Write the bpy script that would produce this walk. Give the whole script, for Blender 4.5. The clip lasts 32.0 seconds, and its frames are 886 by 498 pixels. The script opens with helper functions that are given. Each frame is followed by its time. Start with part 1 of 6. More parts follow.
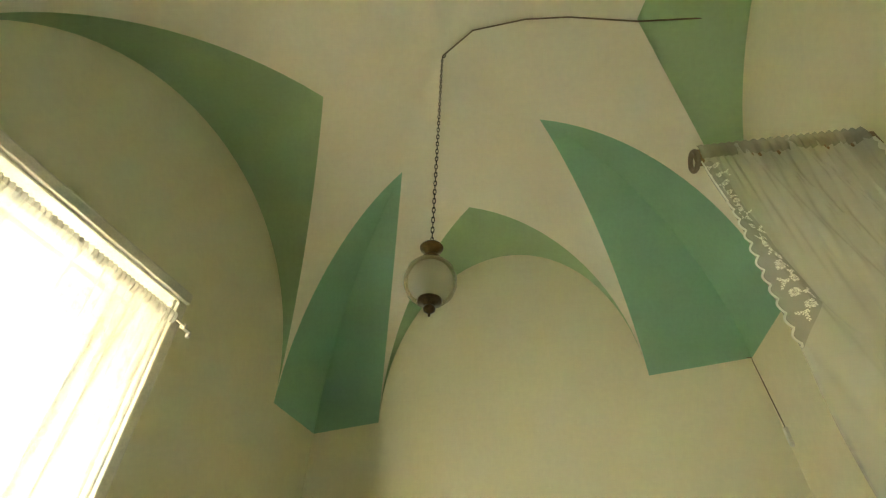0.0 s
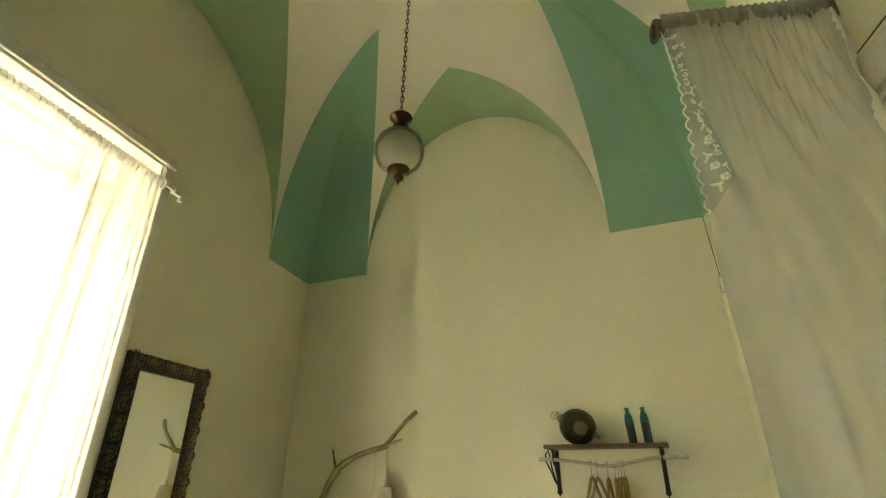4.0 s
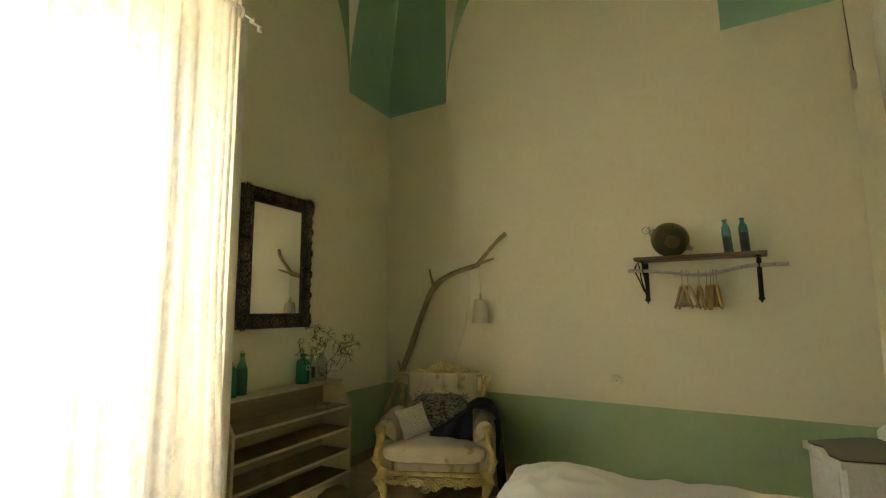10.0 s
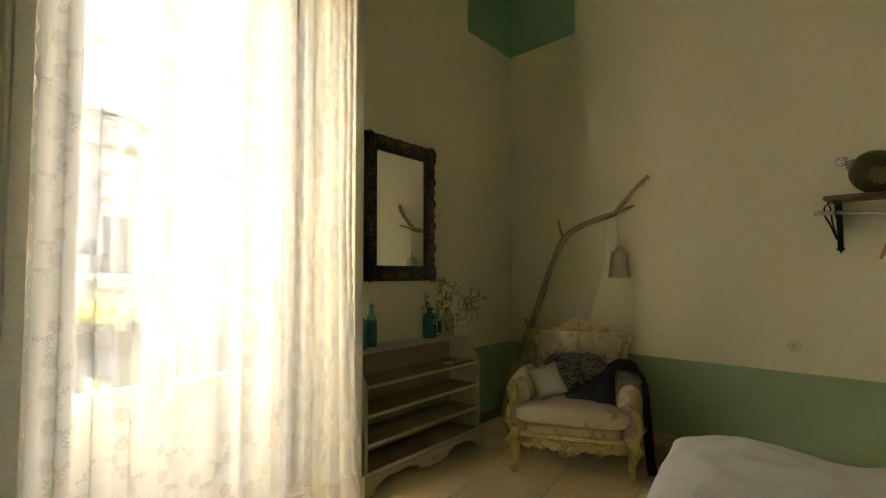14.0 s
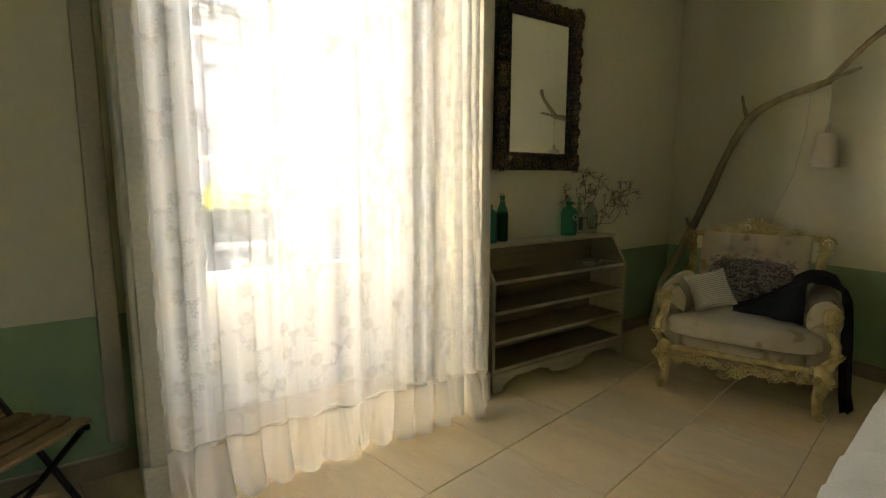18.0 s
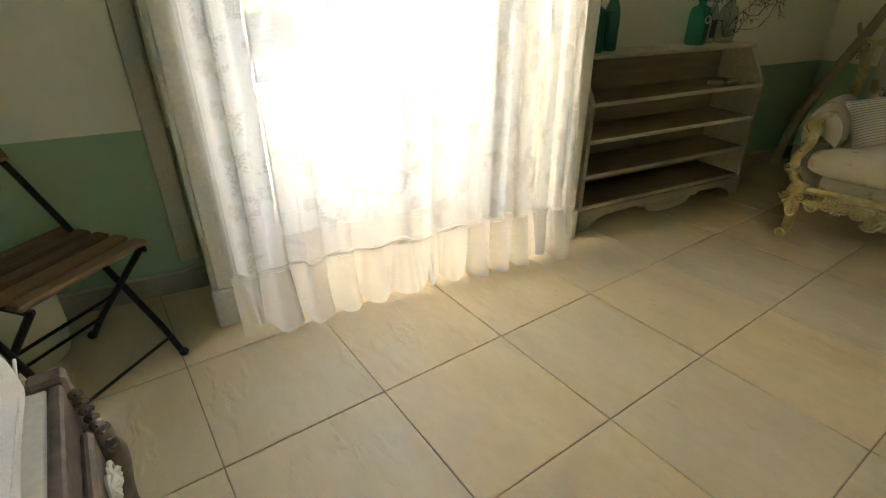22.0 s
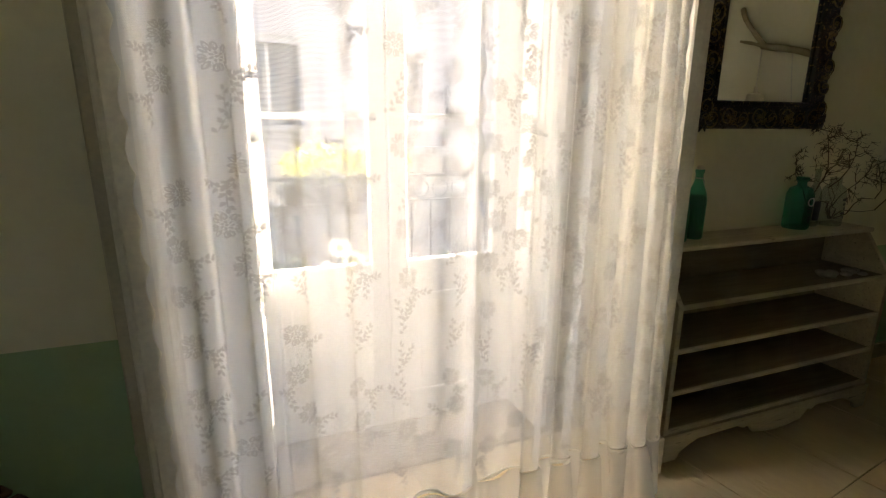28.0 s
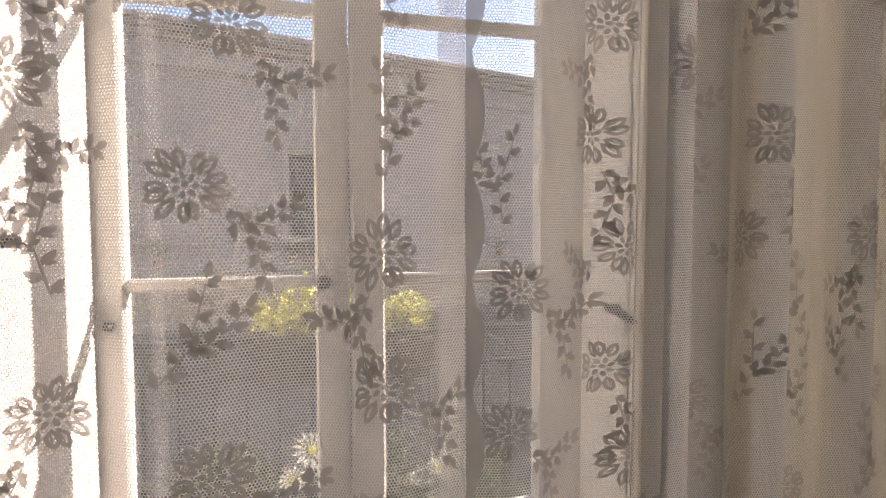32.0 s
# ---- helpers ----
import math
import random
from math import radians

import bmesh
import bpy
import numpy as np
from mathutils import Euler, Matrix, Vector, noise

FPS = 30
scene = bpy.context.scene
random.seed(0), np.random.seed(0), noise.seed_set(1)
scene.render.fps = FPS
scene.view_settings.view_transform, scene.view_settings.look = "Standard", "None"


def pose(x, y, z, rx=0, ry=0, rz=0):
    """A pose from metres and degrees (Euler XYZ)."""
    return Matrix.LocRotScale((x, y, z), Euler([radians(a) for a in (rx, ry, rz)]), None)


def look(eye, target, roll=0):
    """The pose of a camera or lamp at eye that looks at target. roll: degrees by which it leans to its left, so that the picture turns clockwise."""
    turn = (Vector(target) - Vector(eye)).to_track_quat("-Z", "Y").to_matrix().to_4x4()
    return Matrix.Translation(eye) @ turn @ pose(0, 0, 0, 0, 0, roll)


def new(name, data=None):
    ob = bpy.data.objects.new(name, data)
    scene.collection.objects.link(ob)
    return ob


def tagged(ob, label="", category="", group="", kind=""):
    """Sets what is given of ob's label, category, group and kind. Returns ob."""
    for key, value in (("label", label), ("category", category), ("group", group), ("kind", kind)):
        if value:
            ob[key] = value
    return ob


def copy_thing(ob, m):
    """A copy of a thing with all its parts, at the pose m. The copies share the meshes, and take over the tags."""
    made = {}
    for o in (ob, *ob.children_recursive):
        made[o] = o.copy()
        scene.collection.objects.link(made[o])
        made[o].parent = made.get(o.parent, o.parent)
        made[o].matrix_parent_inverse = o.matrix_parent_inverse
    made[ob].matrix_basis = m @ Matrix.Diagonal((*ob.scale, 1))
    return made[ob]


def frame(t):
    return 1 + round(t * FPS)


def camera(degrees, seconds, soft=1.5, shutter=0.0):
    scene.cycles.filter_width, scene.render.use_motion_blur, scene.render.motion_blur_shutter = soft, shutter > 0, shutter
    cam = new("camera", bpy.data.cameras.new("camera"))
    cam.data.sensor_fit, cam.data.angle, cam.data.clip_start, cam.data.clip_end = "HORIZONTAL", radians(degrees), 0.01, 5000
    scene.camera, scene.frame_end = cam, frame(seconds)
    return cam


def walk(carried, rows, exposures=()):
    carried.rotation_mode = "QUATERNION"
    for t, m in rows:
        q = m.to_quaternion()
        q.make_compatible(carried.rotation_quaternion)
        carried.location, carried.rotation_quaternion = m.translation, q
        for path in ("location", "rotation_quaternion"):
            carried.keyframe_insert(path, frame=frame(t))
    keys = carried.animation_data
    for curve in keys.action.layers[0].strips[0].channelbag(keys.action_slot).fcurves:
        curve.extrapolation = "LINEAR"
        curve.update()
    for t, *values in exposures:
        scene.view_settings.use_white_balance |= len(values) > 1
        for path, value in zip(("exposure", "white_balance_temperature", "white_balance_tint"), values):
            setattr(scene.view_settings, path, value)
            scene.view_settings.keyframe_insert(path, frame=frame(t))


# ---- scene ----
cam = camera(83.0, 32.0, soft=1.2)
PATH = [
    (0, (0.081, 0.103, 1.662), (-0.549, 1.464, 2.985), 1.1),
    (0.5, (0.087, 0.085, 1.652), (-0.546, 1.494, 2.922), 1.1),
    (1, (0.11, 0.069, 1.634), (-0.517, 1.531, 2.846), 1.0),
    (1.5, (0.162, 0.058, 1.626), (-0.462, 1.57, 2.776), 0.8),
    (2, (0.225, 0.011, 1.614), (-0.402, 1.57, 2.699), 0.5),
    (2.5, (0.279, -0.032, 1.61), (-0.363, 1.563, 2.632), 0.3),
    (3, (0.3, -0.038, 1.596), (-0.37, 1.584, 2.554), 0.1),
    (3.5, (0.303, -0.039, 1.59), (-0.398, 1.603, 2.491), 0.2),
    (5.5, (0.308, -0.108, 1.564), (-0.504, 1.589, 2.243), 0.1),
    (6, (0.298, -0.099, 1.544), (-0.542, 1.604, 2.171), 0.0),
    (6.5, (0.288, -0.1, 1.537), (-0.578, 1.609, 2.112), -0.0),
    (7, (0.271, -0.093, 1.526), (-0.621, 1.62, 2.047), -0.1),
    (7.5, (0.266, -0.083, 1.504), (-0.652, 1.63, 1.978), -0.0),
    (8, (0.241, -0.069, 1.494), (-0.697, 1.648, 1.912), -0.1),
    (8.5, (0.238, -0.073, 1.472), (-0.727, 1.639, 1.843), -0.0),
    (9, (0.218, -0.078, 1.47), (-0.771, 1.632, 1.786), -0.2),
    (9.5, (0.21, -0.077, 1.462), (-0.811, 1.62, 1.737), -0.2),
    (10, (0.195, -0.074, 1.437), (-0.869, 1.601, 1.686), -0.2),
    (10.5, (0.176, -0.073, 1.426), (-0.928, 1.579, 1.653), -0.1),
    (11, (0.11, -0.084, 1.409), (-1.023, 1.551, 1.619), -0.1),
    (11.5, (0.071, -0.071, 1.396), (-1.103, 1.536, 1.587), -0.0),
    (12, (0.034, -0.055, 1.383), (-1.186, 1.521, 1.557), -0.1),
    (12.5, (0.021, -0.022, 1.389), (-1.252, 1.513, 1.539), -0.0),
    (13, (-0.046, -0.004, 1.373), (-1.359, 1.498, 1.51), 0.1),
    (13.5, (-0.076, 0.039, 1.375), (-1.441, 1.495, 1.491), 0.0),
    (15.5, (-0.238, 0.206, 1.287), (-1.779, 1.48, 1.337), 0.2),
    (16, (-0.269, 0.233, 1.314), (-1.855, 1.451, 1.308), 0.2),
    (16.5, (-0.268, 0.293, 1.298), (-1.914, 1.428, 1.252), 0.1),
    (17, (-0.291, 0.318, 1.286), (-1.978, 1.386, 1.173), 0.2),
    (17.5, (-0.308, 0.352, 1.277), (-2.027, 1.356, 1.088), 0.2),
    (18, (-0.332, 0.369, 1.258), (-2.073, 1.314, 0.979), 0.2),
    (18.5, (-0.358, 0.38, 1.244), (-2.105, 1.279, 0.871), 0.3),
    (19, (-0.36, 0.418, 1.231), (-2.113, 1.258, 0.759), -0.0),
    (19.5, (-0.37, 0.436, 1.222), (-2.116, 1.23, 0.655), 0.1),
    (20, (-0.386, 0.452, 1.205), (-2.122, 1.196, 0.546), -0.0),
    (20.5, (-0.438, 0.473, 1.184), (-2.161, 1.173, 0.448), -0.1),
    (21, (-0.503, 0.486, 1.177), (-2.207, 1.144, 0.362), -0.1),
    (21.5, (-0.566, 0.496, 1.169), (-2.254, 1.116, 0.294), -0.3),
    (22, (-0.642, 0.503, 1.165), (-2.311, 1.092, 0.232), -0.3),
    (22.5, (-0.706, 0.522, 1.174), (-2.355, 1.086, 0.192), -0.3),
    (23, (-0.779, 0.531, 1.165), (-2.415, 1.074, 0.15), -0.3),
    (23.5, (-0.83, 0.544, 1.174), (-2.459, 1.067, 0.139), -0.3),
    (24, (-0.882, 0.545, 1.194), (-2.509, 1.052, 0.145), -0.4),
    (24.5, (-0.907, 0.546, 1.207), (-2.539, 1.05, 0.166), -0.4),
    (26.5, (-1.058, 0.61, 1.285), (-2.825, 1.122, 0.502), -0.1),
    (27, (-1.1, 0.625, 1.303), (-2.916, 1.134, 0.62), -0.1),
    (27.5, (-1.122, 0.652, 1.319), (-2.978, 1.138, 0.726), 0.1),
    (28, (-1.166, 0.675, 1.335), (-3.042, 1.142, 0.846), 0.3),
    (28.5, (-1.245, 0.69, 1.362), (-3.15, 1.13, 0.953), 0.2),
    (29, (-1.37, 0.692, 1.386), (-3.293, 1.12, 1.033), 1.0),
    (29.5, (-1.482, 0.725, 1.4), (-3.409, 1.115, 1.093), 1.2),
    (30.5, (-1.667, 0.826, 1.413), (-3.633, 1.129, 1.216), 0.7),
    (31, (-1.752, 0.89, 1.427), (-3.719, 1.154, 1.262), -0.4),
    (32, (-1.998, 1.012, 1.48), (-3.971, 1.258, 1.387), -0.1),
]
EXPOSURE = [(0.0, 5.55, 7600, -1), (5.0, 5.35, 7900, 1), (9.0, 5.0, 8200, 6), (13.0, 4.4, 8400, 11), (17.0, 4.1, 7600, 12), (20.0, 4.5, 7100, 12), (24.0, 4.85, 6800, 11), (27.0, 4.1, 7200, 16), (29.0, 3.28, 6900, 20), (30.0, 2.85, 7000, 23), (31.0, 2.36, 7100, 26), (32.0, 1.82, 7300, 27)]
walk(cam, [(t, look(eye, target, roll)) for t, eye, target, roll in PATH], EXPOSURE)

# ---- light ----
world = bpy.data.worlds.new("sky")
scene.world = world
world.use_nodes = True
wnt = world.node_tree
wnt.nodes.clear()
sky = wnt.nodes.new("ShaderNodeTexSky")
sky.sky_type = "NISHITA"
sky.sun_disc = False
SUN_UP, SUN_TURN = 23.5, 329.5
sky.sun_elevation, sky.sun_rotation = radians(SUN_UP), radians(SUN_TURN)
sky.dust_density, sky.ozone_density = 0.8, 2.0
back = wnt.nodes.new("ShaderNodeBackground")
back.inputs[1].default_value = 0.14
wout = wnt.nodes.new("ShaderNodeOutputWorld")
wnt.links.new(sky.outputs[0], back.inputs[0])
wnt.links.new(back.outputs[0], wout.inputs[0])

sun = new("sun", bpy.data.lights.new("sun", "SUN"))
sun.data.energy, sun.data.angle, sun.data.color = 4.5, radians(0.6), (1.0, 0.965, 0.91)
sun_way = Vector((math.sin(radians(SUN_TURN)) * math.cos(radians(SUN_UP)), math.cos(radians(SUN_TURN)) * math.cos(radians(SUN_UP)), math.sin(radians(SUN_UP))))
sun.matrix_world = look(sun_way * 40, (0, 0, 0))


# ---- materials ----
def material(name, c1, c2, scale=6.0, rough=0.6, bump=0.15, fine=60.0, metal=0.0, spot=None, spot_at=0.62, per_piece=0.0, coords="position", stretch=(1, 1, 1), sheen=0.0, spec=0.5, depth=0.004, grain_part=0.25):
    """A worn surface: two tones in broad clouds, a fine grain, optional stains, and a fine relief."""
    m = bpy.data.materials.new(name)
    m.use_nodes = True
    nt = m.node_tree
    nd, ln = nt.nodes, nt.links
    bs = nd["Principled BSDF"]
    bs.inputs["Roughness"].default_value = rough
    bs.inputs["Metallic"].default_value = metal
    bs.inputs["Specular IOR Level"].default_value = spec
    if sheen:
        bs.inputs["Sheen Weight"].default_value = sheen
    if coords == "position":
        src = nd.new("ShaderNodeNewGeometry").outputs["Position"]
    else:
        src = nd.new("ShaderNodeTexCoord").outputs["Object"]
    mp = nd.new("ShaderNodeMapping")
    mp.inputs["Scale"].default_value = stretch
    ln.new(src, mp.inputs[0])
    info = nd.new("ShaderNodeObjectInfo")
    if per_piece:
        shift = nd.new("ShaderNodeVectorMath")
        shift.operation = "SCALE"
        shift.inputs[3].default_value = 37.0
        combine = nd.new("ShaderNodeCombineXYZ")
        ln.new(info.outputs["Random"], combine.inputs[0])
        ln.new(info.outputs["Random"], combine.inputs[1])
        ln.new(combine.outputs[0], shift.inputs[0])
        ln.new(shift.outputs[0], mp.inputs["Location"])
    n1 = nd.new("ShaderNodeTexNoise")
    n1.inputs["Scale"].default_value, n1.inputs["Detail"].default_value, n1.inputs["Roughness"].default_value = scale, 6, 0.6
    n2 = nd.new("ShaderNodeTexNoise")
    n2.inputs["Scale"].default_value, n2.inputs["Detail"].default_value = fine, 4
    for n in (n1, n2):
        ln.new(mp.outputs[0], n.inputs["Vector"])
    r1 = nd.new("ShaderNodeMapRange")
    r1.inputs[1].default_value, r1.inputs[2].default_value = 0.33, 0.68
    ln.new(n1.outputs[0], r1.inputs[0])
    mix = nd.new("ShaderNodeMix")
    mix.data_type = "RGBA"
    mix.inputs[6].default_value, mix.inputs[7].default_value = (*c1, 1), (*c2, 1)
    ln.new(r1.outputs[0], mix.inputs[0])
    grain = nd.new("ShaderNodeMix")
    grain.data_type, grain.blend_type = "RGBA", "MULTIPLY"
    grain.inputs[0].default_value = grain_part
    ramp = nd.new("ShaderNodeMapRange")
    ramp.inputs[1].default_value, ramp.inputs[2].default_value, ramp.inputs[3].default_value, ramp.inputs[4].default_value = 0.3, 0.7, 0.6, 1.15
    ln.new(n2.outputs[0], ramp.inputs[0])
    ln.new(mix.outputs[2], grain.inputs[6])
    ln.new(ramp.outputs[0], grain.inputs[7])
    col = grain.outputs[2]
    if spot:
        n3 = nd.new("ShaderNodeTexNoise")
        n3.inputs["Scale"].default_value, n3.inputs["Detail"].default_value = scale * 2.7, 9
        ln.new(mp.outputs[0], n3.inputs["Vector"])
        r3 = nd.new("ShaderNodeMapRange")
        r3.inputs[1].default_value, r3.inputs[2].default_value = spot_at, spot_at + 0.07
        ln.new(n3.outputs[0], r3.inputs[0])
        mx = nd.new("ShaderNodeMix")
        mx.data_type = "RGBA"
        mx.inputs[7].default_value = (*spot, 1)
        ln.new(r3.outputs[0], mx.inputs[0])
        ln.new(col, mx.inputs[6])
        col = mx.outputs[2]
    if per_piece:
        hs = nd.new("ShaderNodeHueSaturation")
        pr = nd.new("ShaderNodeMapRange")
        pr.inputs[3].default_value, pr.inputs[4].default_value = 1 - per_piece, 1 + per_piece
        ln.new(info.outputs["Random"], pr.inputs[0])
        ln.new(pr.outputs[0], hs.inputs["Value"])
        ln.new(col, hs.inputs["Color"])
        col = hs.outputs[0]
    ln.new(col, bs.inputs["Base Color"])
    if bump:
        bp = nd.new("ShaderNodeBump")
        bp.inputs["Strength"].default_value, bp.inputs["Distance"].default_value = bump, depth
        add = nd.new("ShaderNodeMath")
        ln.new(n1.outputs[0], add.inputs[0])
        ln.new(n2.outputs[0], add.inputs[1])
        ln.new(add.outputs[0], bp.inputs["Height"])
        ln.new(bp.outputs[0], bs.inputs["Normal"])
    return m


def glass_material(name, tint, clear=0.85, rough=0.02):
    """Thin coloured glass: lets light through tinted, with a mirror sheen by angle."""
    m = bpy.data.materials.new(name)
    m.use_nodes = True
    nt = m.node_tree
    nt.nodes.clear()
    out = nt.nodes.new("ShaderNodeOutputMaterial")
    tr = nt.nodes.new("ShaderNodeBsdfTransparent")
    tr.inputs[0].default_value = (*tint, 1)
    di = nt.nodes.new("ShaderNodeBsdfDiffuse")
    di.inputs[0].default_value = (*tint, 1)
    gl = nt.nodes.new("ShaderNodeBsdfGlossy")
    gl.inputs["Roughness"].default_value = rough
    lw = nt.nodes.new("ShaderNodeLayerWeight")
    lw.inputs[0].default_value = 0.5
    power = nt.nodes.new("ShaderNodeMath")
    power.operation, power.inputs[1].default_value = "POWER", 4.0
    fr = nt.nodes.new("ShaderNodeMath")
    fr.operation, fr.inputs[1].default_value, fr.inputs[2].default_value = "MULTIPLY_ADD", 0.8, 0.045
    nt.links.new(lw.outputs["Facing"], power.inputs[0])
    nt.links.new(power.outputs[0], fr.inputs[0])
    a = nt.nodes.new("ShaderNodeMixShader")
    b = nt.nodes.new("ShaderNodeMixShader")
    a.inputs[0].default_value = clear
    nt.links.new(di.outputs[0], a.inputs[1])
    nt.links.new(tr.outputs[0], a.inputs[2])
    nt.links.new(fr.outputs[0], b.inputs[0])
    nt.links.new(a.outputs[0], b.inputs[1])
    nt.links.new(gl.outputs[0], b.inputs[2])
    nt.links.new(b.outputs[0], out.inputs[0])
    return m


def cloth_material(name, color, open_part=0.5, mesh=0.0, through_part=0.6):
    """Sheer fabric: part open weave, part thread that scatters light forwards and back. mesh: threads per metre of a net that shows close by."""
    m = bpy.data.materials.new(name)
    m.use_nodes = True
    nt = m.node_tree
    nt.nodes.clear()
    nd, ln = nt.nodes, nt.links
    out = nd.new("ShaderNodeOutputMaterial")
    tr = nd.new("ShaderNodeBsdfTransparent")
    di = nd.new("ShaderNodeBsdfDiffuse")
    tl = nd.new("ShaderNodeBsdfTranslucent")
    di.inputs[0].default_value = tl.inputs[0].default_value = (*color, 1)
    a = nd.new("ShaderNodeMixShader")
    a.inputs[0].default_value = through_part
    ln.new(di.outputs[0], a.inputs[1])
    ln.new(tl.outputs[0], a.inputs[2])
    b = nd.new("ShaderNodeMixShader")
    b.inputs[0].default_value = open_part
    ln.new(a.outputs[0], b.inputs[1])
    ln.new(tr.outputs[0], b.inputs[2])
    if mesh:
        uv = nd.new("ShaderNodeUVMap")
        sep = nd.new("ShaderNodeSeparateXYZ")
        ln.new(uv.outputs[0], sep.inputs[0])

        def wave(k1, k2):
            p1 = nd.new("ShaderNodeMath"); p1.operation = "MULTIPLY"; p1.inputs[1].default_value = k1
            p2 = nd.new("ShaderNodeMath"); p2.operation = "MULTIPLY"; p2.inputs[1].default_value = k2
            ln.new(sep.outputs[0], p1.inputs[0])
            ln.new(sep.outputs[1], p2.inputs[0])
            ad = nd.new("ShaderNodeMath")
            ln.new(p1.outputs[0], ad.inputs[0])
            ln.new(p2.outputs[0], ad.inputs[1])
            cs = nd.new("ShaderNodeMath"); cs.operation = "COSINE"
            ln.new(ad.outputs[0], cs.inputs[0])
            return cs.outputs[0]

        k = 2 * math.pi * mesh
        s1 = nd.new("ShaderNodeMath")
        ln.new(wave(k, 0.58 * k), s1.inputs[0])
        ln.new(wave(k, -0.58 * k), s1.inputs[1])
        s2 = nd.new("ShaderNodeMath")
        ln.new(s1.outputs[0], s2.inputs[0])
        ln.new(wave(0, 1.16 * k), s2.inputs[1])
        hole = nd.new("ShaderNodeMapRange")
        hole.inputs[1].default_value, hole.inputs[2].default_value = -1.1, 0.6
        hole.inputs[3].default_value, hole.inputs[4].default_value = max(0.0, open_part - 0.34), min(1.0, open_part + 0.3)
        ln.new(s2.outputs[0], hole.inputs[0])
        ln.new(hole.outputs[0], b.inputs[0])
    ln.new(b.outputs[0], out.inputs[0])
    return m


plaster = material("cream_plaster", (0.83, 0.78, 0.575), (0.80, 0.75, 0.545), 1.3, 0.85, 0.05, 24, grain_part=0.07)
vault_white = material("vault_white", (0.83, 0.78, 0.645), (0.80, 0.75, 0.615), 1.1, 0.85, 0.05, 24, grain_part=0.07)
dado_green = material("dado_green", (0.375, 0.505, 0.28), (0.345, 0.465, 0.255), 2.2, 0.7, 0.06, 30, grain_part=0.1)
web_green = material("web_green", (0.41, 0.56, 0.32), (0.38, 0.525, 0.30), 1.5, 0.8, 0.06, 30, grain_part=0.1)
teal_green = material("teal_green", (0.305, 0.535, 0.35), (0.28, 0.50, 0.325), 1.5, 0.8, 0.06, 30, grain_part=0.1)
stone_base = material("stone_base", (0.42, 0.34, 0.22), (0.34, 0.28, 0.18), 9, 0.5, 0.15, 70)
tile_stone = material("tile_stone", (0.73, 0.63, 0.435), (0.655, 0.55, 0.365), 2.2, 0.46, 0.12, 16, spot=(0.50, 0.42, 0.30), spot_at=0.70, per_piece=0.06, coords="object", stretch=(1.0, 2.4, 1), depth=0.003, spec=0.35, grain_part=0.10)
tnt = tile_stone.node_tree
tint = tnt.nodes.new("ShaderNodeMix")
tint.data_type, tint.blend_type = "RGBA", "MULTIPLY"
tint.inputs[0].default_value = 1.0
pick = tnt.nodes.new("ShaderNodeValToRGB")
pick.color_ramp.elements[0].color, pick.color_ramp.elements[1].color = (1.0, 0.965, 0.90, 1), (1.0, 0.895, 0.75, 1)
pick.color_ramp.elements.new(0.5).color = (1.0, 0.955, 0.875, 1)
pick.color_ramp.elements.new(0.7).color = (1.0, 0.92, 0.80, 1)
who = tnt.nodes.new("ShaderNodeObjectInfo")
tnt.links.new(who.outputs["Random"], pick.inputs[0])
base_in = tnt.nodes["Principled BSDF"].inputs["Base Color"]
was = base_in.links[0].from_socket
tnt.links.new(was, tint.inputs[6])
tnt.links.new(pick.outputs[0], tint.inputs[7])
tnt.links.new(tint.outputs[2], base_in)
# Cleft relief on the stone, in patches.
cleft = tnt.nodes.new("ShaderNodeTexNoise")
cleft.inputs["Scale"].default_value, cleft.inputs["Detail"].default_value, cleft.inputs["Distortion"].default_value = 7.0, 9, 0.3
patchy = tnt.nodes.new("ShaderNodeTexNoise")
patchy.inputs["Scale"].default_value, patchy.inputs["Detail"].default_value = 3.1, 2
mask = tnt.nodes.new("ShaderNodeMapRange")
mask.inputs[1].default_value, mask.inputs[2].default_value = 0.53, 0.63
high = tnt.nodes.new("ShaderNodeMapRange")
high.inputs[1].default_value, high.inputs[2].default_value = 0.46, 0.56
times = tnt.nodes.new("ShaderNodeMath")
times.operation = "MULTIPLY"
relief = tnt.nodes.new("ShaderNodeBump")
relief.inputs["Strength"].default_value, relief.inputs["Distance"].default_value = 0.6, 0.004
where = [n for n in tnt.nodes if n.bl_idname == "ShaderNodeMapping"][0]
for n in (cleft, patchy):
    tnt.links.new(where.outputs[0], n.inputs["Vector"])
tnt.links.new(cleft.outputs[0], high.inputs[0])
tnt.links.new(patchy.outputs[0], mask.inputs[0])
tnt.links.new(high.outputs[0], times.inputs[0])
tnt.links.new(mask.outputs[0], times.inputs[1])
tnt.links.new(times.outputs[0], relief.inputs["Height"])
smooth_normal = tnt.nodes["Principled BSDF"].inputs["Normal"]
tnt.links.new(smooth_normal.links[0].from_socket, relief.inputs["Normal"])
tnt.links.new(relief.outputs[0], smooth_normal)
grout = material("grout", (0.36, 0.30, 0.21), (0.28, 0.23, 0.16), 20, 0.9, 0.3, 120)
casing_paint = material("casing_paint", (0.76, 0.71, 0.59), (0.69, 0.64, 0.52), 5, 0.45, 0.2, 60, spot=(0.25, 0.2, 0.13), spot_at=0.74)
door_paint = material("door_paint", (0.82, 0.79, 0.72), (0.77, 0.73, 0.66), 5, 0.4, 0.15, 60)
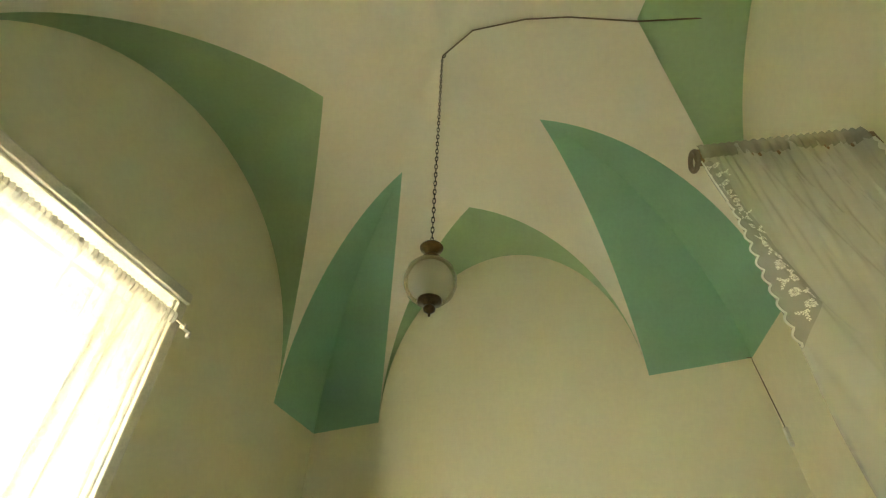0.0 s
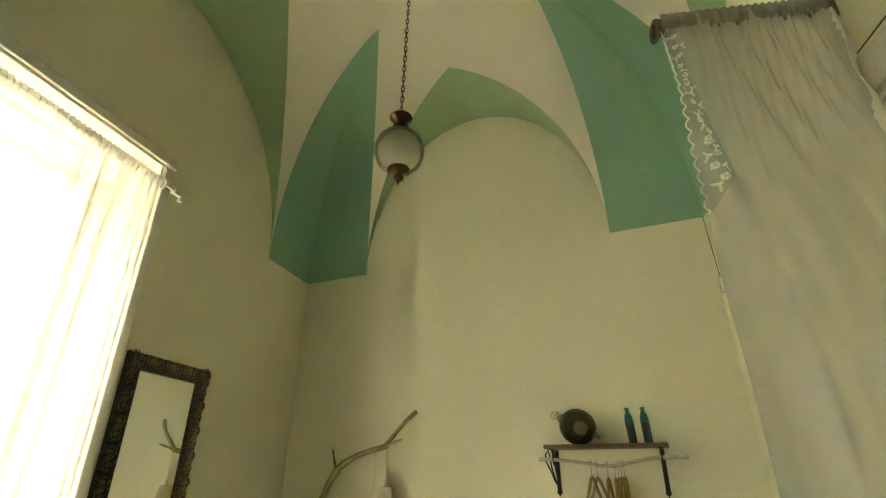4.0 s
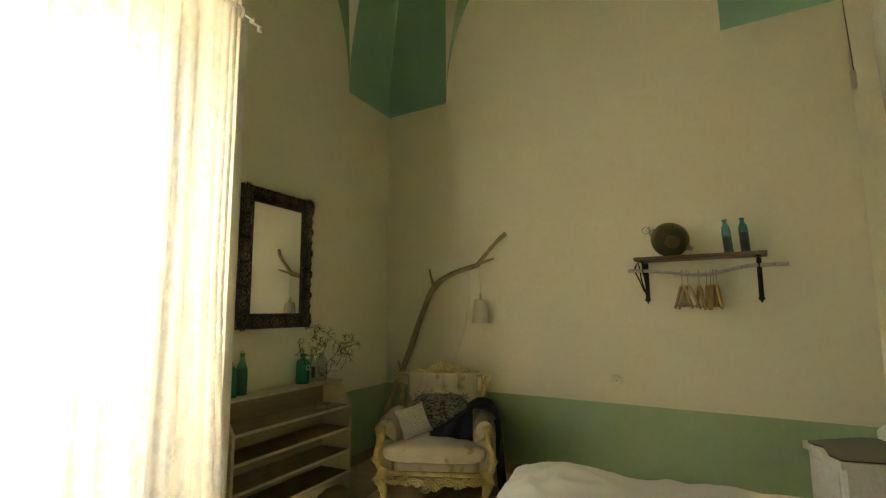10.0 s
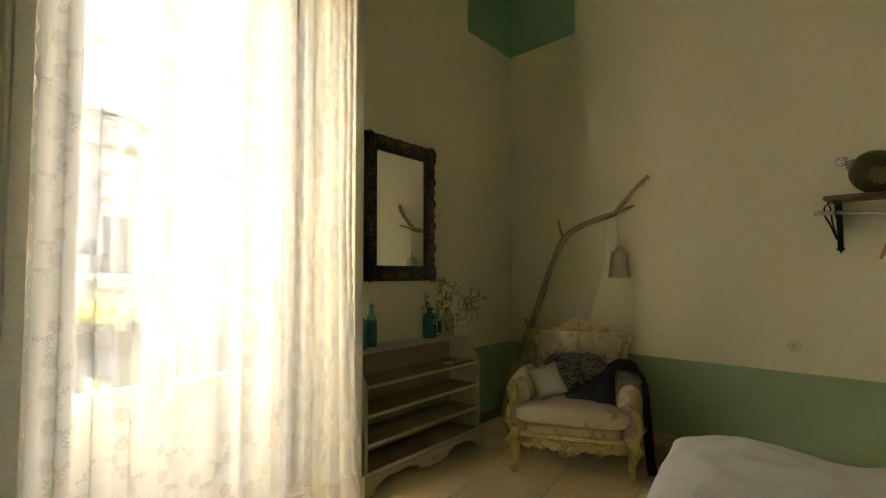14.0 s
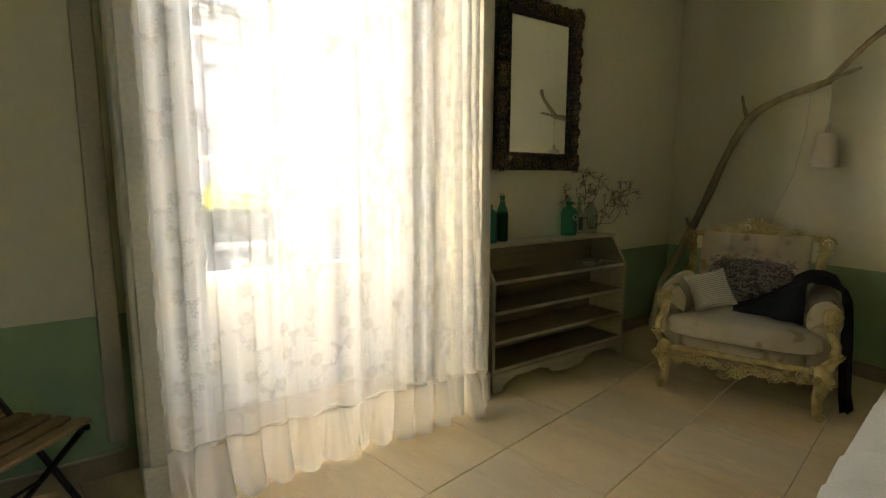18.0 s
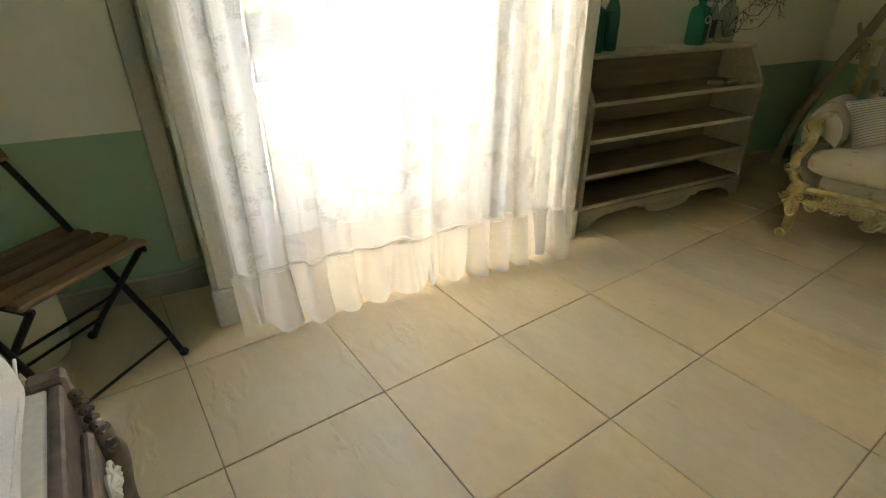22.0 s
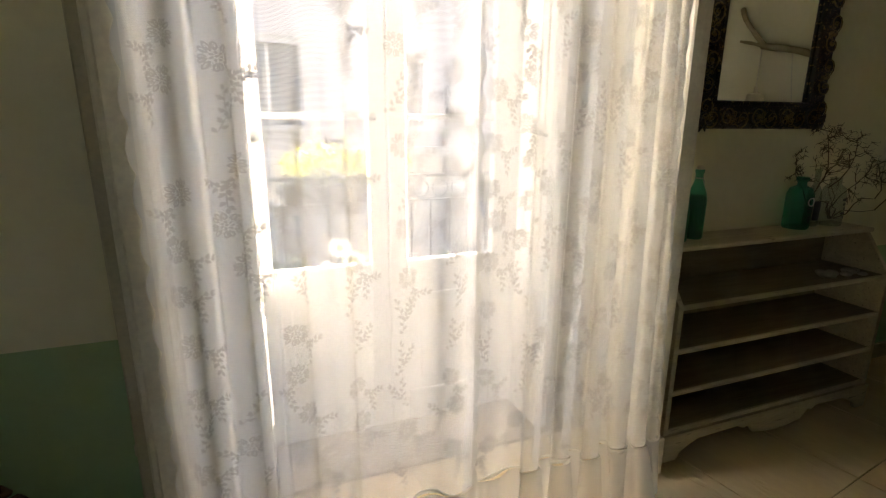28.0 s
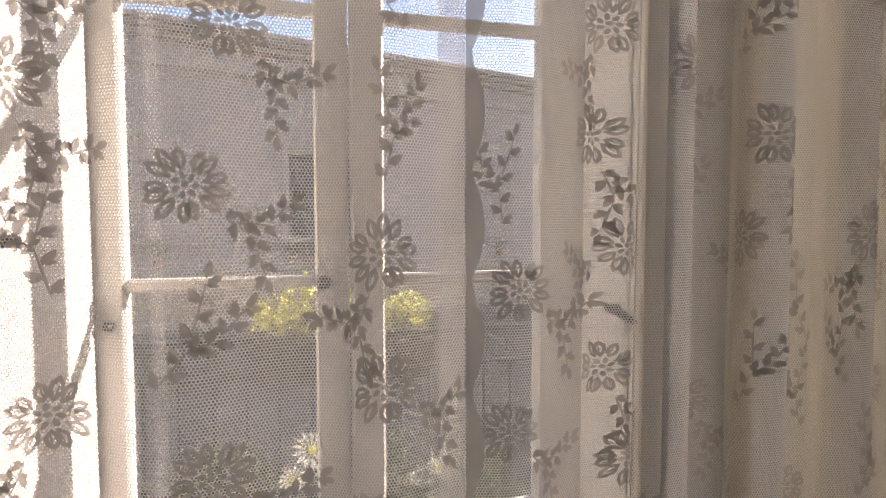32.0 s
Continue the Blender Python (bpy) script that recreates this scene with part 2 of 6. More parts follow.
unit_paint = material("unit_paint", (0.62, 0.54, 0.38), (0.52, 0.44, 0.29), 8, 0.6, 0.4, 30, spot=(0.34, 0.27, 0.17), spot_at=0.63, coords="object", stretch=(0.6, 4, 4))
frame_black = material("frame_black", (0.022, 0.016, 0.011), (0.05, 0.036, 0.02), 30, 0.35, 0.4, 90, spot=(0.36, 0.25, 0.09), spot_at=0.585)
dark_stone = material("dark_stone", (0.055, 0.046, 0.026), (0.035, 0.030, 0.018), 9, 0.3, 0.1, 60, spot=(0.11, 0.095, 0.06), spot_at=0.66)
frame_gold = material("frame_gold", (0.36, 0.27, 0.10), (0.24, 0.17, 0.06), 40, 0.4, 0.3, 120, metal=0.3, spot=(0.05, 0.035, 0.02), spot_at=0.55)
curl_wool = material("curl_wool", (0.22, 0.20, 0.16), (0.11, 0.10, 0.08), 50, 0.95, 0.4, 160, sheen=0.4)
# Brown wood, its colour lowered further to stand for shade between the shelves.
unit_inner_shaded = material("unit_inner_shaded", (0.32, 0.25, 0.13), (0.23, 0.17, 0.08), 7, 0.6, 0.4, 40, coords="object", stretch=(0.6, 5, 5))
gilt_cream = material("gilt_cream", (0.58, 0.47, 0.21), (0.36, 0.26, 0.08), 14, 0.38, 0.4, 50, spot=(0.20, 0.14, 0.05), spot_at=0.64)
upholstery = material("upholstery", (0.50, 0.43, 0.29), (0.44, 0.37, 0.24), 5, 0.9, 0.25, 260, sheen=0.2, spot=(0.31, 0.24, 0.12), spot_at=0.60)
fur = material("curly_wool", (0.07, 0.06, 0.045), (0.03, 0.027, 0.02), 40, 0.95, 0.8, 160, sheen=0.4)
black_cloth = material("black_cloth", (0.008, 0.008, 0.011), (0.014, 0.014, 0.017), 12, 0.9, 0.3, 200)
linen_white = material("linen_white", (0.82, 0.79, 0.71), (0.78, 0.75, 0.67), 4, 0.85, 0.25, 220, sheen=0.2)
branch_wood = material("branch_wood", (0.45, 0.37, 0.21), (0.33, 0.26, 0.14), 18, 0.8, 0.6, 60, coords="object", stretch=(1, 1, 0.3))
pale_wood = material("pale_wood", (0.46, 0.29, 0.11), (0.37, 0.22, 0.08), 14, 0.5, 0.2, 80, coords="object")
birch = material("birch_bark", (0.62, 0.55, 0.44), (0.46, 0.39, 0.29), 26, 0.8, 0.4, 70, spot=(0.15, 0.1, 0.06), spot_at=0.64)
board_wood = material("board_wood", (0.24, 0.14, 0.06), (0.15, 0.08, 0.035), 9, 0.5, 0.4, 50, coords="object", stretch=(1, 9, 9))
slat_wood = material("slat_wood", (0.20, 0.11, 0.04), (0.13, 0.07, 0.026), 9, 0.6, 0.3, 60, per_piece=0.18, coords="object", stretch=(1.2, 10, 10))
iron = material("black_iron", (0.015, 0.014, 0.012), (0.03, 0.027, 0.022), 40, 0.45, 0.2, 120, metal=0.6)
steel = material("worn_steel", (0.45, 0.42, 0.36), (0.3, 0.27, 0.22), 40, 0.35, 0.1, 120, metal=1.0)
brass = material("aged_brass", (0.085, 0.050, 0.020), (0.045, 0.027, 0.011), 30, 0.3, 0.2, 90, metal=1.0)
white_plastic = material("white_plastic", (0.72, 0.68, 0.58), (0.70, 0.66, 0.56), 20, 0.4, 0.05, 100)
duct_paint = material("duct_paint", (0.58, 0.52, 0.38), (0.53, 0.47, 0.34), 6, 0.6, 0.1, 60)
ceramic = material("bisque_ceramic", (0.72, 0.64, 0.50), (0.68, 0.60, 0.47), 12, 0.6, 0.1, 120)
dry_twig = material("dry_twig", (0.15, 0.11, 0.06), (0.09, 0.07, 0.04), 30, 0.9, 0.3, 90)
pebble = material("pale_pebble", (0.55, 0.48, 0.36), (0.36, 0.31, 0.23), 30, 0.6, 0.3, 120)
cushion_stripe = material("striped_cotton", (0.60, 0.56, 0.44), (0.50, 0.46, 0.36), 6, 0.9, 0.2, 220)
stripe_dark = material("stripe_thread", (0.27, 0.25, 0.2), (0.22, 0.2, 0.16), 20, 0.9, 0.2, 200)
ink = material("label_ink", (0.03, 0.03, 0.03), (0.05, 0.05, 0.05), 30, 0.6, 0.0)
paper = material("label_paper", (0.75, 0.72, 0.64), (0.70, 0.67, 0.58), 20, 0.7, 0.0)
worn_oak = material("worn_grey_oak", (0.22, 0.16, 0.105), (0.12, 0.085, 0.055), 16, 0.65, 0.5, 50)
facade_paint = material("facade_paint", (0.40, 0.32, 0.285), (0.35, 0.28, 0.25), 0.8, 0.9, 0.2, 12)
facade_base = material("facade_base", (0.40, 0.30, 0.21), (0.34, 0.25, 0.18), 0.9, 0.9, 0.2, 12)
# Ground floor of the house: darker and greyer than the wall above.
ground_floor_grey = material("ground_floor_grey", (0.17, 0.145, 0.13), (0.11, 0.095, 0.085), 1.4, 0.9, 0.3, 14, spot=(0.07, 0.06, 0.055), spot_at=0.6)
facade_trim = material("facade_trim", (0.42, 0.35, 0.30), (0.37, 0.31, 0.26), 1.5, 0.9, 0.2, 20)
shutter_dark = material("shutter_dark", (0.025, 0.026, 0.026), (0.04, 0.038, 0.036), 3, 0.6, 0.1, 30)
balcony_stone = material("balcony_stone", (0.55, 0.45, 0.38), (0.45, 0.37, 0.31), 5, 0.8, 0.3, 40)
leaf_green = material("leaf_green", (0.045, 0.075, 0.025), (0.08, 0.11, 0.04), 30, 0.6, 0.1, 60, per_piece=0.2)
leaf_yellow = material("yellow_blossom", (0.62, 0.55, 0.05), (0.50, 0.52, 0.07), 30, 0.7, 0.1, 60)
petal_white = material("daisy_petal", (0.8, 0.78, 0.7), (0.76, 0.74, 0.64), 30, 0.7, 0.05, 60)
terracotta = material("terracotta", (0.42, 0.2, 0.12), (0.35, 0.16, 0.1), 12, 0.8, 0.2, 60)
road_grey = material("road_grey", (0.06, 0.058, 0.055), (0.05, 0.048, 0.046), 2, 0.9, 0.2, 40)
pane_glass = glass_material("pane_glass", (0.97, 0.98, 0.97), 1.0)
teal_glass = glass_material("teal_glass", (0.26, 0.72, 0.62), 0.88)
blue_glass = glass_material("blue_glass", (0.22, 0.56, 0.62), 0.82)
clear_glass = glass_material("clear_glass", (0.86, 0.90, 0.86), 0.9)
olive_glass = glass_material("olive_glass", (0.24, 0.21, 0.06), 0.7, 0.04)
dark_water = glass_material("dark_water", (0.26, 0.46, 0.30), 0.92, 0.05)
frosted = glass_material("frosted_glass", (0.66, 0.63, 0.50), 0.72, 0.12)
net = cloth_material("curtain_net", (0.94, 0.92, 0.865), 0.50, 340, 0.70)
lace = cloth_material("lace_thread", (0.66, 0.63, 0.57), 0.25, 0, 0.39)
sheer = cloth_material("sheer_voile", (0.90, 0.87, 0.82), 0.38, 0, 0.65)
veil = cloth_material("canopy_veil", (0.88, 0.85, 0.74), 0.50, 0, 0.45)
heading_lace = cloth_material("heading_lace", (0.82, 0.78, 0.64), 0.66, 0, 0.35)
border_lace = cloth_material("border_lace", (0.90, 0.88, 0.80), 0.22, 0, 0.4)
white_lace = cloth_material("white_lace", (0.92, 0.90, 0.83), 0.05, 0, 0.3)
band_lace = cloth_material("band_lace", (0.90, 0.87, 0.78), 0.52, 0, 0.4)
edge_lace = cloth_material("edge_lace", (0.74, 0.715, 0.65), 0.26, 0, 0.45)
fine_lace = cloth_material("fine_lace", (0.88, 0.85, 0.75), 0.62, 0, 0.4)
mirror_silver = bpy.data.materials.new("mirror_silver")
mirror_silver.use_nodes = True
mirror_silver.node_tree.nodes["Principled BSDF"].inputs["Metallic"].default_value = 1.0
mirror_silver.node_tree.nodes["Principled BSDF"].inputs["Roughness"].default_value = 0.015
mirror_silver.node_tree.nodes["Principled BSDF"].inputs["Base Color"].default_value = (0.86, 0.87, 0.84, 1)


# ---- building helpers ----
class Shape:
    """Gathers vertices and faces for one mesh."""

    def __init__(self):
        self.v, self.f, self.uv, self.smooth = [], [], None, False

    def add(self, verts, faces, m=None):
        k = len(self.v)
        self.v += [tuple(m @ Vector(p)) if m is not None else tuple(p) for p in verts]
        self.f += [tuple(i + k for i in f) for f in faces]
        return self

    def box(self, x0, x1, y0, y1, z0, z1, c=0.003, m=None):
        """A box with chamfered edges."""
        c = min(c, 0.45 * min(x1 - x0, y1 - y0, z1 - z0))
        if c <= 0:
            v = [(x, y, z) for x in (x0, x1) for y in (y0, y1) for z in (z0, z1)]
            return self.add(v, [(0, 1, 3, 2), (4, 6, 7, 5), (0, 4, 5, 1), (2, 3, 7, 6), (0, 2, 6, 4), (1, 5, 7, 3)], m)
        v, at = [], {}
        lo, hi = (x0, y0, z0), (x1, y1, z1)
        for i in range(8):
            s = [(i >> k) & 1 for k in range(3)]
            for axis in range(3):
                p = [(hi[k] if s[k] else lo[k]) if k == axis else (hi[k] - c if s[k] else lo[k] + c) for k in range(3)]
                at[i, axis] = len(v)
                v.append(p)
        f = []
        for axis in range(3):
            a, b = [k for k in range(3) if k != axis]
            for side in (0, 1):
                ring = [(side << axis) | (p << a) | (q << b) for p, q in ((0, 0), (1, 0), (1, 1), (0, 1))]
                q = [at[i, axis] for i in ring]
                f.append(tuple(q if (side == 1) == ((b - a) % 3 == 1) else q[::-1]))
        for axis in range(3):
            a, b = [k for k in range(3) if k != axis]
            for p in (0, 1):
                for q in (0, 1):
                    i = (p << a) | (q << b)
                    j = i | (1 << axis)
                    f.append((at[i, a], at[j, a], at[j, b], at[i, b]))
        for i in range(8):
            f.append((at[i, 0], at[i, 1], at[i, 2]))
        return self.add(v, f, m)

    def lathe(self, rings, n=20, m=None, caps=True):
        """rings: (radius, height) from below upwards."""
        v = [(r * math.cos(2 * math.pi * k / n), r * math.sin(2 * math.pi * k / n), z) for r, z in rings for k in range(n)]
        f = [(a * n + k, a * n + (k + 1) % n, (a + 1) * n + (k + 1) % n, (a + 1) * n + k) for a in range(len(rings) - 1) for k in range(n)]
        if caps:
            f += [tuple(range(n))[::-1], tuple((len(rings) - 1) * n + k for k in range(n))]
        self.smooth = True
        return self.add(v, f, m)

    def tube(self, pts, radii, n=8, m=None, caps=True, closed=False):
        pts = [Vector(p) for p in pts]
        if not hasattr(radii, "__len__"):
            radii = [radii] * len(pts)
        v, f, side = [], [], None
        for i, p in enumerate(pts):
            if closed:
                way = pts[(i + 1) % len(pts)] - pts[i - 1]
            else:
                way = pts[min(i + 1, len(pts) - 1)] - pts[max(i - 1, 0)]
            way.normalize()
            if side is None:
                side = way.cross(Vector((0.31, 0.27, 0.91)) if abs(way.z) < 0.9 else Vector((1, 0.2, 0))).normalized()
            side = (side - way * side.dot(way)).normalized()
            up = way.cross(side)
            v += [p + radii[i] * (math.cos(2 * math.pi * k / n) * side + math.sin(2 * math.pi * k / n) * up) for k in range(n)]
        rows = len(pts)
        for a in range(rows if closed else rows - 1):
            b = (a + 1) % rows
            f += [(a * n + k, a * n + (k + 1) % n, b * n + (k + 1) % n, b * n + k) for k in range(n)]
        if caps and not closed:
            f += [tuple(range(n))[::-1], tuple((rows - 1) * n + k for k in range(n))]
        self.smooth = True
        return self.add(v, f, m)

    def sheet(self, fn, nu, nv, m=None, wrap=False):
        """A grid of fn(u, v), u and v from 0 to 1."""
        v = [fn(i / nu, j / nv) for j in range(nv + 1) for i in range(nu + 1)]
        f = [(j * (nu + 1) + i, j * (nu + 1) + i + 1, (j + 1) * (nu + 1) + i + 1, (j + 1) * (nu + 1) + i) for j in range(nv) for i in range(nu)]
        self.smooth = True
        return self.add(v, f, m)

    def slab(self, outline, z0, z1, m=None):
        """An outline in x and y, made solid between two heights."""
        n = len(outline)
        v = [(x, y, z0) for x, y in outline] + [(x, y, z1) for x, y in outline]
        f = [tuple(range(n))[::-1], tuple(range(n, 2 * n))] + [(k, (k + 1) % n, n + (k + 1) % n, n + k) for k in range(n)]
        return self.add(v, f, m)

    def ball(self, c, r, nu=12, nv=8, m=None):
        r = r if hasattr(r, "__len__") else (r, r, r)
        v = [(c[0], c[1], c[2] - r[2])]
        for j in range(1, nv):
            a = -math.pi / 2 + math.pi * j / nv
            v += [(c[0] + r[0] * math.cos(a) * math.cos(2 * math.pi * i / nu), c[1] + r[1] * math.cos(a) * math.sin(2 * math.pi * i / nu), c[2] + r[2] * math.sin(a)) for i in range(nu)]
        v.append((c[0], c[1], c[2] + r[2]))
        f = [(0, 1 + (i + 1) % nu, 1 + i) for i in range(nu)]
        f += [(1 + j * nu + i, 1 + j * nu + (i + 1) % nu, 1 + (j + 1) * nu + (i + 1) % nu, 1 + (j + 1) * nu + i) for j in range(nv - 2) for i in range(nu)]
        last = len(v) - 1
        f += [(last, 1 + (nv - 2) * nu + i, 1 + (nv - 2) * nu + (i + 1) % nu) for i in range(nu)]
        self.smooth = True
        return self.add(v, f, m)

    def mesh(self, name, mat, smooth=None, weld=False):
        me = bpy.data.meshes.new(name)
        me.from_pydata(self.v, [], self.f)
        if weld:
            bm = bmesh.new()
            bm.from_mesh(me)
            bmesh.ops.remove_doubles(bm, verts=bm.verts, dist=0.001)
            bmesh.ops.recalc_face_normals(bm, faces=bm.faces)
            bm.to_mesh(me)
            bm.free()
        for one in mat if isinstance(mat, (list, tuple)) else [mat]:
            me.materials.append(one)
        if self.smooth if smooth is None else smooth:
            me.polygons.foreach_set("use_smooth", [True] * len(me.polygons))
            me.set_sharp_from_angle(angle=radians(42))
        if self.uv:
            layer = me.uv_layers.new(name="UVMap")
            flat = [c for loop in me.loops for c in self.uv[loop.vertex_index]]
            layer.data.foreach_set("uv", flat)
        me.update()
        return me


def part(name, shape, mat, parent=None, label="", smooth=None):
    ob = new(name, shape.mesh(name, mat, smooth))
    if parent is not None:
        ob.parent = parent
    return tagged(ob, label)


def thing(name, m, label, category, group=""):
    ob = new(name)
    ob.empty_display_size = 0.1
    ob.matrix_world = m
    return tagged(ob, label, category, group)


def setting(name, shape, mat, label="", category="", smooth=None):
    return tagged(part(name, shape, mat, None, label, smooth), "", category, "", "structure")


# ---- the plan ----
NW, NE, SE, SW = Vector((-3.24, 4.21, 0)), Vector((0.82, 4.21, 0)), Vector((2.21, -0.75, 0)), Vector((-2.66, -0.75, 0))
LEAN_W = math.atan(0.1168)
WALL = Matrix.Translation((-2.76, 0.1, 0)) @ Matrix.Rotation(LEAN_W + math.pi / 2, 4, "Z")      # x north along the window wall, y out of the room
TILE = Matrix.Translation((-1.993, 1.21, 0)) @ Matrix.Rotation(radians(15.65), 4, "Z")          # the lines of the floor tiles
EAST = Matrix.Translation((0.82, 4.21, 0)) @ Matrix.Rotation(radians(15.65), 4, "Z")            # x out through the east wall, -y along it
DADO, SPRING, TOP = 0.695, 3.62, 5.9
GLASS_Y, FRONT = 0.31, -0.35


# ---- floor, walls, vault ----
floor = setting("floor", Shape().slab([(-3.6, 4.5), (-3.0, -1.1), (2.7, -1.1), (1.2, 4.5)][::-1], -0.16, -0.006), grout, "pale stone tile floor with dark joints", "floor")

north = setting("wall_north", Shape().box(-3.7, 1.3, 4.21, 4.5, DADO, TOP, 0), plaster, "cream plastered wall", "wall")
part("dado", Shape().box(-3.7, 1.3, 4.21, 4.5, -0.1, DADO, 0), dado_green, north, "pale green painted lower wall")
south = setting("wall_south", Shape().box(-3.2, 2.6, -1.05, -0.75, DADO, TOP, 0), plaster, "cream plastered wall", "wall")
part("dado", Shape().box(-3.2, 2.6, -1.05, -0.75, -0.1, DADO, 0), dado_green, south, "pale green painted lower wall")
# Added opening, never in view: lets extra sky light fill the room.
E0, E1, E_TOP = -3.45, -2.12, 2.98
east = setting("wall_east", Shape().box(0, 0.3, -5.6, E0, DADO, TOP, 0, EAST).box(0, 0.3, E1, 0.5, DADO, TOP, 0, EAST).box(0, 0.3, E0, E1, E_TOP, TOP, 0, EAST), plaster, "cream plastered wall with an added, unseen double-door opening", "wall")
for y0, y1 in ((-5.6, E0), (E1, 0.5)):
    part("dado", Shape().box(0, 0.3, y0, y1, -0.1, DADO, 0, EAST), dado_green, east, "pale green painted lower wall")
HOLE0, HOLE1, HOLE_TOP = 0.10, 1.76, 3.52
west = setting("wall_west", Shape().box(-1.1, HOLE0, 0, 0.5, DADO, HOLE_TOP, 0, WALL).box(HOLE1, 4.6, 0, 0.5, DADO, HOLE_TOP, 0, WALL).box(-1.1, 4.6, 0, 0.5, HOLE_TOP, TOP, 0, WALL), plaster, "cream plastered wall with a tall balcony door", "wall")
part("dado", Shape().box(-1.1, HOLE0, 0, 0.5, -0.1, DADO, 0, WALL), dado_green, west, "pale green painted lower wall")
part("dado", Shape().box(HOLE1, 4.6, 0, 0.5, -0.1, DADO, 0, WALL), dado_green, west, "pale green painted lower wall")
roof = setting("roof", Shape().slab([(-4.2, 4.9), (-3.5, -1.4), (3.1, -1.4), (1.6, 4.9)][::-1], TOP, TOP + 0.2), plaster, "flat roof above the vault", "roof")


def skirting(name, x0, x1, m):
    sh = Shape().box(x0, x1, -0.016, -0.001, 0.0, 0.095, 0.004, m)
    return setting(name, sh, stone_base, "low brown stone skirting along the wall", "baseboard")


skirting("baseboard_1", -3.24, 0.82, Matrix.Translation((0, 4.21, 0)))
skirting("baseboard_2", HOLE1, 4.12, WALL)
skirting("baseboard_3", -0.85, HOLE0, WALL)
skirting("baseboard_4", 0.0, 5.12, Matrix.Translation(NE) @ Matrix.Rotation(radians(15.65) - math.pi / 2, 4, "Z"))

# The star vault: a corner shell on each corner, an arched web on each side, and the white star between them.
CENTRE = Vector((-0.78, 1.87, 5.62))
corners = [NW, NE, SE, SW]
LEG = 0.76
apex_corner = [Vector((-1.64, 2.83, 5.48)), Vector((-0.235, 2.76, 5.45)), Vector((0.10, 0.95, 5.48)), Vector((-1.45, 0.95, 5.48))]
apex_side = [Vector((-1.16, 3.40, 5.33)), Vector((0.66, 2.15, 5.36)), Vector((-0.45, 0.30, 5.33)), Vector((-1.82, 1.77, 5.37))]   # north, east, south, west


def rise(a, b, t):
    """From the spring a to the crown b, steep at first, then flattening."""
    q = t * math.pi / 2
    h = 1 - math.cos(q)
    p = a.lerp(b, h)
    p.z = a.z + (b.z - a.z) * math.sin(q)
    return p


def at_height(p, z):
    return Vector((p.x, p.y, z))


vault_white_sh, webs, shells = Shape(), [], []
N = 18
for k in range(4):
    c, before, after = corners[k], corners[k - 1], corners[(k + 1) % 4]
    foot = at_height(c, SPRING)
    foot_b = at_height(c + (before - c).normalized() * LEG, SPRING)
    foot_a = at_height(c + (after - c).normalized() * LEG, SPRING)
    sh = Shape()
    for a, b in ((foot_b, foot), (foot, foot_a)):
        sh.sheet(lambda u, v, a=a, b=b: tuple(rise(a, apex_corner[k], v).lerp(rise(b, apex_corner[k], v), u)), 8, N)
    shells.append(sh)
for k in range(4):
    a, b = corners[k], corners[(k + 1) % 4]
    s0 = at_height(a + (b - a).normalized() * LEG, SPRING)
    s1 = at_height(b + (a - b).normalized() * LEG, SPRING)
    mid = at_height((s0 + s1) / 2, 5.30 if k != 3 else 5.42)
    web = Shape()
    for s in (s0, s1):
        web.sheet(lambda u, v, s=s: tuple(rise(s, mid, v).lerp(rise(s, apex_side[k], v), u)), 8, N)
    webs.append(web)
    for s, corner in ((s0, apex_corner[k]), (s1, apex_corner[(k + 1) % 4])):
        vault_white_sh.sheet(lambda u, v, s=s, corner=corner: tuple(rise(s, corner, v).lerp(rise(s, apex_side[k], v), u)), 6, N)
        vault_white_sh.sheet(lambda u, v, corner=corner: tuple(corner.lerp(apex_side[k], u).lerp(CENTRE, v) + Vector((0, 0, 0.05 * math.sin(math.pi * v)))), 6, 6)
ceiling = tagged(new("ceiling", vault_white_sh.mesh("ceiling", vault_white, True, True)), "whitewashed star vault with green painted corners", "ceiling", "", "structure")
for sh in webs:
    part("painted_web", sh, web_green, ceiling, "light green painted arched web")
for sh in shells:
    part("corner_shell", sh, teal_green, ceiling, "deep green painted corner shell")

# ---- balcony door ----
CAS0, CAS1, CAS_TOP = 0.075, 1.785, 3.655
casing = tagged(new("door_1"), "cream painted wooden door casing with worn edges", "door", "", "structure")
casing.matrix_world = WALL
JT = 0.10
for name, x0, x1, z0, z1 in (("jamb", CAS0, CAS0 + JT, 0, CAS_TOP - JT), ("jamb", CAS1 - JT, CAS1, 0, CAS_TOP - JT), ("lintel", CAS0, CAS1, CAS_TOP - JT, CAS_TOP)):
    part(name, Shape().box(x0, x1, FRONT + 0.02, 0.42, z0, z1, 0.006), casing_paint, casing)


def moulding(x0, x1, z0, z1, upright):
    """A stepped strip on the casing's face."""
    sh = Shape()
    for inset, d in ((0.0, 0.020), (0.018, 0.034), (0.045, 0.026)):
        if upright == 1:
            sh.box(x0 + inset, x1 - 0.012, FRONT + 0.022 - d, FRONT + 0.02, z0, z1 - inset, 0.006)
        elif upright == -1:
            sh.box(x0 + 0.012, x1 - inset, FRONT + 0.022 - d, FRONT + 0.02, z0, z1 - inset, 0.006)
        else:
            sh.box(x0, x1, FRONT + 0.022 - d, FRONT + 0.02, z0 + 0.012, z1 - inset, 0.006)
    return sh


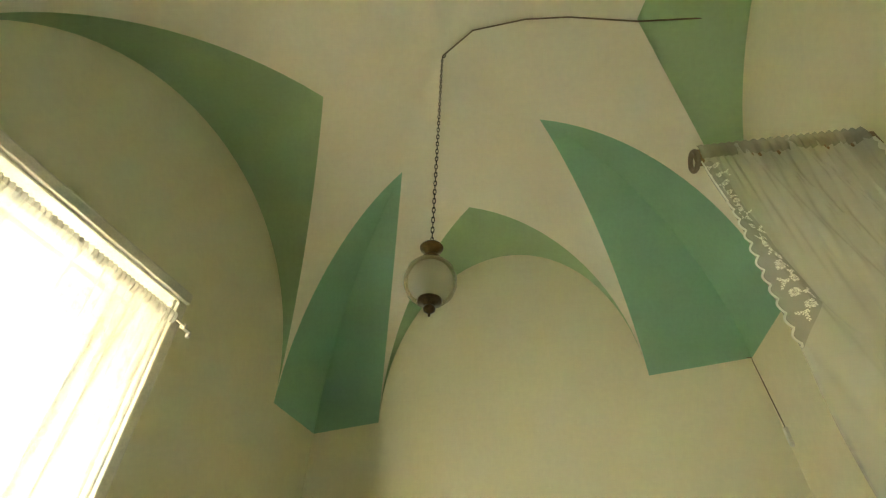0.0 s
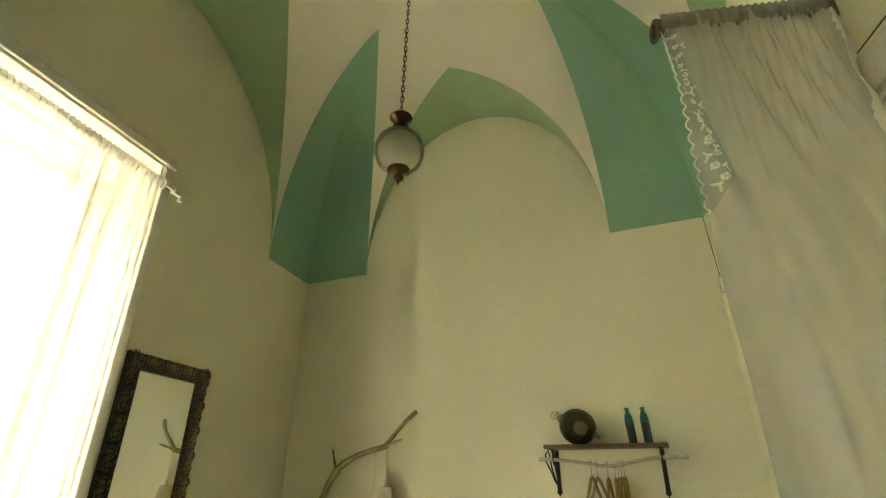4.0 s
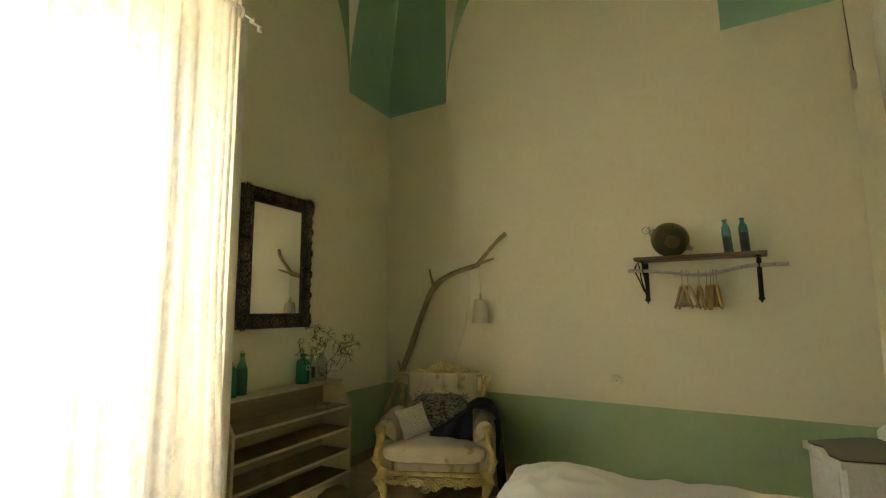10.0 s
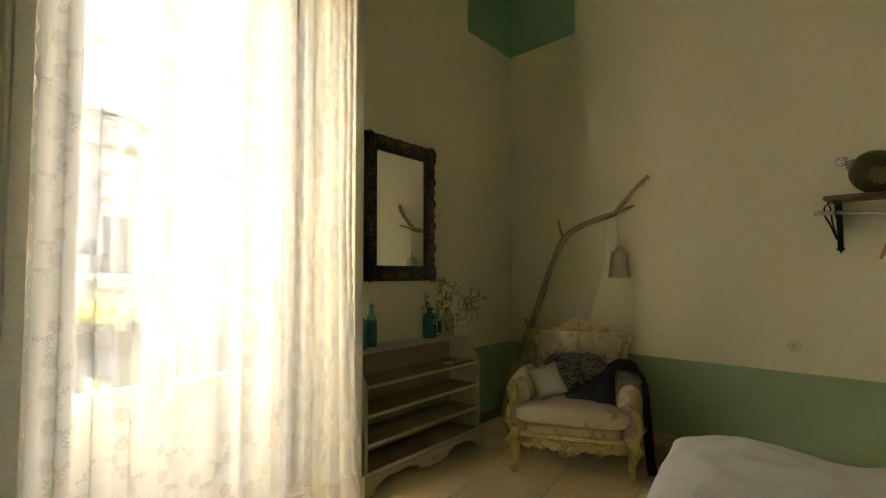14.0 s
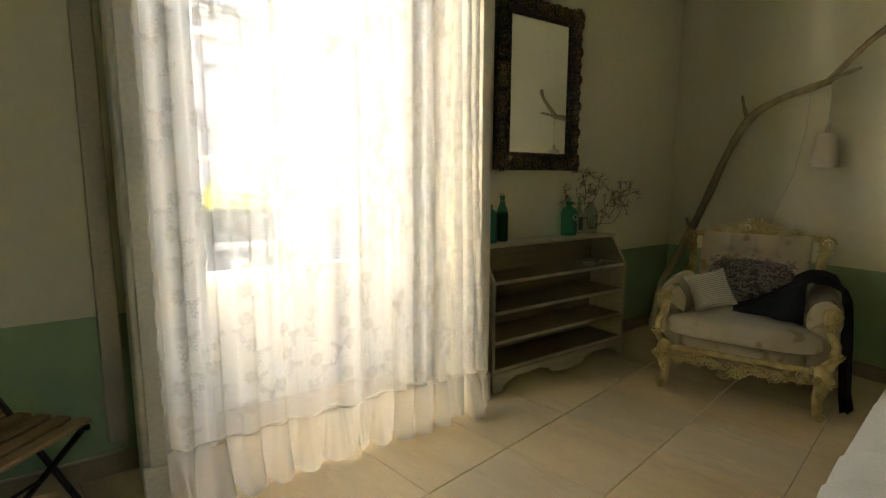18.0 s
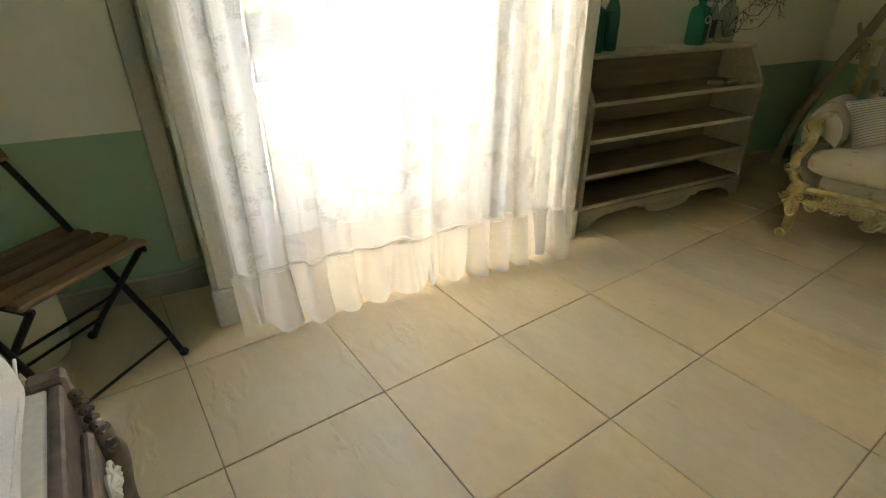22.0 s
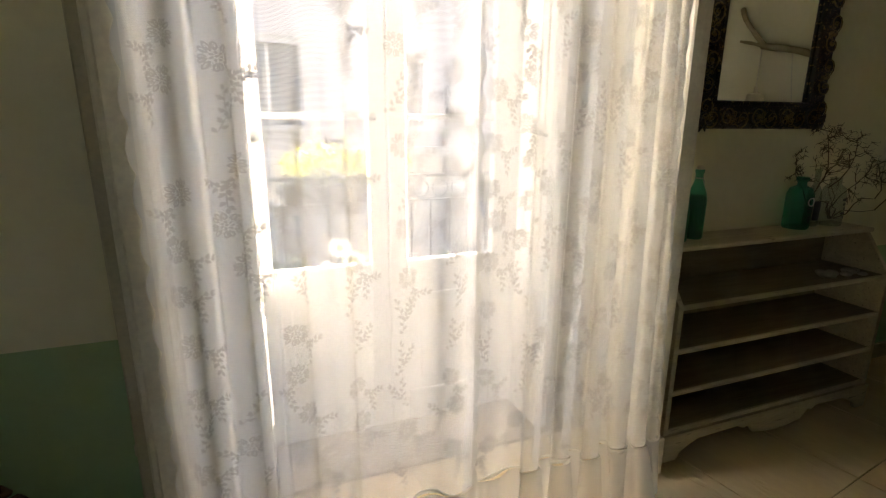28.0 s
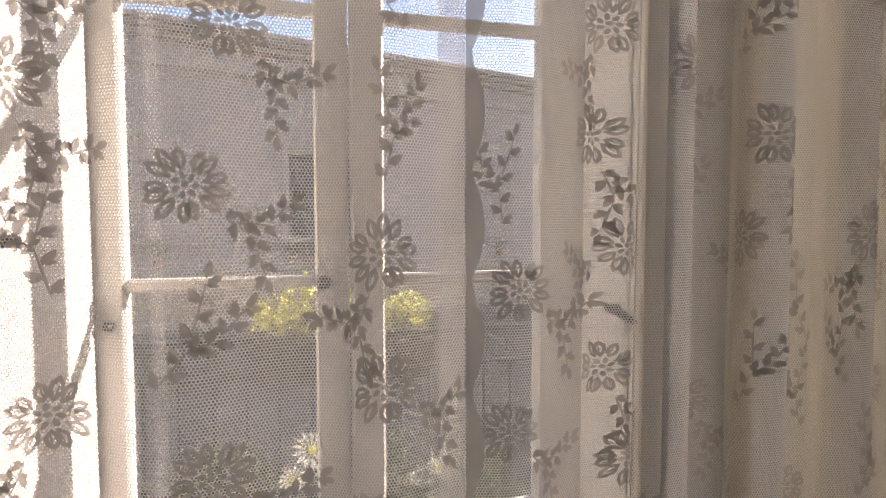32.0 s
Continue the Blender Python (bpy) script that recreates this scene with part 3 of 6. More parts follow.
part("moulding", moulding(CAS0, CAS0 + JT, 0.16, CAS_TOP - JT, 1), casing_paint, casing)
part("moulding", moulding(CAS1 - JT, CAS1, 0.16, CAS_TOP - JT, -1), casing_paint, casing)
part("moulding", moulding(CAS0, CAS1, CAS_TOP - JT, CAS_TOP, 0), casing_paint, casing)
for x in (CAS0, CAS1 - JT):
    part("plinth_block", Shape().box(x - 0.004, x + JT + 0.004, FRONT - 0.022, FRONT + 0.02, 0.0, 0.16, 0.006), casing_paint, casing)
part("reveal_lining", Shape().box(CAS0 + JT + 0.001, 0.264, FRONT + 0.06, GLASS_Y - 0.031, 0.02, 3.30, 0.005), door_paint, casing)
part("threshold", Shape().box(CAS0 + JT, CAS1 - JT, 0.0, 0.5, 0.001, 0.018, 0.004), stone_base, casing)
part("door_frame", Shape().box(CAS0 + JT, 0.27, GLASS_Y - 0.03, GLASS_Y + 0.06, 0, 3.37, 0.004), door_paint, casing)
part("door_frame", Shape().box(1.50, CAS1 - JT, GLASS_Y - 0.03, GLASS_Y + 0.06, 0, 3.37, 0.004), door_paint, casing)
part("door_frame", Shape().box(CAS0 + JT, CAS1 - JT, GLASS_Y - 0.03, GLASS_Y + 0.06, 3.31, CAS_TOP - JT, 0.004), door_paint, casing)


def door_leaf(x0, g0, g1, x1, label):
    leaf = thing("balcony_door_leaf", WALL, label, "door", "leaves of the balcony door")
    y0, y1 = GLASS_Y - 0.022, GLASS_Y + 0.022
    part("stile", Shape().box(x0, g0, y0, y1, 0.025, 3.305, 0.006), door_paint, leaf)
    part("stile", Shape().box(g1, x1, y0, y1, 0.025, 3.305, 0.006), door_paint, leaf)
    part("top_rail", Shape().box(g0, g1, y0, y1, 3.205, 3.305, 0.006), door_paint, leaf)
    part("bottom_rail", Shape().box(g0, g1, y0, y1, 0.025, 0.17, 0.006), door_paint, leaf)
    part("lock_rail", Shape().box(g0, g1, y0, y1, 0.68, 0.775, 0.006), door_paint, leaf)
    part("panel", Shape().box(g0, g1, y0 + 0.013, y1 - 0.013, 0.17, 0.68, 0.0).box(g0 + 0.05, g1 - 0.05, y0 + 0.006, y1 - 0.006, 0.22, 0.63, 0.012), door_paint, leaf)
    cuts = (0.775, 1.355, 1.955, 2.57, 3.205)
    for z in cuts[1:-1]:
        part("glazing_bar", Shape().box(g0, g1, y0 + 0.006, y1 - 0.006, z - 0.013, z + 0.013, 0.004), door_paint, leaf)
    for a, b in zip(cuts, cuts[1:]):
        pane = part("pane", Shape().box(g0, g1, GLASS_Y - 0.002, GLASS_Y + 0.002, a + 0.012, b - 0.012, 0), pane_glass, leaf, "clear window pane")
        pane.visible_shadow = False
    return leaf


left_leaf = door_leaf(0.275, 0.425, 0.805, 0.881, "cream glazed balcony door leaf with a solid lower panel")
door_leaf(0.885, 0.962, 1.345, 1.495, "cream glazed balcony door leaf with a solid lower panel")


def inner_shutter(x0, x1, y0, handle_side, handle_z):
    """A narrow panelled shutter folded back into the reveal."""
    sh = thing("inner_shutter", WALL, "cream panelled inner shutter folded back in the door reveal", "shutter", "inner shutters")
    body = Shape().box(x0, x1, y0, 0.275, 0.03, 3.30, 0.005)
    part("body", body, door_paint, sh)
    xs = x1 if handle_side > 0 else x0
    for z0, z1 in ((0.12, 0.70), (0.80, 1.95), (2.05, 3.20)):
        part("panel", Shape().box(min(xs, xs + handle_side * 0.008), max(xs, xs + handle_side * 0.008), y0 + 0.04, 0.235, z0, z1, 0.004), door_paint, sh)
    hy, hz = y0 + 0.07, handle_z
    h = Shape().tube([(xs, hy, hz), (xs + handle_side * 0.035, hy, hz)], 0.008, 8)
    h.tube([(xs + handle_side * 0.035, hy + 0.005, hz + 0.002), (xs + handle_side * 0.037, hy - 0.05, hz - 0.002), (xs + handle_side * 0.036, hy - 0.10, hz - 0.012)], [0.008, 0.009, 0.006], 8)
    part("handle", h, iron, sh, "dark iron lever handle")
    return sh


inner_shutter(0.265, 0.375, -0.13, 1, 1.46)
inner_shutter(1.455, 1.511, 0.03, -1, 1.30)
lock = Shape().lathe([(0.0, 0), (0.016, 0.001), (0.016, 0.01), (0.008, 0.022), (0.0, 0.024)], 14, Matrix.Translation((0.824, GLASS_Y - 0.022, 1.353)) @ Matrix.Rotation(math.pi / 2, 4, "X"))
part("door_knob", lock, iron, left_leaf, "small dark metal knob")
part("latch_knob", Shape().lathe([(0.0, 0), (0.011, 0.001), (0.011, 0.008), (0.005, 0.02), (0.0, 0.021)], 12, Matrix.Translation((0.395, GLASS_Y - 0.022, 1.275)) @ Matrix.Rotation(math.pi / 2, 4, "X")), iron, left_leaf, "small dark latch knob")

# ---- outside the balcony door ----
ground = setting("ground", Shape().slab([(-1200, -1200), (1200, -1200), (1200, 1200), (-1200, 1200)], -5.7, -5.5), road_grey, "grey street below the balcony", "ground")
balcony = setting("balcony", Shape().box(-0.7, 2.5, 0.5, 1.38, -0.16, -0.02, 0.01, WALL), balcony_stone, "stone balcony slab outside the door", "balcony")

railing = thing("balcony_railing", WALL, "wrought iron balcony railing with ring ornaments", "railing")
RY = 1.25
part("top_rail", Shape().box(-0.65, 2.45, RY - 0.022, RY + 0.022, 1.015, 1.035, 0.005), iron, railing)
part("middle_rail", Shape().box(-0.65, 2.45, RY - 0.012, RY + 0.012, 0.865, 0.88, 0.003), iron, railing)
part("bottom_rail", Shape().box(-0.65, 2.45, RY - 0.012, RY + 0.012, 0.07, 0.085, 0.003), iron, railing)
bar = Shape().tube([(0, RY, -0.02), (0, RY, 0.30), (0, RY, 0.87)], 0.008, 6).lathe([(0.008, -0.03), (0.02, -0.012), (0.022, 0.0), (0.02, 0.012), (0.008, 0.03)], 8, Matrix.Translation((0, RY, 0.46))).mesh("baluster", iron)
ring = Shape().tube([(0.05 * math.cos(a * math.pi / 6), RY, 0.947 + 0.05 * math.sin(a * math.pi / 6)) for a in range(12)], 0.007, 6, closed=True).mesh("ring_ornament", iron)
for k in range(25):
    b = new("baluster", bar)
    b.parent, b.location = railing, (-0.6 + k * 0.125, 0, 0)
    o = new("ring_ornament", ring)
    o.parent, o.location = railing, (-0.54 + k * 0.125, 0, 0)

rng = random.Random(7)


def leaf_cloud(sh, c, r, count, size, up=0.4):
    """Many small pointed leaves about a centre, uneven, with gaps."""
    for _ in range(count):
        d = Vector((rng.gauss(0, 1), rng.gauss(0, 1), rng.gauss(0, 1))).normalized() * (rng.random() ** 0.5)
        p = Vector(c) + Vector((d.x * r[0], d.y * r[1], d.z * r[2]))
        a = Vector((rng.gauss(0, 1), rng.gauss(0, 1), rng.gauss(up, 0.6))).normalized()
        b = a.cross(Vector((rng.gauss(0, 1), rng.gauss(0, 1), rng.gauss(0, 1)))).normalized()
        s = size * (0.6 + 0.8 * rng.random())
        sh.add([p, p + a * s * 0.5 + b * s * 0.22, p + a * s, p + a * s * 0.5 - b * s * 0.22], [(0, 1, 2, 3)])
    return sh


planter = thing("flower_box", WALL, "dark window box of yellow flowers hung on the railing", "flower box")
part("box", Shape().box(0.52, 1.32, RY + 0.05, RY + 0.24, 0.80, 0.97, 0.01), shutter_dark, planter)
part("hook", Shape().box(0.7, 0.72, RY - 0.03, RY + 0.06, 1.036, 1.044, 0.002).box(0.7, 0.72, RY + 0.045, RY + 0.053, 0.9, 1.04, 0.002), iron, planter)
part("hook", Shape().box(1.12, 1.14, RY - 0.03, RY + 0.06, 1.036, 1.044, 0.002).box(1.12, 1.14, RY + 0.045, RY + 0.053, 0.9, 1.04, 0.002), iron, planter)
blossom = Shape()
for x, h in ((0.62, 0.10), (0.76, 0.16), (0.9, 0.15), (1.05, 0.10), (1.2, 0.11)):
    leaf_cloud(blossom, (x, RY + 0.15, 1.03 + h / 2), (0.11, 0.12, h), 170, 0.04)
part("blossom", blossom, leaf_yellow, planter, "dense yellow blossom")
greens = Shape()
for x in (0.6, 0.8, 1.0, 1.2):
    leaf_cloud(greens, (x, RY + 0.13, 0.98), (0.13, 0.1, 0.07), 90, 0.05)
part("foliage", greens, leaf_green, planter)


def daisy_pot(x, y, heads, label):
    pot = thing("flower_pot", WALL @ Matrix.Translation((x, y, -0.02)), label, "potted plant", "pots on the balcony")
    part("pot", Shape().lathe([(0.09, 0), (0.13, 0.24), (0.145, 0.24), (0.145, 0.28), (0.125, 0.28), (0.12, 0.25), (0.0, 0.25)], 18, None, False), terracotta, pot)
    stems, leaves = Shape(), Shape()
    for hx, hy, hz, r in heads:
        stems.tube([(hx * 0.2, hy * 0.2, 0.24), (hx * 0.7, hy * 0.6, hz * 0.7), (hx, hy, hz)], 0.004, 5)
        petals = Shape()
        face = Matrix.Translation((hx, hy, hz)) @ Euler((rng.uniform(0.5, 1.0), rng.uniform(-0.3, 0.3), 0)).to_matrix().to_4x4()
        for k in range(14):
            a = 2 * math.pi * k / 14
            b = a + 0.16
            c = a - 0.16
            petals.add([(0.2 * r * math.cos(a), 0.2 * r * math.sin(a), 0), (0.7 * r * math.cos(c), 0.7 * r * math.sin(c), 0.008), (r * math.cos(a), r * math.sin(a), 0.0), (0.7 * r * math.cos(b), 0.7 * r * math.sin(b), 0.008)], [(0, 1, 2, 3)], face)
        head = part("flower_head", petals, petal_white, pot, "white daisy petals")
        part("flower_eye", Shape().ball((0, 0, 0.004), (0.24 * r, 0.24 * r, 0.012), 10, 6, face), leaf_yellow, head, "yellow flower centre")
    leaf_cloud(leaves, (0, 0, 0.34), (0.16, 0.15, 0.14), 200, 0.07, 0.8)
    part("stem", stems, leaf_green, pot)
    part("foliage", leaves, leaf_green, pot)


daisy_pot(0.80, 0.93, [(-0.02, 0, 0.71, 0.075), (0.05, 0.02, 0.62, 0.068), (-0.09, 0.02, 0.6, 0.05), (0.1, 0.0, 0.55, 0.05)], "terracotta pot of white daisies on the balcony floor")
daisy_pot(1.22, 1.0, [(0.02, 0, 0.56, 0.04), (-0.07, 0.03, 0.5, 0.04)], "terracotta pot of small white flowers by the railing")


def leafy_pot(x, y, size, tall, label):
    pot = thing("flower_pot", WALL @ Matrix.Translation((x, y, -0.02)), label, "potted plant", "pots on the balcony")
    part("pot", Shape().lathe([(0.09 * size, 0), (0.13 * size, 0.24 * size), (0.145 * size, 0.24 * size), (0.145 * size, 0.28 * size), (0.125 * size, 0.28 * size), (0.12 * size, 0.25 * size), (0.0, 0.25 * size)], 18, None, False), terracotta, pot)
    stems = Shape()
    for k in range(7):
        a = k * 0.9
        stems.tube([(0.03 * math.cos(a), 0.03 * math.sin(a), 0.24 * size), (0.08 * math.cos(a), 0.08 * math.sin(a), 0.5 * tall), (0.14 * math.cos(a + 0.4), 0.12 * math.sin(a + 0.4), 0.85 * tall)], 0.004, 5)
    part("stem", stems, leaf_green, pot)
    part("foliage", leaf_cloud(Shape(), (0, 0, 0.28 * size + (tall - 0.28 * size) * 0.5), (0.19, 0.15, (tall - 0.28 * size) * 0.55), 330, 0.07, 0.6), leaf_green, pot)


leafy_pot(0.46, 1.04, 0.9, 0.66, "leafy green plant in a terracotta pot by the railing")
leafy_pot(1.02, 1.05, 1.0, 0.72, "bushy green plant in a terracotta pot by the railing")
leafy_pot(1.42, 1.02, 0.8, 0.58, "small leafy plant in a terracotta pot by the railing")

# The house across the street.
STREET = WALL @ Matrix.Translation((0, 10.0, 0)) @ Matrix.Rotation(radians(14), 4, "Z")
house = thing("house", STREET, "pale pink plastered house with a cornice and shuttered windows", "house")
holes = [(-4.0, -2.6, 1.25, 2.95), (0.2, 1.6, 1.25, 2.95), (4.0, 4.75, 1.2, 2.78), (8.0, 8.9, 1.2, 2.78)]
cuts = [-14.0] + [v for h in holes for v in h[:2]] + [20.0]
wall_sh = Shape()
for k in range(0, len(cuts) - 1):
    a, b = cuts[k], cuts[k + 1]
    inside = [h for h in holes if h[0] == a]
    if inside:
        wall_sh.box(a, b, 0, 0.4, -5.5, inside[0][2], 0).box(a, b, 0, 0.4, inside[0][3], 5.05, 0)
    else:
        wall_sh.box(a, b, 0, 0.4, -5.5, 5.05, 0)
part("wall", wall_sh, facade_paint, house, "faded pink plaster wall")
part("cornice", Shape().box(-14, 20, -0.10, 0.0, 4.42, 4.56, 0.02).box(-14, 20, -0.22, 0.4, 5.05, 5.16, 0.03).box(-14, 20, -0.30, 0.4, 5.16, 5.28, 0.02).box(-14, 20, -0.12, 0.0, 4.92, 5.05, 0.02), facade_trim, house, "moulded stone cornice")
part("string_course", Shape().box(-14, 20, -0.09, 0.0, 0.55, 0.72, 0.015).box(-14, 20, -0.05, 0.0, 0.40, 0.55, 0.015), facade_trim, house, "stone band under the windows")
part("lower_wall", Shape().box(-14, 20, -0.03, 0.0, -0.35, 0.40, 0.0), facade_base, house, "bare tan plaster below the band")
part("ground_floor_wall", Shape().box(-14, 20, -0.02, 0.0, -5.5, -0.50, 0.0), ground_floor_grey, house, "ground-floor wall, darker and greyer than above")
part("ground_floor_band", Shape().box(-14, 20, -0.07, 0.0, -0.50, -0.35, 0.015), facade_trim, house, "stone band over the ground floor")
part("roof", Shape().box(-14, 20, 0.4, 8, 4.8, 5.0, 0), facade_trim, house)
for x0, x1, z0, z1 in holes:
    win = part("window", Shape().box(x0 - 0.14, x0, -0.05, 0.02, z0, z1 + 0.14, 0.01).box(x1, x1 + 0.14, -0.05, 0.02, z0, z1 + 0.14, 0.01).box(x0, x1, -0.05, 0.02, z1, z1 + 0.14, 0.01).box(x0 - 0.2, x1 + 0.2, -0.12, 0.02, z1 + 0.14, z1 + 0.24, 0.01), facade_trim, house, "window with a stone surround")
    mid = (x0 + x1) / 2
    part("shutter", Shape().box(x0, mid - 0.05, 0.16, 0.2, z0, z1, 0.005), shutter_dark, win, "dark half-closed shutter")
    part("shutter", Shape().box(mid + 0.05, x1, 0.16, 0.2, z0, z1, 0.005), shutter_dark, win, "dark half-closed shutter")
    part("mullion", Shape().box(mid - 0.05, mid + 0.05, 0.12, 0.22, z0, z1, 0.005), facade_trim, win)
    part("sill", Shape().box(x0 - 0.2, x1 + 0.2, -0.16, 0.1, z0 - 0.12, z0, 0.01), facade_trim, win)
for x in (0.25, 0.6, 1.35, 3.95, 4.4, 5.4, -3.2, -2.2):
    bush = thing("potted_shrub", STREET @ Matrix.Translation((x, -0.09, 0.72)), "small green shrub in a pot on the ledge of the house", "potted plant", "shrubs on the ledge")
    part("pot", Shape().lathe([(0.07, 0), (0.09, 0.14), (0.08, 0.15), (0.0, 0.14)], 12, None, False), terracotta, bush)
    part("foliage", leaf_cloud(Shape(), (0, 0, 0.3), (0.2, 0.14, 0.2), 110, 0.09), leaf_green, bush)

# ---- lace curtains ----
ROD_Y = -0.405


def drape(x, z, folds, lap):
    """Where the cloth lies: folds between crests and hollows, deeper towards the hem, the deep ones overlapping like pleats."""
    y, xn = (folds[0][1] if x < folds[0][0] else folds[-1][1]), x
    deep = 0.5 + 0.5 * (1 - z / 3.4)
    for (xa, ya), (xb, yb) in zip(folds, folds[1:]):
        if xa <= x <= xb:
            t = (x - xa) / (xb - xa)
            y = ya + (yb - ya) * (0.5 - 0.5 * math.cos(math.pi * t))
            xn = xa + (xb - xa) * (t + lap * deep * max(0.0, min(1.0, (abs(ya - yb) - 0.022) / 0.012)) * math.sin(2 * math.pi * t))
            break
    return xn, y * deep + 0.004 * math.sin(11 * x + 1.9 * z) + 0.0025 * math.sin(41 * x + 0.8 * z)


def sprig(sh, put, x, z, s, flip, turn, squeeze, rose):
    """A leafy spray in thread, with or without its rose, laid on the cloth."""
    ct, st = math.cos(turn), math.sin(turn)

    def blade(px, pz, ang, ln, wd, hollow=False):
        c, d = math.cos(ang), math.sin(ang)
        pts = [(0, 0), (0.35, 0.5), (0.75, 0.42), (1, 0), (0.75, -0.42), (0.35, -0.5)]
        if hollow:
            pts += [(0.5 + (a - 0.5) * 0.5, b * 0.42) for a, b in pts]
            faces = [(k, (k + 1) % 6, 6 + (k + 1) % 6, 6 + k) for k in range(6)]
        else:
            faces = [(0, 1, 2, 3, 4, 5)]
        flat = [(flip * (px + ln * a * c - wd * b * d), pz + ln * a * d + wd * b * c) for a, b in pts]
        sh.add([put(x + squeeze * s * (u * ct - v * st), z + s * (u * st + v * ct)) for u, v in flat], faces)

    if rose:
        petals = 13
        for k in range(petals):
            a = 2 * math.pi * k / petals + 0.10 * math.sin(2.3 * k + turn)
            ln = 0.27 + 0.035 * math.sin(1.7 * k + 3 * turn)
            blade(0.15 * math.cos(a), 0.14 * math.sin(a), a, ln, 0.135, True)
            blade(0.20 * math.cos(a + 0.05), 0.19 * math.sin(a + 0.05), a, 0.5 * ln, 0.020)
        for k in range(7):
            a = 2 * math.pi * k / 7 + 0.4
            blade(0.05 * math.cos(a), 0.05 * math.sin(a), a + 0.5, 0.10, 0.055)
        blade(-0.04, 0, 0.3, 0.08, 0.06)
    stems = [(0.24, -0.34), (0.50, -0.66), (0.52, -1.14)], [(0.36, -0.48), (0.68, -0.56), (0.98, -0.40)]
    if not rose:
        stems = [(-0.14, -0.64), (0.04, -0.10), (-0.02, 0.58)], [(0.02, -0.16), (0.28, 0.04), (0.42, 0.40)]
    for stem in stems:
        for (ax, az), (bx, bz) in zip(stem, stem[1:]):
            ang, ln = math.atan2(bz - az, bx - ax), math.hypot(bx - ax, bz - az)
            blade(ax, az, ang, ln * 1.05, 0.026)
            for t, side in ((0.15, 1), (0.4, -1), (0.65, 1), (0.9, -1)):
                lx, lz = ax + (bx - ax) * t, az + (bz - az) * t
                la = ang + side * 0.85
                blade(lx, lz, la, 0.19, 0.082)
                blade(lx + 0.02 * math.cos(la), lz + 0.02 * math.sin(la), la + side * 0.7, 0.11, 0.048)
        blade(bx, bz, ang, 0.18, 0.085)


def lace_curtain(x0, x1, base_y, folds, lap, edges, label, seed):
    cur = thing("lace_curtain", WALL, label, "curtain", "curtains at the balcony door")
    r = random.Random(seed)
    top, hem = 3.375, 0.235
    def put(x, z, off=0.0):
        xn, y = drape(x, z, folds, lap)
        return (xn - max(0.0, xn - 1.5) * 0.40 * min(1.0, max(0.0, (z - 0.2) / 1.4)), base_y + y + off, z)
    nu, nv = int((x1 - x0) / 0.0055), 26
    cloth = Shape().sheet(lambda u, v: put(x0 + u * (x1 - x0), hem + v * (top - hem)), nu, nv)
    length, run, last = [], 0.0, None
    for i in range(nu + 1):
        p = put(x0 + i / nu * (x1 - x0), 0.8)
        run += math.hypot(p[0] - last[0], p[1] - last[1]) if last else 0.0
        last = p
        length.append(run)
    cloth.uv = [(length[i], hem + j / nv * (top - hem)) for j in range(nv + 1) for i in range(nu + 1)]
    part("net", cloth, net, cur, "sheer white net")
    pattern = Shape()
    cols = int(run / 0.132)
    for c in range(cols):
        want = 0.065 + c * (run - 0.14) / max(1, cols - 1)
        i = min(range(nu + 1), key=lambda q: abs(length[q] - want))
        at = x0 + i / nu * (x1 - x0)
        i0, i1 = max(0, i - 3), min(nu, i + 3)
        squeeze = min(1.6, (i1 - i0) / nu * (x1 - x0) / max(1e-4, length[i1] - length[i0]))
        for k in range(25):
            z = 0.36 + k * 0.116 + (0.058 if c % 2 else 0.0) + r.uniform(-0.015, 0.015)
            if z < 3.2 and r.random() < 0.93:
                sprig(pattern, lambda a, b: put(a, b, -0.0015), min(max(at + r.uniform(-0.02, 0.02), x0 + 0.06 * squeeze), x1 - 0.07 * squeeze), z, r.uniform(0.070, 0.082), 1 if r.random() < 0.7 else -1, r.uniform(-0.35, 0.35), squeeze, r.random() < 0.62)
    part("lace_pattern", pattern, lace, cur, "woven rose sprigs")
    def frill(u, v):
        x = x0 - 0.012 + u * (x1 - x0 + 0.024)
        down = 1 - v
        turn = 2 * math.pi * x / 0.15 + 1.9 * math.sin(6.3 * x + seed)
        wave = 0.032 * math.sin(turn) + 0.004 * math.sin(2 * math.pi * x / 0.029 + 1.5 * math.sin(23 * x))
        xn, y = drape(x, 0.2, folds, lap)
        y = base_y + y * (1 + 0.4 * down) - 0.010 - 0.022 * down + wave * (0.10 + 0.90 * down)
        return (xn + 0.020 * down * math.cos(turn), y, 0.012 + 0.012 * (1 + math.sin(turn)) * down + v * 0.226)
    nr = int((x1 - x0) / 0.0055)
    part("ruffle", Shape().sheet(frill, nr, 7), sheer, cur, "gathered ruffle at the hem")
    part("ruffle_hem", Shape().tube([frill(k / nr, 0.0) for k in range(0, nr + 1, 2)], 0.0022, 4), sheer, cur)
    band = Shape().tube([put(x0 + k / 150 * (x1 - x0), 0.243 + 0.011 * math.sin(2 * math.pi * k / 150 * (x1 - x0) / 0.23 + seed), -0.006) for k in range(151)], 0.0038, 6)
    part("hem_seam", band, border_lace, cur, "gathered seam above the ruffle")
    head = Shape().sheet(lambda u, v: (x0 + u * (x1 - x0), ROD_Y - 0.016 * math.sin(math.pi * v) + 0.008 * math.sin(2 * math.pi * (x0 + u * (x1 - x0)) / 0.033), 3.345 + 0.080 * v), int((x1 - x0) / 0.006), 5)
    part("heading", head, lace, cur, "gathered heading on the rod")
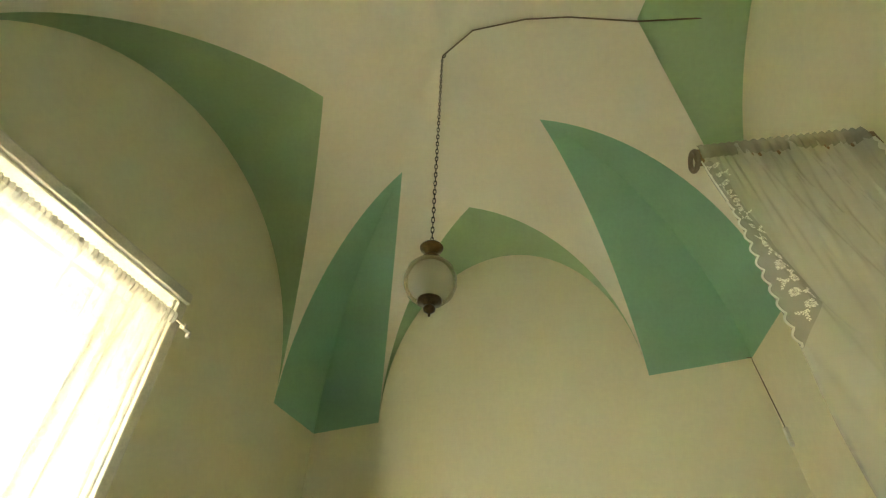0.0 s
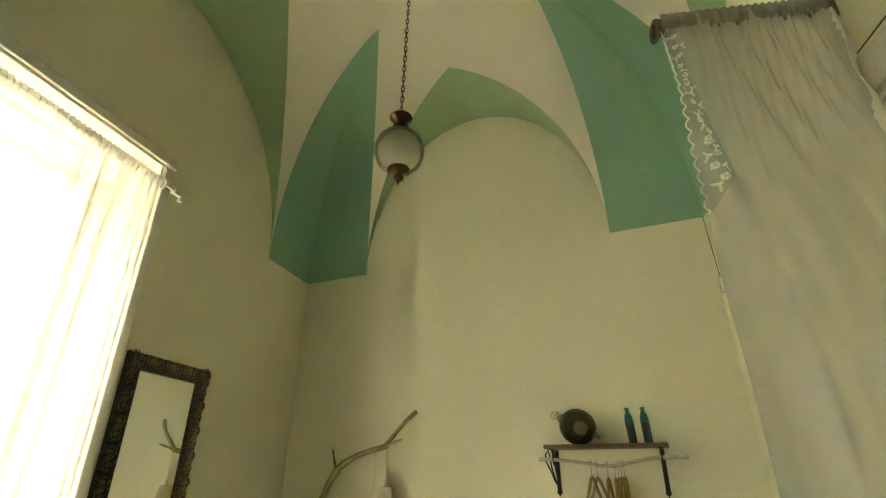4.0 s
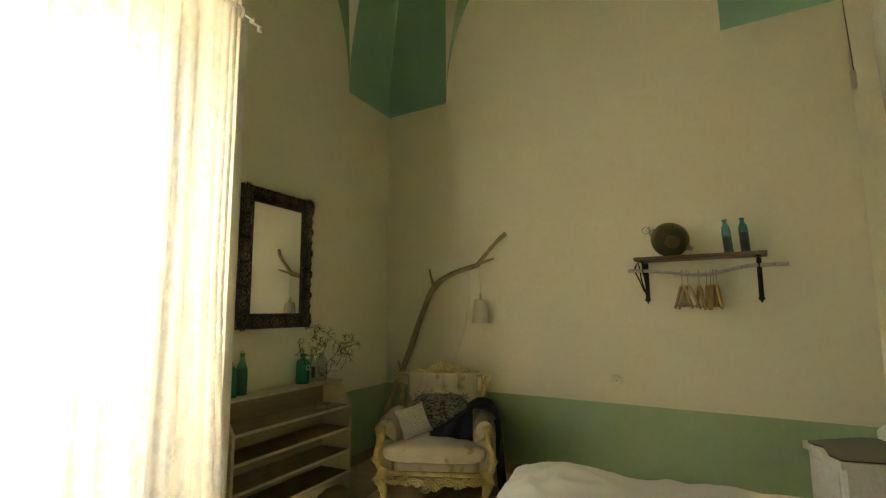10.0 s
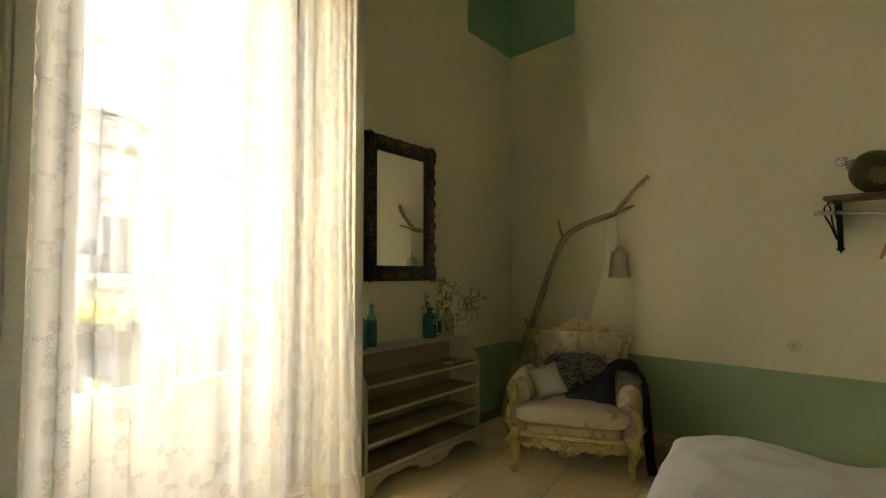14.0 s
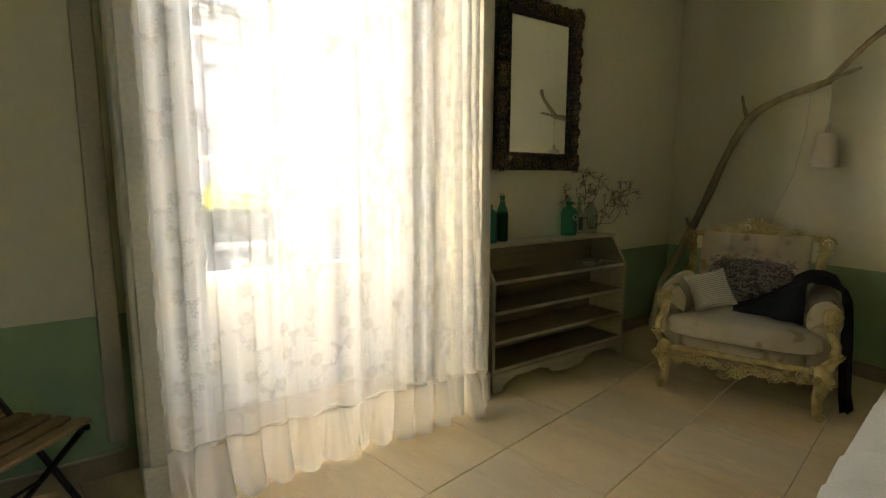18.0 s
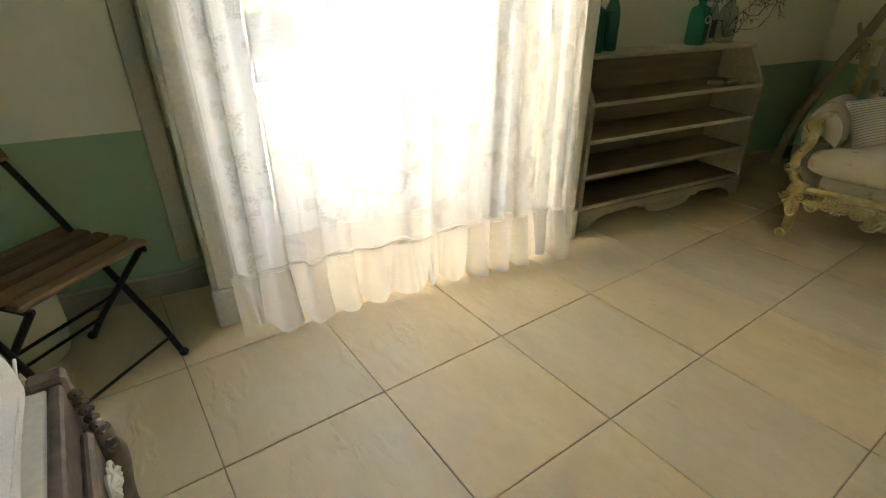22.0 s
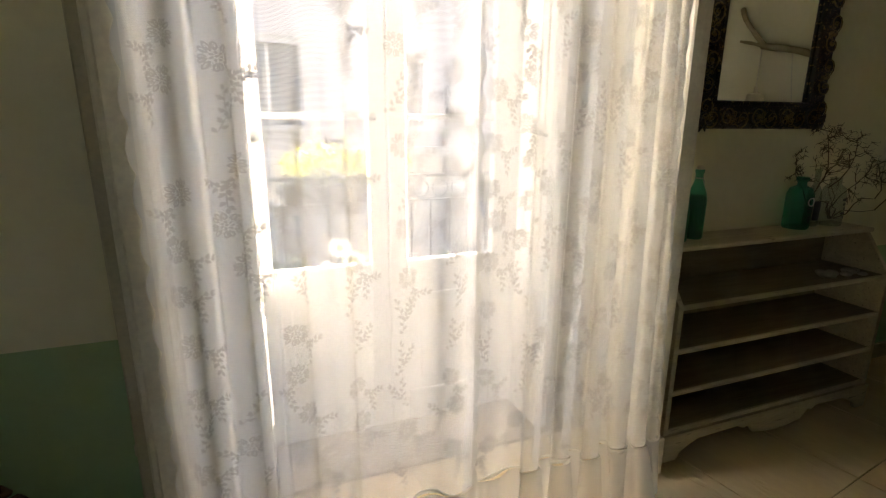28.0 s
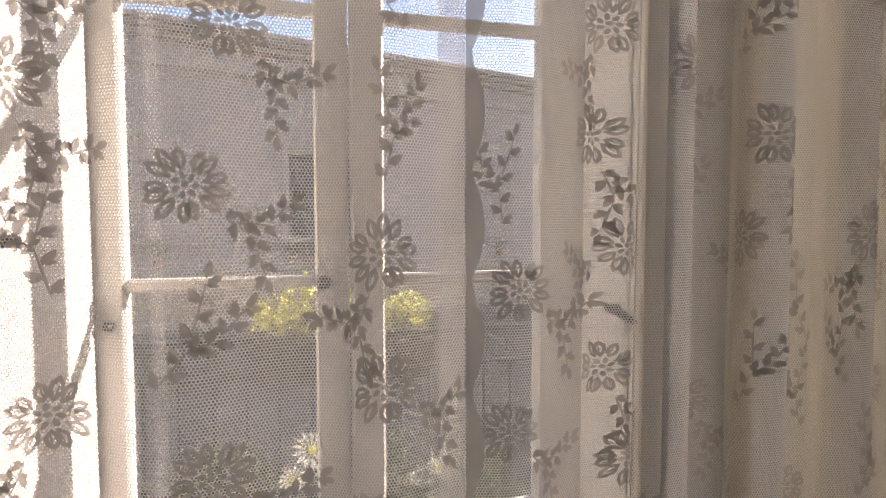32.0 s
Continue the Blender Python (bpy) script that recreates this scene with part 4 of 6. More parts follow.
    for xe, side in edges:
        trim = Shape()
        def at_edge(u, v):
            z = hem + v * (top - hem)
            wd = 0.004 + 0.014 * abs(math.sin(math.pi * z / 0.102))
            return put(xe + side * (u * wd), z, -0.003)
        trim.sheet(at_edge, 3, 260)
        part("scalloped_edge", trim, edge_lace, cur, "scalloped lace edging")
    return cur


lace_curtain(0.160, 0.945, -0.430, [(0.155, 0.0), (0.175, 0.004), (0.215, -0.022), (0.262, 0.006), (0.318, -0.024), (0.385, 0.012), (0.45, -0.018), (0.52, 0.010), (0.575, -0.016), (0.62, 0.012), (0.71, -0.012), (0.80, 0.010), (0.88, -0.016), (0.95, 0.0)], 0.2, [(0.160, -1), (0.945, 1)], "sheer white lace curtain with rose pattern and ruffled hem", 3)
lace_curtain(0.925, 1.685, -0.415, [(0.92, 0.006), (1.0, -0.008), (1.09, 0.012), (1.165, -0.024), (1.200, 0.022), (1.282, -0.032), (1.312, 0.030), (1.395, -0.042), (1.425, 0.030), (1.500, -0.045), (1.530, 0.030), (1.590, -0.045), (1.618, 0.026), (1.655, -0.034), (1.685, -0.008)], 0.36, [(1.685, 1)], "sheer white lace curtain hanging in deep folds", 5)
rod = thing("curtain_rod", WALL, "thin white curtain rod on small brackets over the door", "curtain rod")
part("rod", Shape().tube([(0.04, ROD_Y, 3.387), (1.77, ROD_Y, 3.387)], 0.008, 10), white_plastic, rod)
for x in (0.06, 1.775):
    part("bracket", Shape().box(x - 0.012, x + 0.012, ROD_Y - 0.012, 0.0 - 0.37, 3.375, 3.399, 0.003).box(x - 0.02, x + 0.05, ROD_Y - 0.018, ROD_Y + 0.01, 3.360, 3.373, 0.003).box(x + 0.035, x + 0.06, ROD_Y - 0.015, ROD_Y + 0.012, 3.330, 3.365, 0.004), white_plastic, rod)

# ---- along the window wall ----
mirror = thing("wall_mirror", WALL @ Matrix.Translation((2.465, 0, 1.852)), "tall mirror in a carved black and gilt wooden frame", "mirror")
MW, MH, BORDER = 0.395, 0.545, 0.115
part("glass", Shape().box(-MW + 0.10, MW - 0.10, -0.024, -0.014, -MH + 0.10, MH - 0.10, 0), mirror_silver, mirror, "clear silvered glass")
back_sh = Shape()
for x0, x1, z0, z1 in ((-MW + 0.008, MW - 0.008, MH - 0.11, MH - 0.008), (-MW + 0.008, MW - 0.008, -MH + 0.008, -MH + 0.11), (-MW + 0.008, -MW + 0.11, -MH + 0.11, MH - 0.11), (MW - 0.11, MW - 0.008, -MH + 0.11, MH - 0.11)):
    back_sh.box(x0, x1, -0.034, -0.002, z0, z1, 0.006)
part("frame_back", back_sh, frame_black, mirror)
inner = Shape()
for a, b in (((-MW + 0.112, MH - 0.112), (MW - 0.112, MH - 0.112)), ((-MW + 0.112, -MH + 0.112), (MW - 0.112, -MH + 0.112)), ((-MW + 0.112, -MH + 0.112), (-MW + 0.112, MH - 0.112)), ((MW - 0.112, -MH + 0.112), (MW - 0.112, MH - 0.112))):
    inner.tube([(a[0], -0.034, a[1]), (b[0], -0.034, b[1])], 0.011, 8)
    n = int(math.hypot(b[0] - a[0], b[1] - a[1]) / 0.016)
    for k in range(n):
        inner.ball((a[0] * 1.02 + (b[0] - a[0]) * 1.02 * k / n, -0.044, a[1] * 1.015 + (b[1] - a[1]) * 1.015 * k / n), 0.0045, 6, 4)
part("beading", inner, frame_black, mirror)


def scroll(sh, m, s, turns=1.35, fat=0.2, n=15):
    """A rolled acanthus scroll, thick at its start and thin at its curl."""
    pts, rad = [], []
    for k in range(n):
        t = k / (n - 1)
        a = turns * 2 * math.pi * t
        r = s * (1 - 0.78 * t)
        pts.append((r * math.cos(a), r * math.sin(a), 0.10 * s * math.sin(math.pi * t)))
        rad.append(s * fat * (1 - 0.45 * t) * (0.4 + 0.6 * min(1, t * 5)))
    sh.tube(pts, rad, 6, m)
    sh.ball((0, 0, 0.08 * s), s * 0.2, 8, 5, m)


def acanthus(sh, m, s):
    for k in range(5):
        a = (k - 2) * 0.5
        sh.tube([(0, 0, 0.02 * s), (0.5 * s * math.sin(a), 0.5 * s * math.cos(a), 0.22 * s), (0.95 * s * math.sin(a * 1.15), 0.95 * s * math.cos(a * 1.15), 0.06 * s)], [0.12 * s, 0.17 * s, 0.04 * s], 6, m)


FACE = Matrix.Rotation(math.pi / 2, 4, "X")
def carve_side(a, b):
    a, b = Vector(a), Vector(b)
    n = max(5, round((b - a).length / 0.088))
    way = math.atan2(b.y - a.y, b.x - a.x)
    for k in range(n):
        p = a.lerp(b, (k + 0.5) / n)
        m = Matrix.Translation((p.x, -0.036, p.y)) @ FACE @ Matrix.Rotation(way + (0 if k % 2 else math.pi), 4, "Z")
        side = Shape()
        scroll(side, m, 0.044, 1.35, 0.24)
        scroll(side, m @ Matrix.Translation((0.046, 0.014, 0)) @ Matrix.Scale(-1, 4, (0, 1, 0)), 0.026, 1.3, 0.28, 12)
        acanthus(side, m @ Matrix.Translation((0.0, -0.012, 0)) @ Matrix.Rotation(2.4, 4, "Z"), 0.036)
        piece = part("leaf_scroll", side, frame_black, mirror, "dark carved leaf scroll")
        gilt = Shape()
        scroll(gilt, m @ Matrix.Translation((0.002, 0.002, 0.0125)), 0.043, 1.3, 0.085)
        scroll(gilt, m @ Matrix.Translation((0.046, 0.014, 0.008)) @ Matrix.Scale(-1, 4, (0, 1, 0)), 0.025, 1.2, 0.10, 10)
        part("gilding", gilt, frame_gold, piece, "worn gold on the raised edge")


E_ = MW - 0.052
F_ = MH - 0.052
carve_side((-E_, F_), (E_, F_))
carve_side((-E_, -F_), (E_, -F_))
carve_side((-E_, -F_), (-E_, F_))
carve_side((E_, -F_), (E_, F_))
for x in (-1, 1):
    for z in (-1, 1):
        c = Shape()
        acanthus(c, Matrix.Translation((x * E_, -0.038, z * F_)) @ FACE @ Matrix.Rotation(-x * (math.pi / 4 if z > 0 else 3 * math.pi / 4), 4, "Z"), 0.062)
        part("corner_leaf", c, frame_black, mirror)

unit = thing("open_shelf_unit", WALL, "low painted wooden shelf unit with sloping ends and shaped feet", "shelf unit")
U0, U1 = 1.84, 3.095
side_outline = [(-0.005, 0.0), (-0.31, 0.0), (-0.31, 0.665), (-0.19, 0.845), (-0.005, 0.845)]
UX = Matrix(((0, 0, 1, 0), (1, 0, 0, 0), (0, 1, 0, 0), (0, 0, 0, 1)))
for x in (U0, U1 - 0.022):
    part("side_panel", Shape().slab(side_outline, x, x + 0.022, UX), unit_paint, unit)
part("top_board", Shape().box(U0 - 0.006, U1 + 0.006, -0.205, -0.004, 0.846, 0.866, 0.004), unit_paint, unit)
part("back_panel", Shape().box(U0 + 0.022, U1 - 0.022, -0.014, -0.004, 0.09, 0.845, 0), unit_inner_shaded, unit)
for z, d in ((0.655, 0.300), (0.475, 0.305), (0.295, 0.305), (0.125, 0.305)):
    board = part("shelf_board", Shape().box(U0 + 0.0225, U1 - 0.0225, -d + 0.008, -0.015, z - 0.009, z + 0.009, 0.002), unit_inner_shaded, unit, "brown wooden shelf board, darkened for the shade inside the unit")
    part("edge_strip", Shape().box(U0 + 0.0225, U1 - 0.0225, -d - 0.003, -d + 0.0075, z - 0.010, z + 0.011, 0.003), unit_paint, board, "pale worn front edge")
L = U1 - U0
valance = [(0, 0.116), (0, 0), (0.07, 0), (0.085, 0.03), (0.13, 0.055), (0.18, 0.075), (0.40, 0.08), (0.44, 0.06), (0.46, 0.07), (0.50, 0.028), (0.60, 0.012), (0.70, 0.012), (0.80, 0.028), (0.84, 0.07), (0.86, 0.06), (0.90, 0.08), (L - 0.18, 0.075), (L - 0.13, 0.055), (L - 0.085, 0.03), (L - 0.07, 0), (L, 0), (L, 0.116)]
part("valance", Shape().slab([(U0 + a, b) for a, b in valance][::-1], 0.306, 0.322, Matrix.Rotation(math.pi / 2, 4, "X")), unit_paint, unit, "shaped front board on bracket feet")


def lathe_thing(name, m, rings, mat, label, category, group="", n=20):
    t = thing(name, m, label, category, group)
    part("body", Shape().lathe(rings, n, None, True), mat, t)
    return t


UTOP = 0.867
tall = [(0.036, 0), (0.04, 0.006), (0.04, 0.16), (0.034, 0.195), (0.017, 0.235), (0.0145, 0.27), (0.018, 0.275), (0.018, 0.287), (0.0, 0.287)]
b1 = lathe_thing("green_bottle", WALL @ Matrix.Translation((2.10, -0.085, UTOP)), tall, teal_glass, "tall teal green swing-top glass bottle on the shelf unit", "bottle", "bottles on the shelf unit")
part("wire_clip", Shape().tube([(0.019, 0, 0.255), (0.03, 0, 0.235), (0.031, 0, 0.2), (0.02, 0, 0.19)], 0.0018, 5).tube([(0.016 * math.cos(k * 0.5), 0.016 * math.sin(k * 0.5), 0.252) for k in range(13)], 0.0018, 5), steel, b1)
part("liquid", Shape().lathe([(0.037, 0.004), (0.037, 0.158), (0.033, 0.182), (0.0, 0.183)], 18), dark_water, b1, "dark green contents")
part("stopper", Shape().lathe([(0.013, 0.287), (0.015, 0.293), (0.011, 0.302), (0.0, 0.303)], 12), ceramic, b1)
lathe_thing("green_bottle", WALL @ Matrix.Translation((1.985, -0.10, UTOP)), [(0.046, 0), (0.05, 0.006), (0.05, 0.15), (0.038, 0.19), (0.016, 0.21), (0.018, 0.235), (0.0, 0.235)], teal_glass, "wide dark teal glass bottle on the shelf unit", "bottle", "bottles on the shelf unit")
b3 = lathe_thing("green_bottle", WALL @ Matrix.Translation((2.725, -0.085, UTOP)), [(0.05, 0), (0.055, 0.008), (0.055, 0.155), (0.045, 0.185), (0.02, 0.198), (0.018, 0.215), (0.026, 0.22), (0.026, 0.236), (0.0, 0.238)], teal_glass, "round-shouldered teal green glass bottle with a pale label", "bottle", "bottles on the shelf unit")


def patch(r, z0, z1, a0, a1, n=8):
    return Shape().sheet(lambda u, v: (r * math.cos(a0 + (a1 - a0) * u), r * math.sin(a0 + (a1 - a0) * u), z0 + (z1 - z0) * v), n, 1)


part("emblem", Shape().tube([(0.0565 * math.cos(-1.55 + 0.34 * math.cos(k * math.pi / 8)), 0.0565 * math.sin(-1.55 + 0.34 * math.cos(k * math.pi / 8)), 0.128 + 0.018 * math.sin(k * math.pi / 8)) for k in range(16)], 0.0028, 5, closed=True), paper, b3, "pale ring emblem")
for z, a0, a1 in ((0.094, -1.86, -1.24), (0.078, -1.80, -1.30), (0.034, -1.70, -1.40)):
    part("lettering", patch(0.0557, z, z + (0.030 if z < 0.05 else 0.007), a0, a1, 6), ink, b3, "dark printed mark")
b4 = lathe_thing("glass_bottle", WALL @ Matrix.Translation((2.845, -0.07, UTOP)), [(0.028, 0), (0.031, 0.005), (0.031, 0.14), (0.024, 0.17), (0.012, 0.2), (0.012, 0.255), (0.015, 0.258), (0.015, 0.268), (0.0, 0.268)], clear_glass, "slim clear glass bottle with a dark label", "bottle", "bottles on the shelf unit")
part("label", patch(0.0314, 0.03, 0.12, -2.4, -0.8), ink, b4)
vase = lathe_thing("bottle_vase", WALL @ Matrix.Translation((2.955, -0.085, UTOP)), [(0.048, 0), (0.052, 0.006), (0.052, 0.15), (0.044, 0.178), (0.025, 0.195), (0.023, 0.222), (0.027, 0.226), (0.0, 0.226)], clear_glass, "clear glass bottle with lettering holding dry twigs", "vase", "bottles on the shelf unit")
for z, a0, a1 in ((0.122, -1.75, -1.05), (0.100, -1.62, -1.22), (0.079, -1.48, -1.10), (0.058, -1.78, -1.02), (0.037, -1.42, -1.22)):
    part("lettering", patch(0.0524, z, z + 0.011, a0, a1, 6), ink, vase, "line of dark lettering")
twigs = thing("dry_twigs", WALL @ Matrix.Translation((2.955, -0.085, UTOP)), "sprays of dry brown twigs standing in the glass bottle", "dried twigs")
trng = random.Random(11)


def twig(sh, p, d, ln, r, depth):
    pts, rad = [p.copy()], [r]
    q = p.copy()
    for k in range(4):
        bend = 0.24 if depth > 1 else 0.55
        d = (d + Vector((trng.gauss(0, bend), trng.gauss(0, bend), trng.gauss(0.0, bend)))).normalized()
        q = q + d * ln / 4
        if q.y > 0.05:
            q.y = 0.05
        pts.append(q.copy())
        rad.append(r * (1 - 0.18 * (k + 1)))
        if depth and k >= 1:
            for _ in range(3):
                twig(sh, q.copy(), (d + Vector((trng.gauss(0, 0.7), trng.gauss(0, 0.55), trng.gauss(0, 0.5)))).normalized(), ln * 0.40, r * 0.68, depth - 1)
    sh.tube(pts, rad, 4)


for ax, ay, ln in ((-0.30, -0.1, 0.20), (-0.18, -0.3, 0.22), (-0.05, -0.15, 0.27), (0.12, 0.0, 0.28), (0.28, -0.2, 0.26), (0.42, -0.1, 0.25), (0.55, -0.25, 0.24)):
    t_sh = Shape()
    twig(t_sh, Vector((ax * 0.03, ay * 0.03, 0.03)), Vector((ax * 0.2, ay * 0.2, 1)).normalized(), 0.22, 0.0034, 0)
    twig(t_sh, Vector(t_sh.v[-1]), Vector((ax * 1.6, ay, 0.62)).normalized(), ln, 0.0032, 2)
    part("twig", t_sh, dry_twig, twigs)
for x, y, s in ((2.76, -0.24, 0.04), (2.83, -0.22, 0.032), (2.88, -0.25, 0.027), (2.93, -0.23, 0.034), (2.99, -0.22, 0.025), (2.80, -0.19, 0.027), (2.96, -0.27, 0.022)):
    st = thing("pebble", WALL @ Matrix.Translation((x, y, 0.664 + s * 0.42)) @ Matrix.Rotation(x * 37, 4, "Z"), "smooth pale pebble lying on the shelf", "pebble", "pebbles on the shelf")
    part("stone", Shape().ball((0, 0, 0), (s, s * 0.75, s * 0.42), 12, 8), pebble, st)

duct = thing("cable_duct", WALL, "flat beige cable duct running up the wall beside the door", "cable duct")
part("cover", Shape().box(-0.028, 0.050, -0.045, 0.0, 0.155, 3.3, 0.006), duct_paint, duct)
part("clip", Shape().box(-0.038, -0.029, -0.02, 0.0, 0.30, 0.34, 0.003), duct_paint, duct)
cable = thing("wall_cable", WALL, "thin grey cable coming out of the duct along the skirting", "cable")
part("wire", Shape().tube([(0.035, -0.02, 0.17), (0.035, -0.024, 0.12), (-0.01, -0.026, 0.106), (-0.08, -0.024, 0.103), (-0.4, -0.022, 0.101), (-0.84, -0.022, 0.101)], 0.007, 8), duct_paint, cable)

# ---- rococo armchair in the corner ----
CHAIR = Matrix.Translation((-1.918, 3.118, 0)) @ Matrix.Rotation(radians(26.7), 4, "Z")
chair = thing("armchair", CHAIR, "ornate cream and gilt carved armchair with pale upholstery", "armchair")


def cushion(x0, x1, y0, y1, z0, z1, puff=0.35, nu=14, nv=10, power=5.0, m=None):
    """A soft rounded block."""
    sh = Shape()
    cx, cy, cz = (x0 + x1) / 2, (y0 + y1) / 2, (z0 + z1) / 2
    hx, hy, hz = (x1 - x0) / 2, (y1 - y0) / 2, (z1 - z0) / 2

    def se(w, p):
        return math.copysign(abs(w) ** p, w)

    rows = []
    for j in range(nv + 1):
        a = -math.pi / 2 + math.pi * j / nv
        for i in range(nu * 2):
            b = 2 * math.pi * i / (nu * 2)
            e1, e2 = 2 / power + puff * 0.3, 2 / power
            rows.append((cx + hx * se(math.cos(a), e1) * se(math.cos(b), e2), cy + hy * se(math.cos(a), e1) * se(math.sin(b), e2), cz + hz * se(math.sin(a), e1)))
    n = nu * 2
    f = [(j * n + i, j * n + (i + 1) % n, (j + 1) * n + (i + 1) % n, (j + 1) * n + i) for j in range(nv) for i in range(n)]
    sh.smooth = True
    return sh.add(rows, f, m)


part("seat_base", cushion(-0.345, 0.345, 0.03, 0.62, 0.22, 0.35, 0.2), upholstery, chair)
part("seat_cushion", cushion(-0.385, 0.385, -0.03, 0.16, 0.330, 0.470, 0.6, 18, 12).add(*(lambda q: (q.v, q.f))(cushion(-0.31, 0.31, 0.0, 0.56, 0.325, 0.475, 0.6, 18, 12))), upholstery, chair, "plump pale seat cushion")
BACK = Matrix.Translation((0, 0.60, 0.47)) @ Matrix.Rotation(radians(-12), 4, "X")


def tufted(u, v):
    x = -0.298 + 0.596 * u
    z = 0.0 + 0.44 * v
    d = 0.045 * (math.sin(math.pi * u) ** 0.5) * (math.sin(math.pi * v) ** 0.5)
    for bx, bz in ((-0.14, 0.30), (0.0, 0.30), (0.14, 0.30), (-0.07, 0.17), (0.07, 0.17), (-0.2, 0.17), (0.2, 0.17)):
        d -= 0.032 * math.exp(-((x - bx) ** 2 + (z - bz) ** 2) / 0.0009)
        if bz > 0.25 and z > bz:
            d -= 0.014 * math.exp(-((x - bx) ** 2) / 0.00012)
    return (x, -0.03 - d, z)


part("back_cushion", Shape().sheet(tufted, 44, 34, BACK), upholstery, chair, "buttoned pale back cushion")
part("back_board", Shape().box(-0.305, 0.305, -0.03, 0.03, -0.05, 0.42, 0.01, BACK), upholstery, chair)
for k, (bx, bz) in enumerate(((-0.14, 0.30), (0.0, 0.30), (0.14, 0.30))):
    part("button", Shape().ball((bx, -0.048, bz), (0.010, 0.006, 0.010), 8, 6, BACK), upholstery, chair)
def rocaille(sh, m, s):
    """A shell of rounded ridges between two small volutes."""
    for side in (-1, 1):
        scroll(sh, m @ Matrix.Translation((side * 0.42 * s, 0.05 * s, 0)) @ Matrix.Scale(side, 4, (1, 0, 0)), 0.36 * s, 1.4, 0.26, 12)
    for k in range(5):
        a = (k - 2) * 0.42
        sh.tube([(0.1 * s * math.sin(a), 0.1 * s, 0.05 * s), (0.42 * s * math.sin(a), 0.1 * s + 0.36 * s * math.cos(a), 0.16 * s), (0.66 * s * math.sin(a), 0.1 * s + 0.62 * s * math.cos(a), 0.08 * s)], [0.07 * s, 0.11 * s, 0.08 * s], 6, m)


for s in (-1, 1):
    post = Shape().tube([(s * 0.355, 0, -0.12), (s * 0.365, -0.005, 0.1), (s * 0.35, 0.0, 0.27), (s * 0.372, -0.01, 0.395)], [0.026, 0.030, 0.022, 0.030], 9, BACK)
    for q in range(5):
        z = 0.03 + 0.075 * q
        scroll(post, BACK @ Matrix.Translation((s * (0.362 - 0.006 * (q == 3)), -0.022, z)) @ FACE @ Matrix.Rotation(1.3 * q, 4, "Z") @ Matrix.Scale(s, 4, (1, 0, 0)), 0.026, 1.3, 0.3, 12)
    scroll(post, BACK @ Matrix.Translation((s * 0.378, -0.03, 0.40)) @ FACE @ Matrix.Scale(s, 4, (1, 0, 0)), 0.046, 1.6, 0.26)
    rocaille(post, BACK @ Matrix.Translation((s * 0.372, -0.034, 0.345)) @ FACE @ Matrix.Rotation(s * 0.2, 4, "Z"), 0.055)
    part("back_post", post, gilt_cream, chair, "carved gilt back post")
crest = Shape().tube([(-0.36 + 0.06 * k, 0.0, 0.425 + 0.030 * math.sin(math.pi * k / 12) + 0.006 * math.cos(k * 2.1)) for k in range(13)], 0.017, 8, BACK)
for k in range(13):
    x = -0.30 + 0.05 * k
    sz = 0.021 + 0.012 * math.exp(-(x / 0.12) ** 2)
    m = BACK @ Matrix.Translation((x, -0.014, 0.440 + 0.040 * math.exp(-(x / 0.15) ** 2))) @ FACE @ Matrix.Rotation(0.8 * k, 4, "Z") @ Matrix.Scale(1 if x > 0 else -1, 4, (1, 0, 0))
    scroll(crest, m, sz, 1.4, 0.26, 12)
rocaille(crest, BACK @ Matrix.Translation((0, -0.018, 0.472)) @ FACE, 0.11)
for side in (-1, 1):
    rocaille(crest, BACK @ Matrix.Translation((side * 0.10, -0.014, 0.462)) @ FACE @ Matrix.Rotation(-side * 0.8, 4, "Z"), 0.07)
    rocaille(crest, BACK @ Matrix.Translation((side * 0.22, -0.014, 0.446)) @ FACE @ Matrix.Rotation(-side * 0.5, 4, "Z"), 0.055)
part("crest", crest, gilt_cream, chair, "carved flower crest")
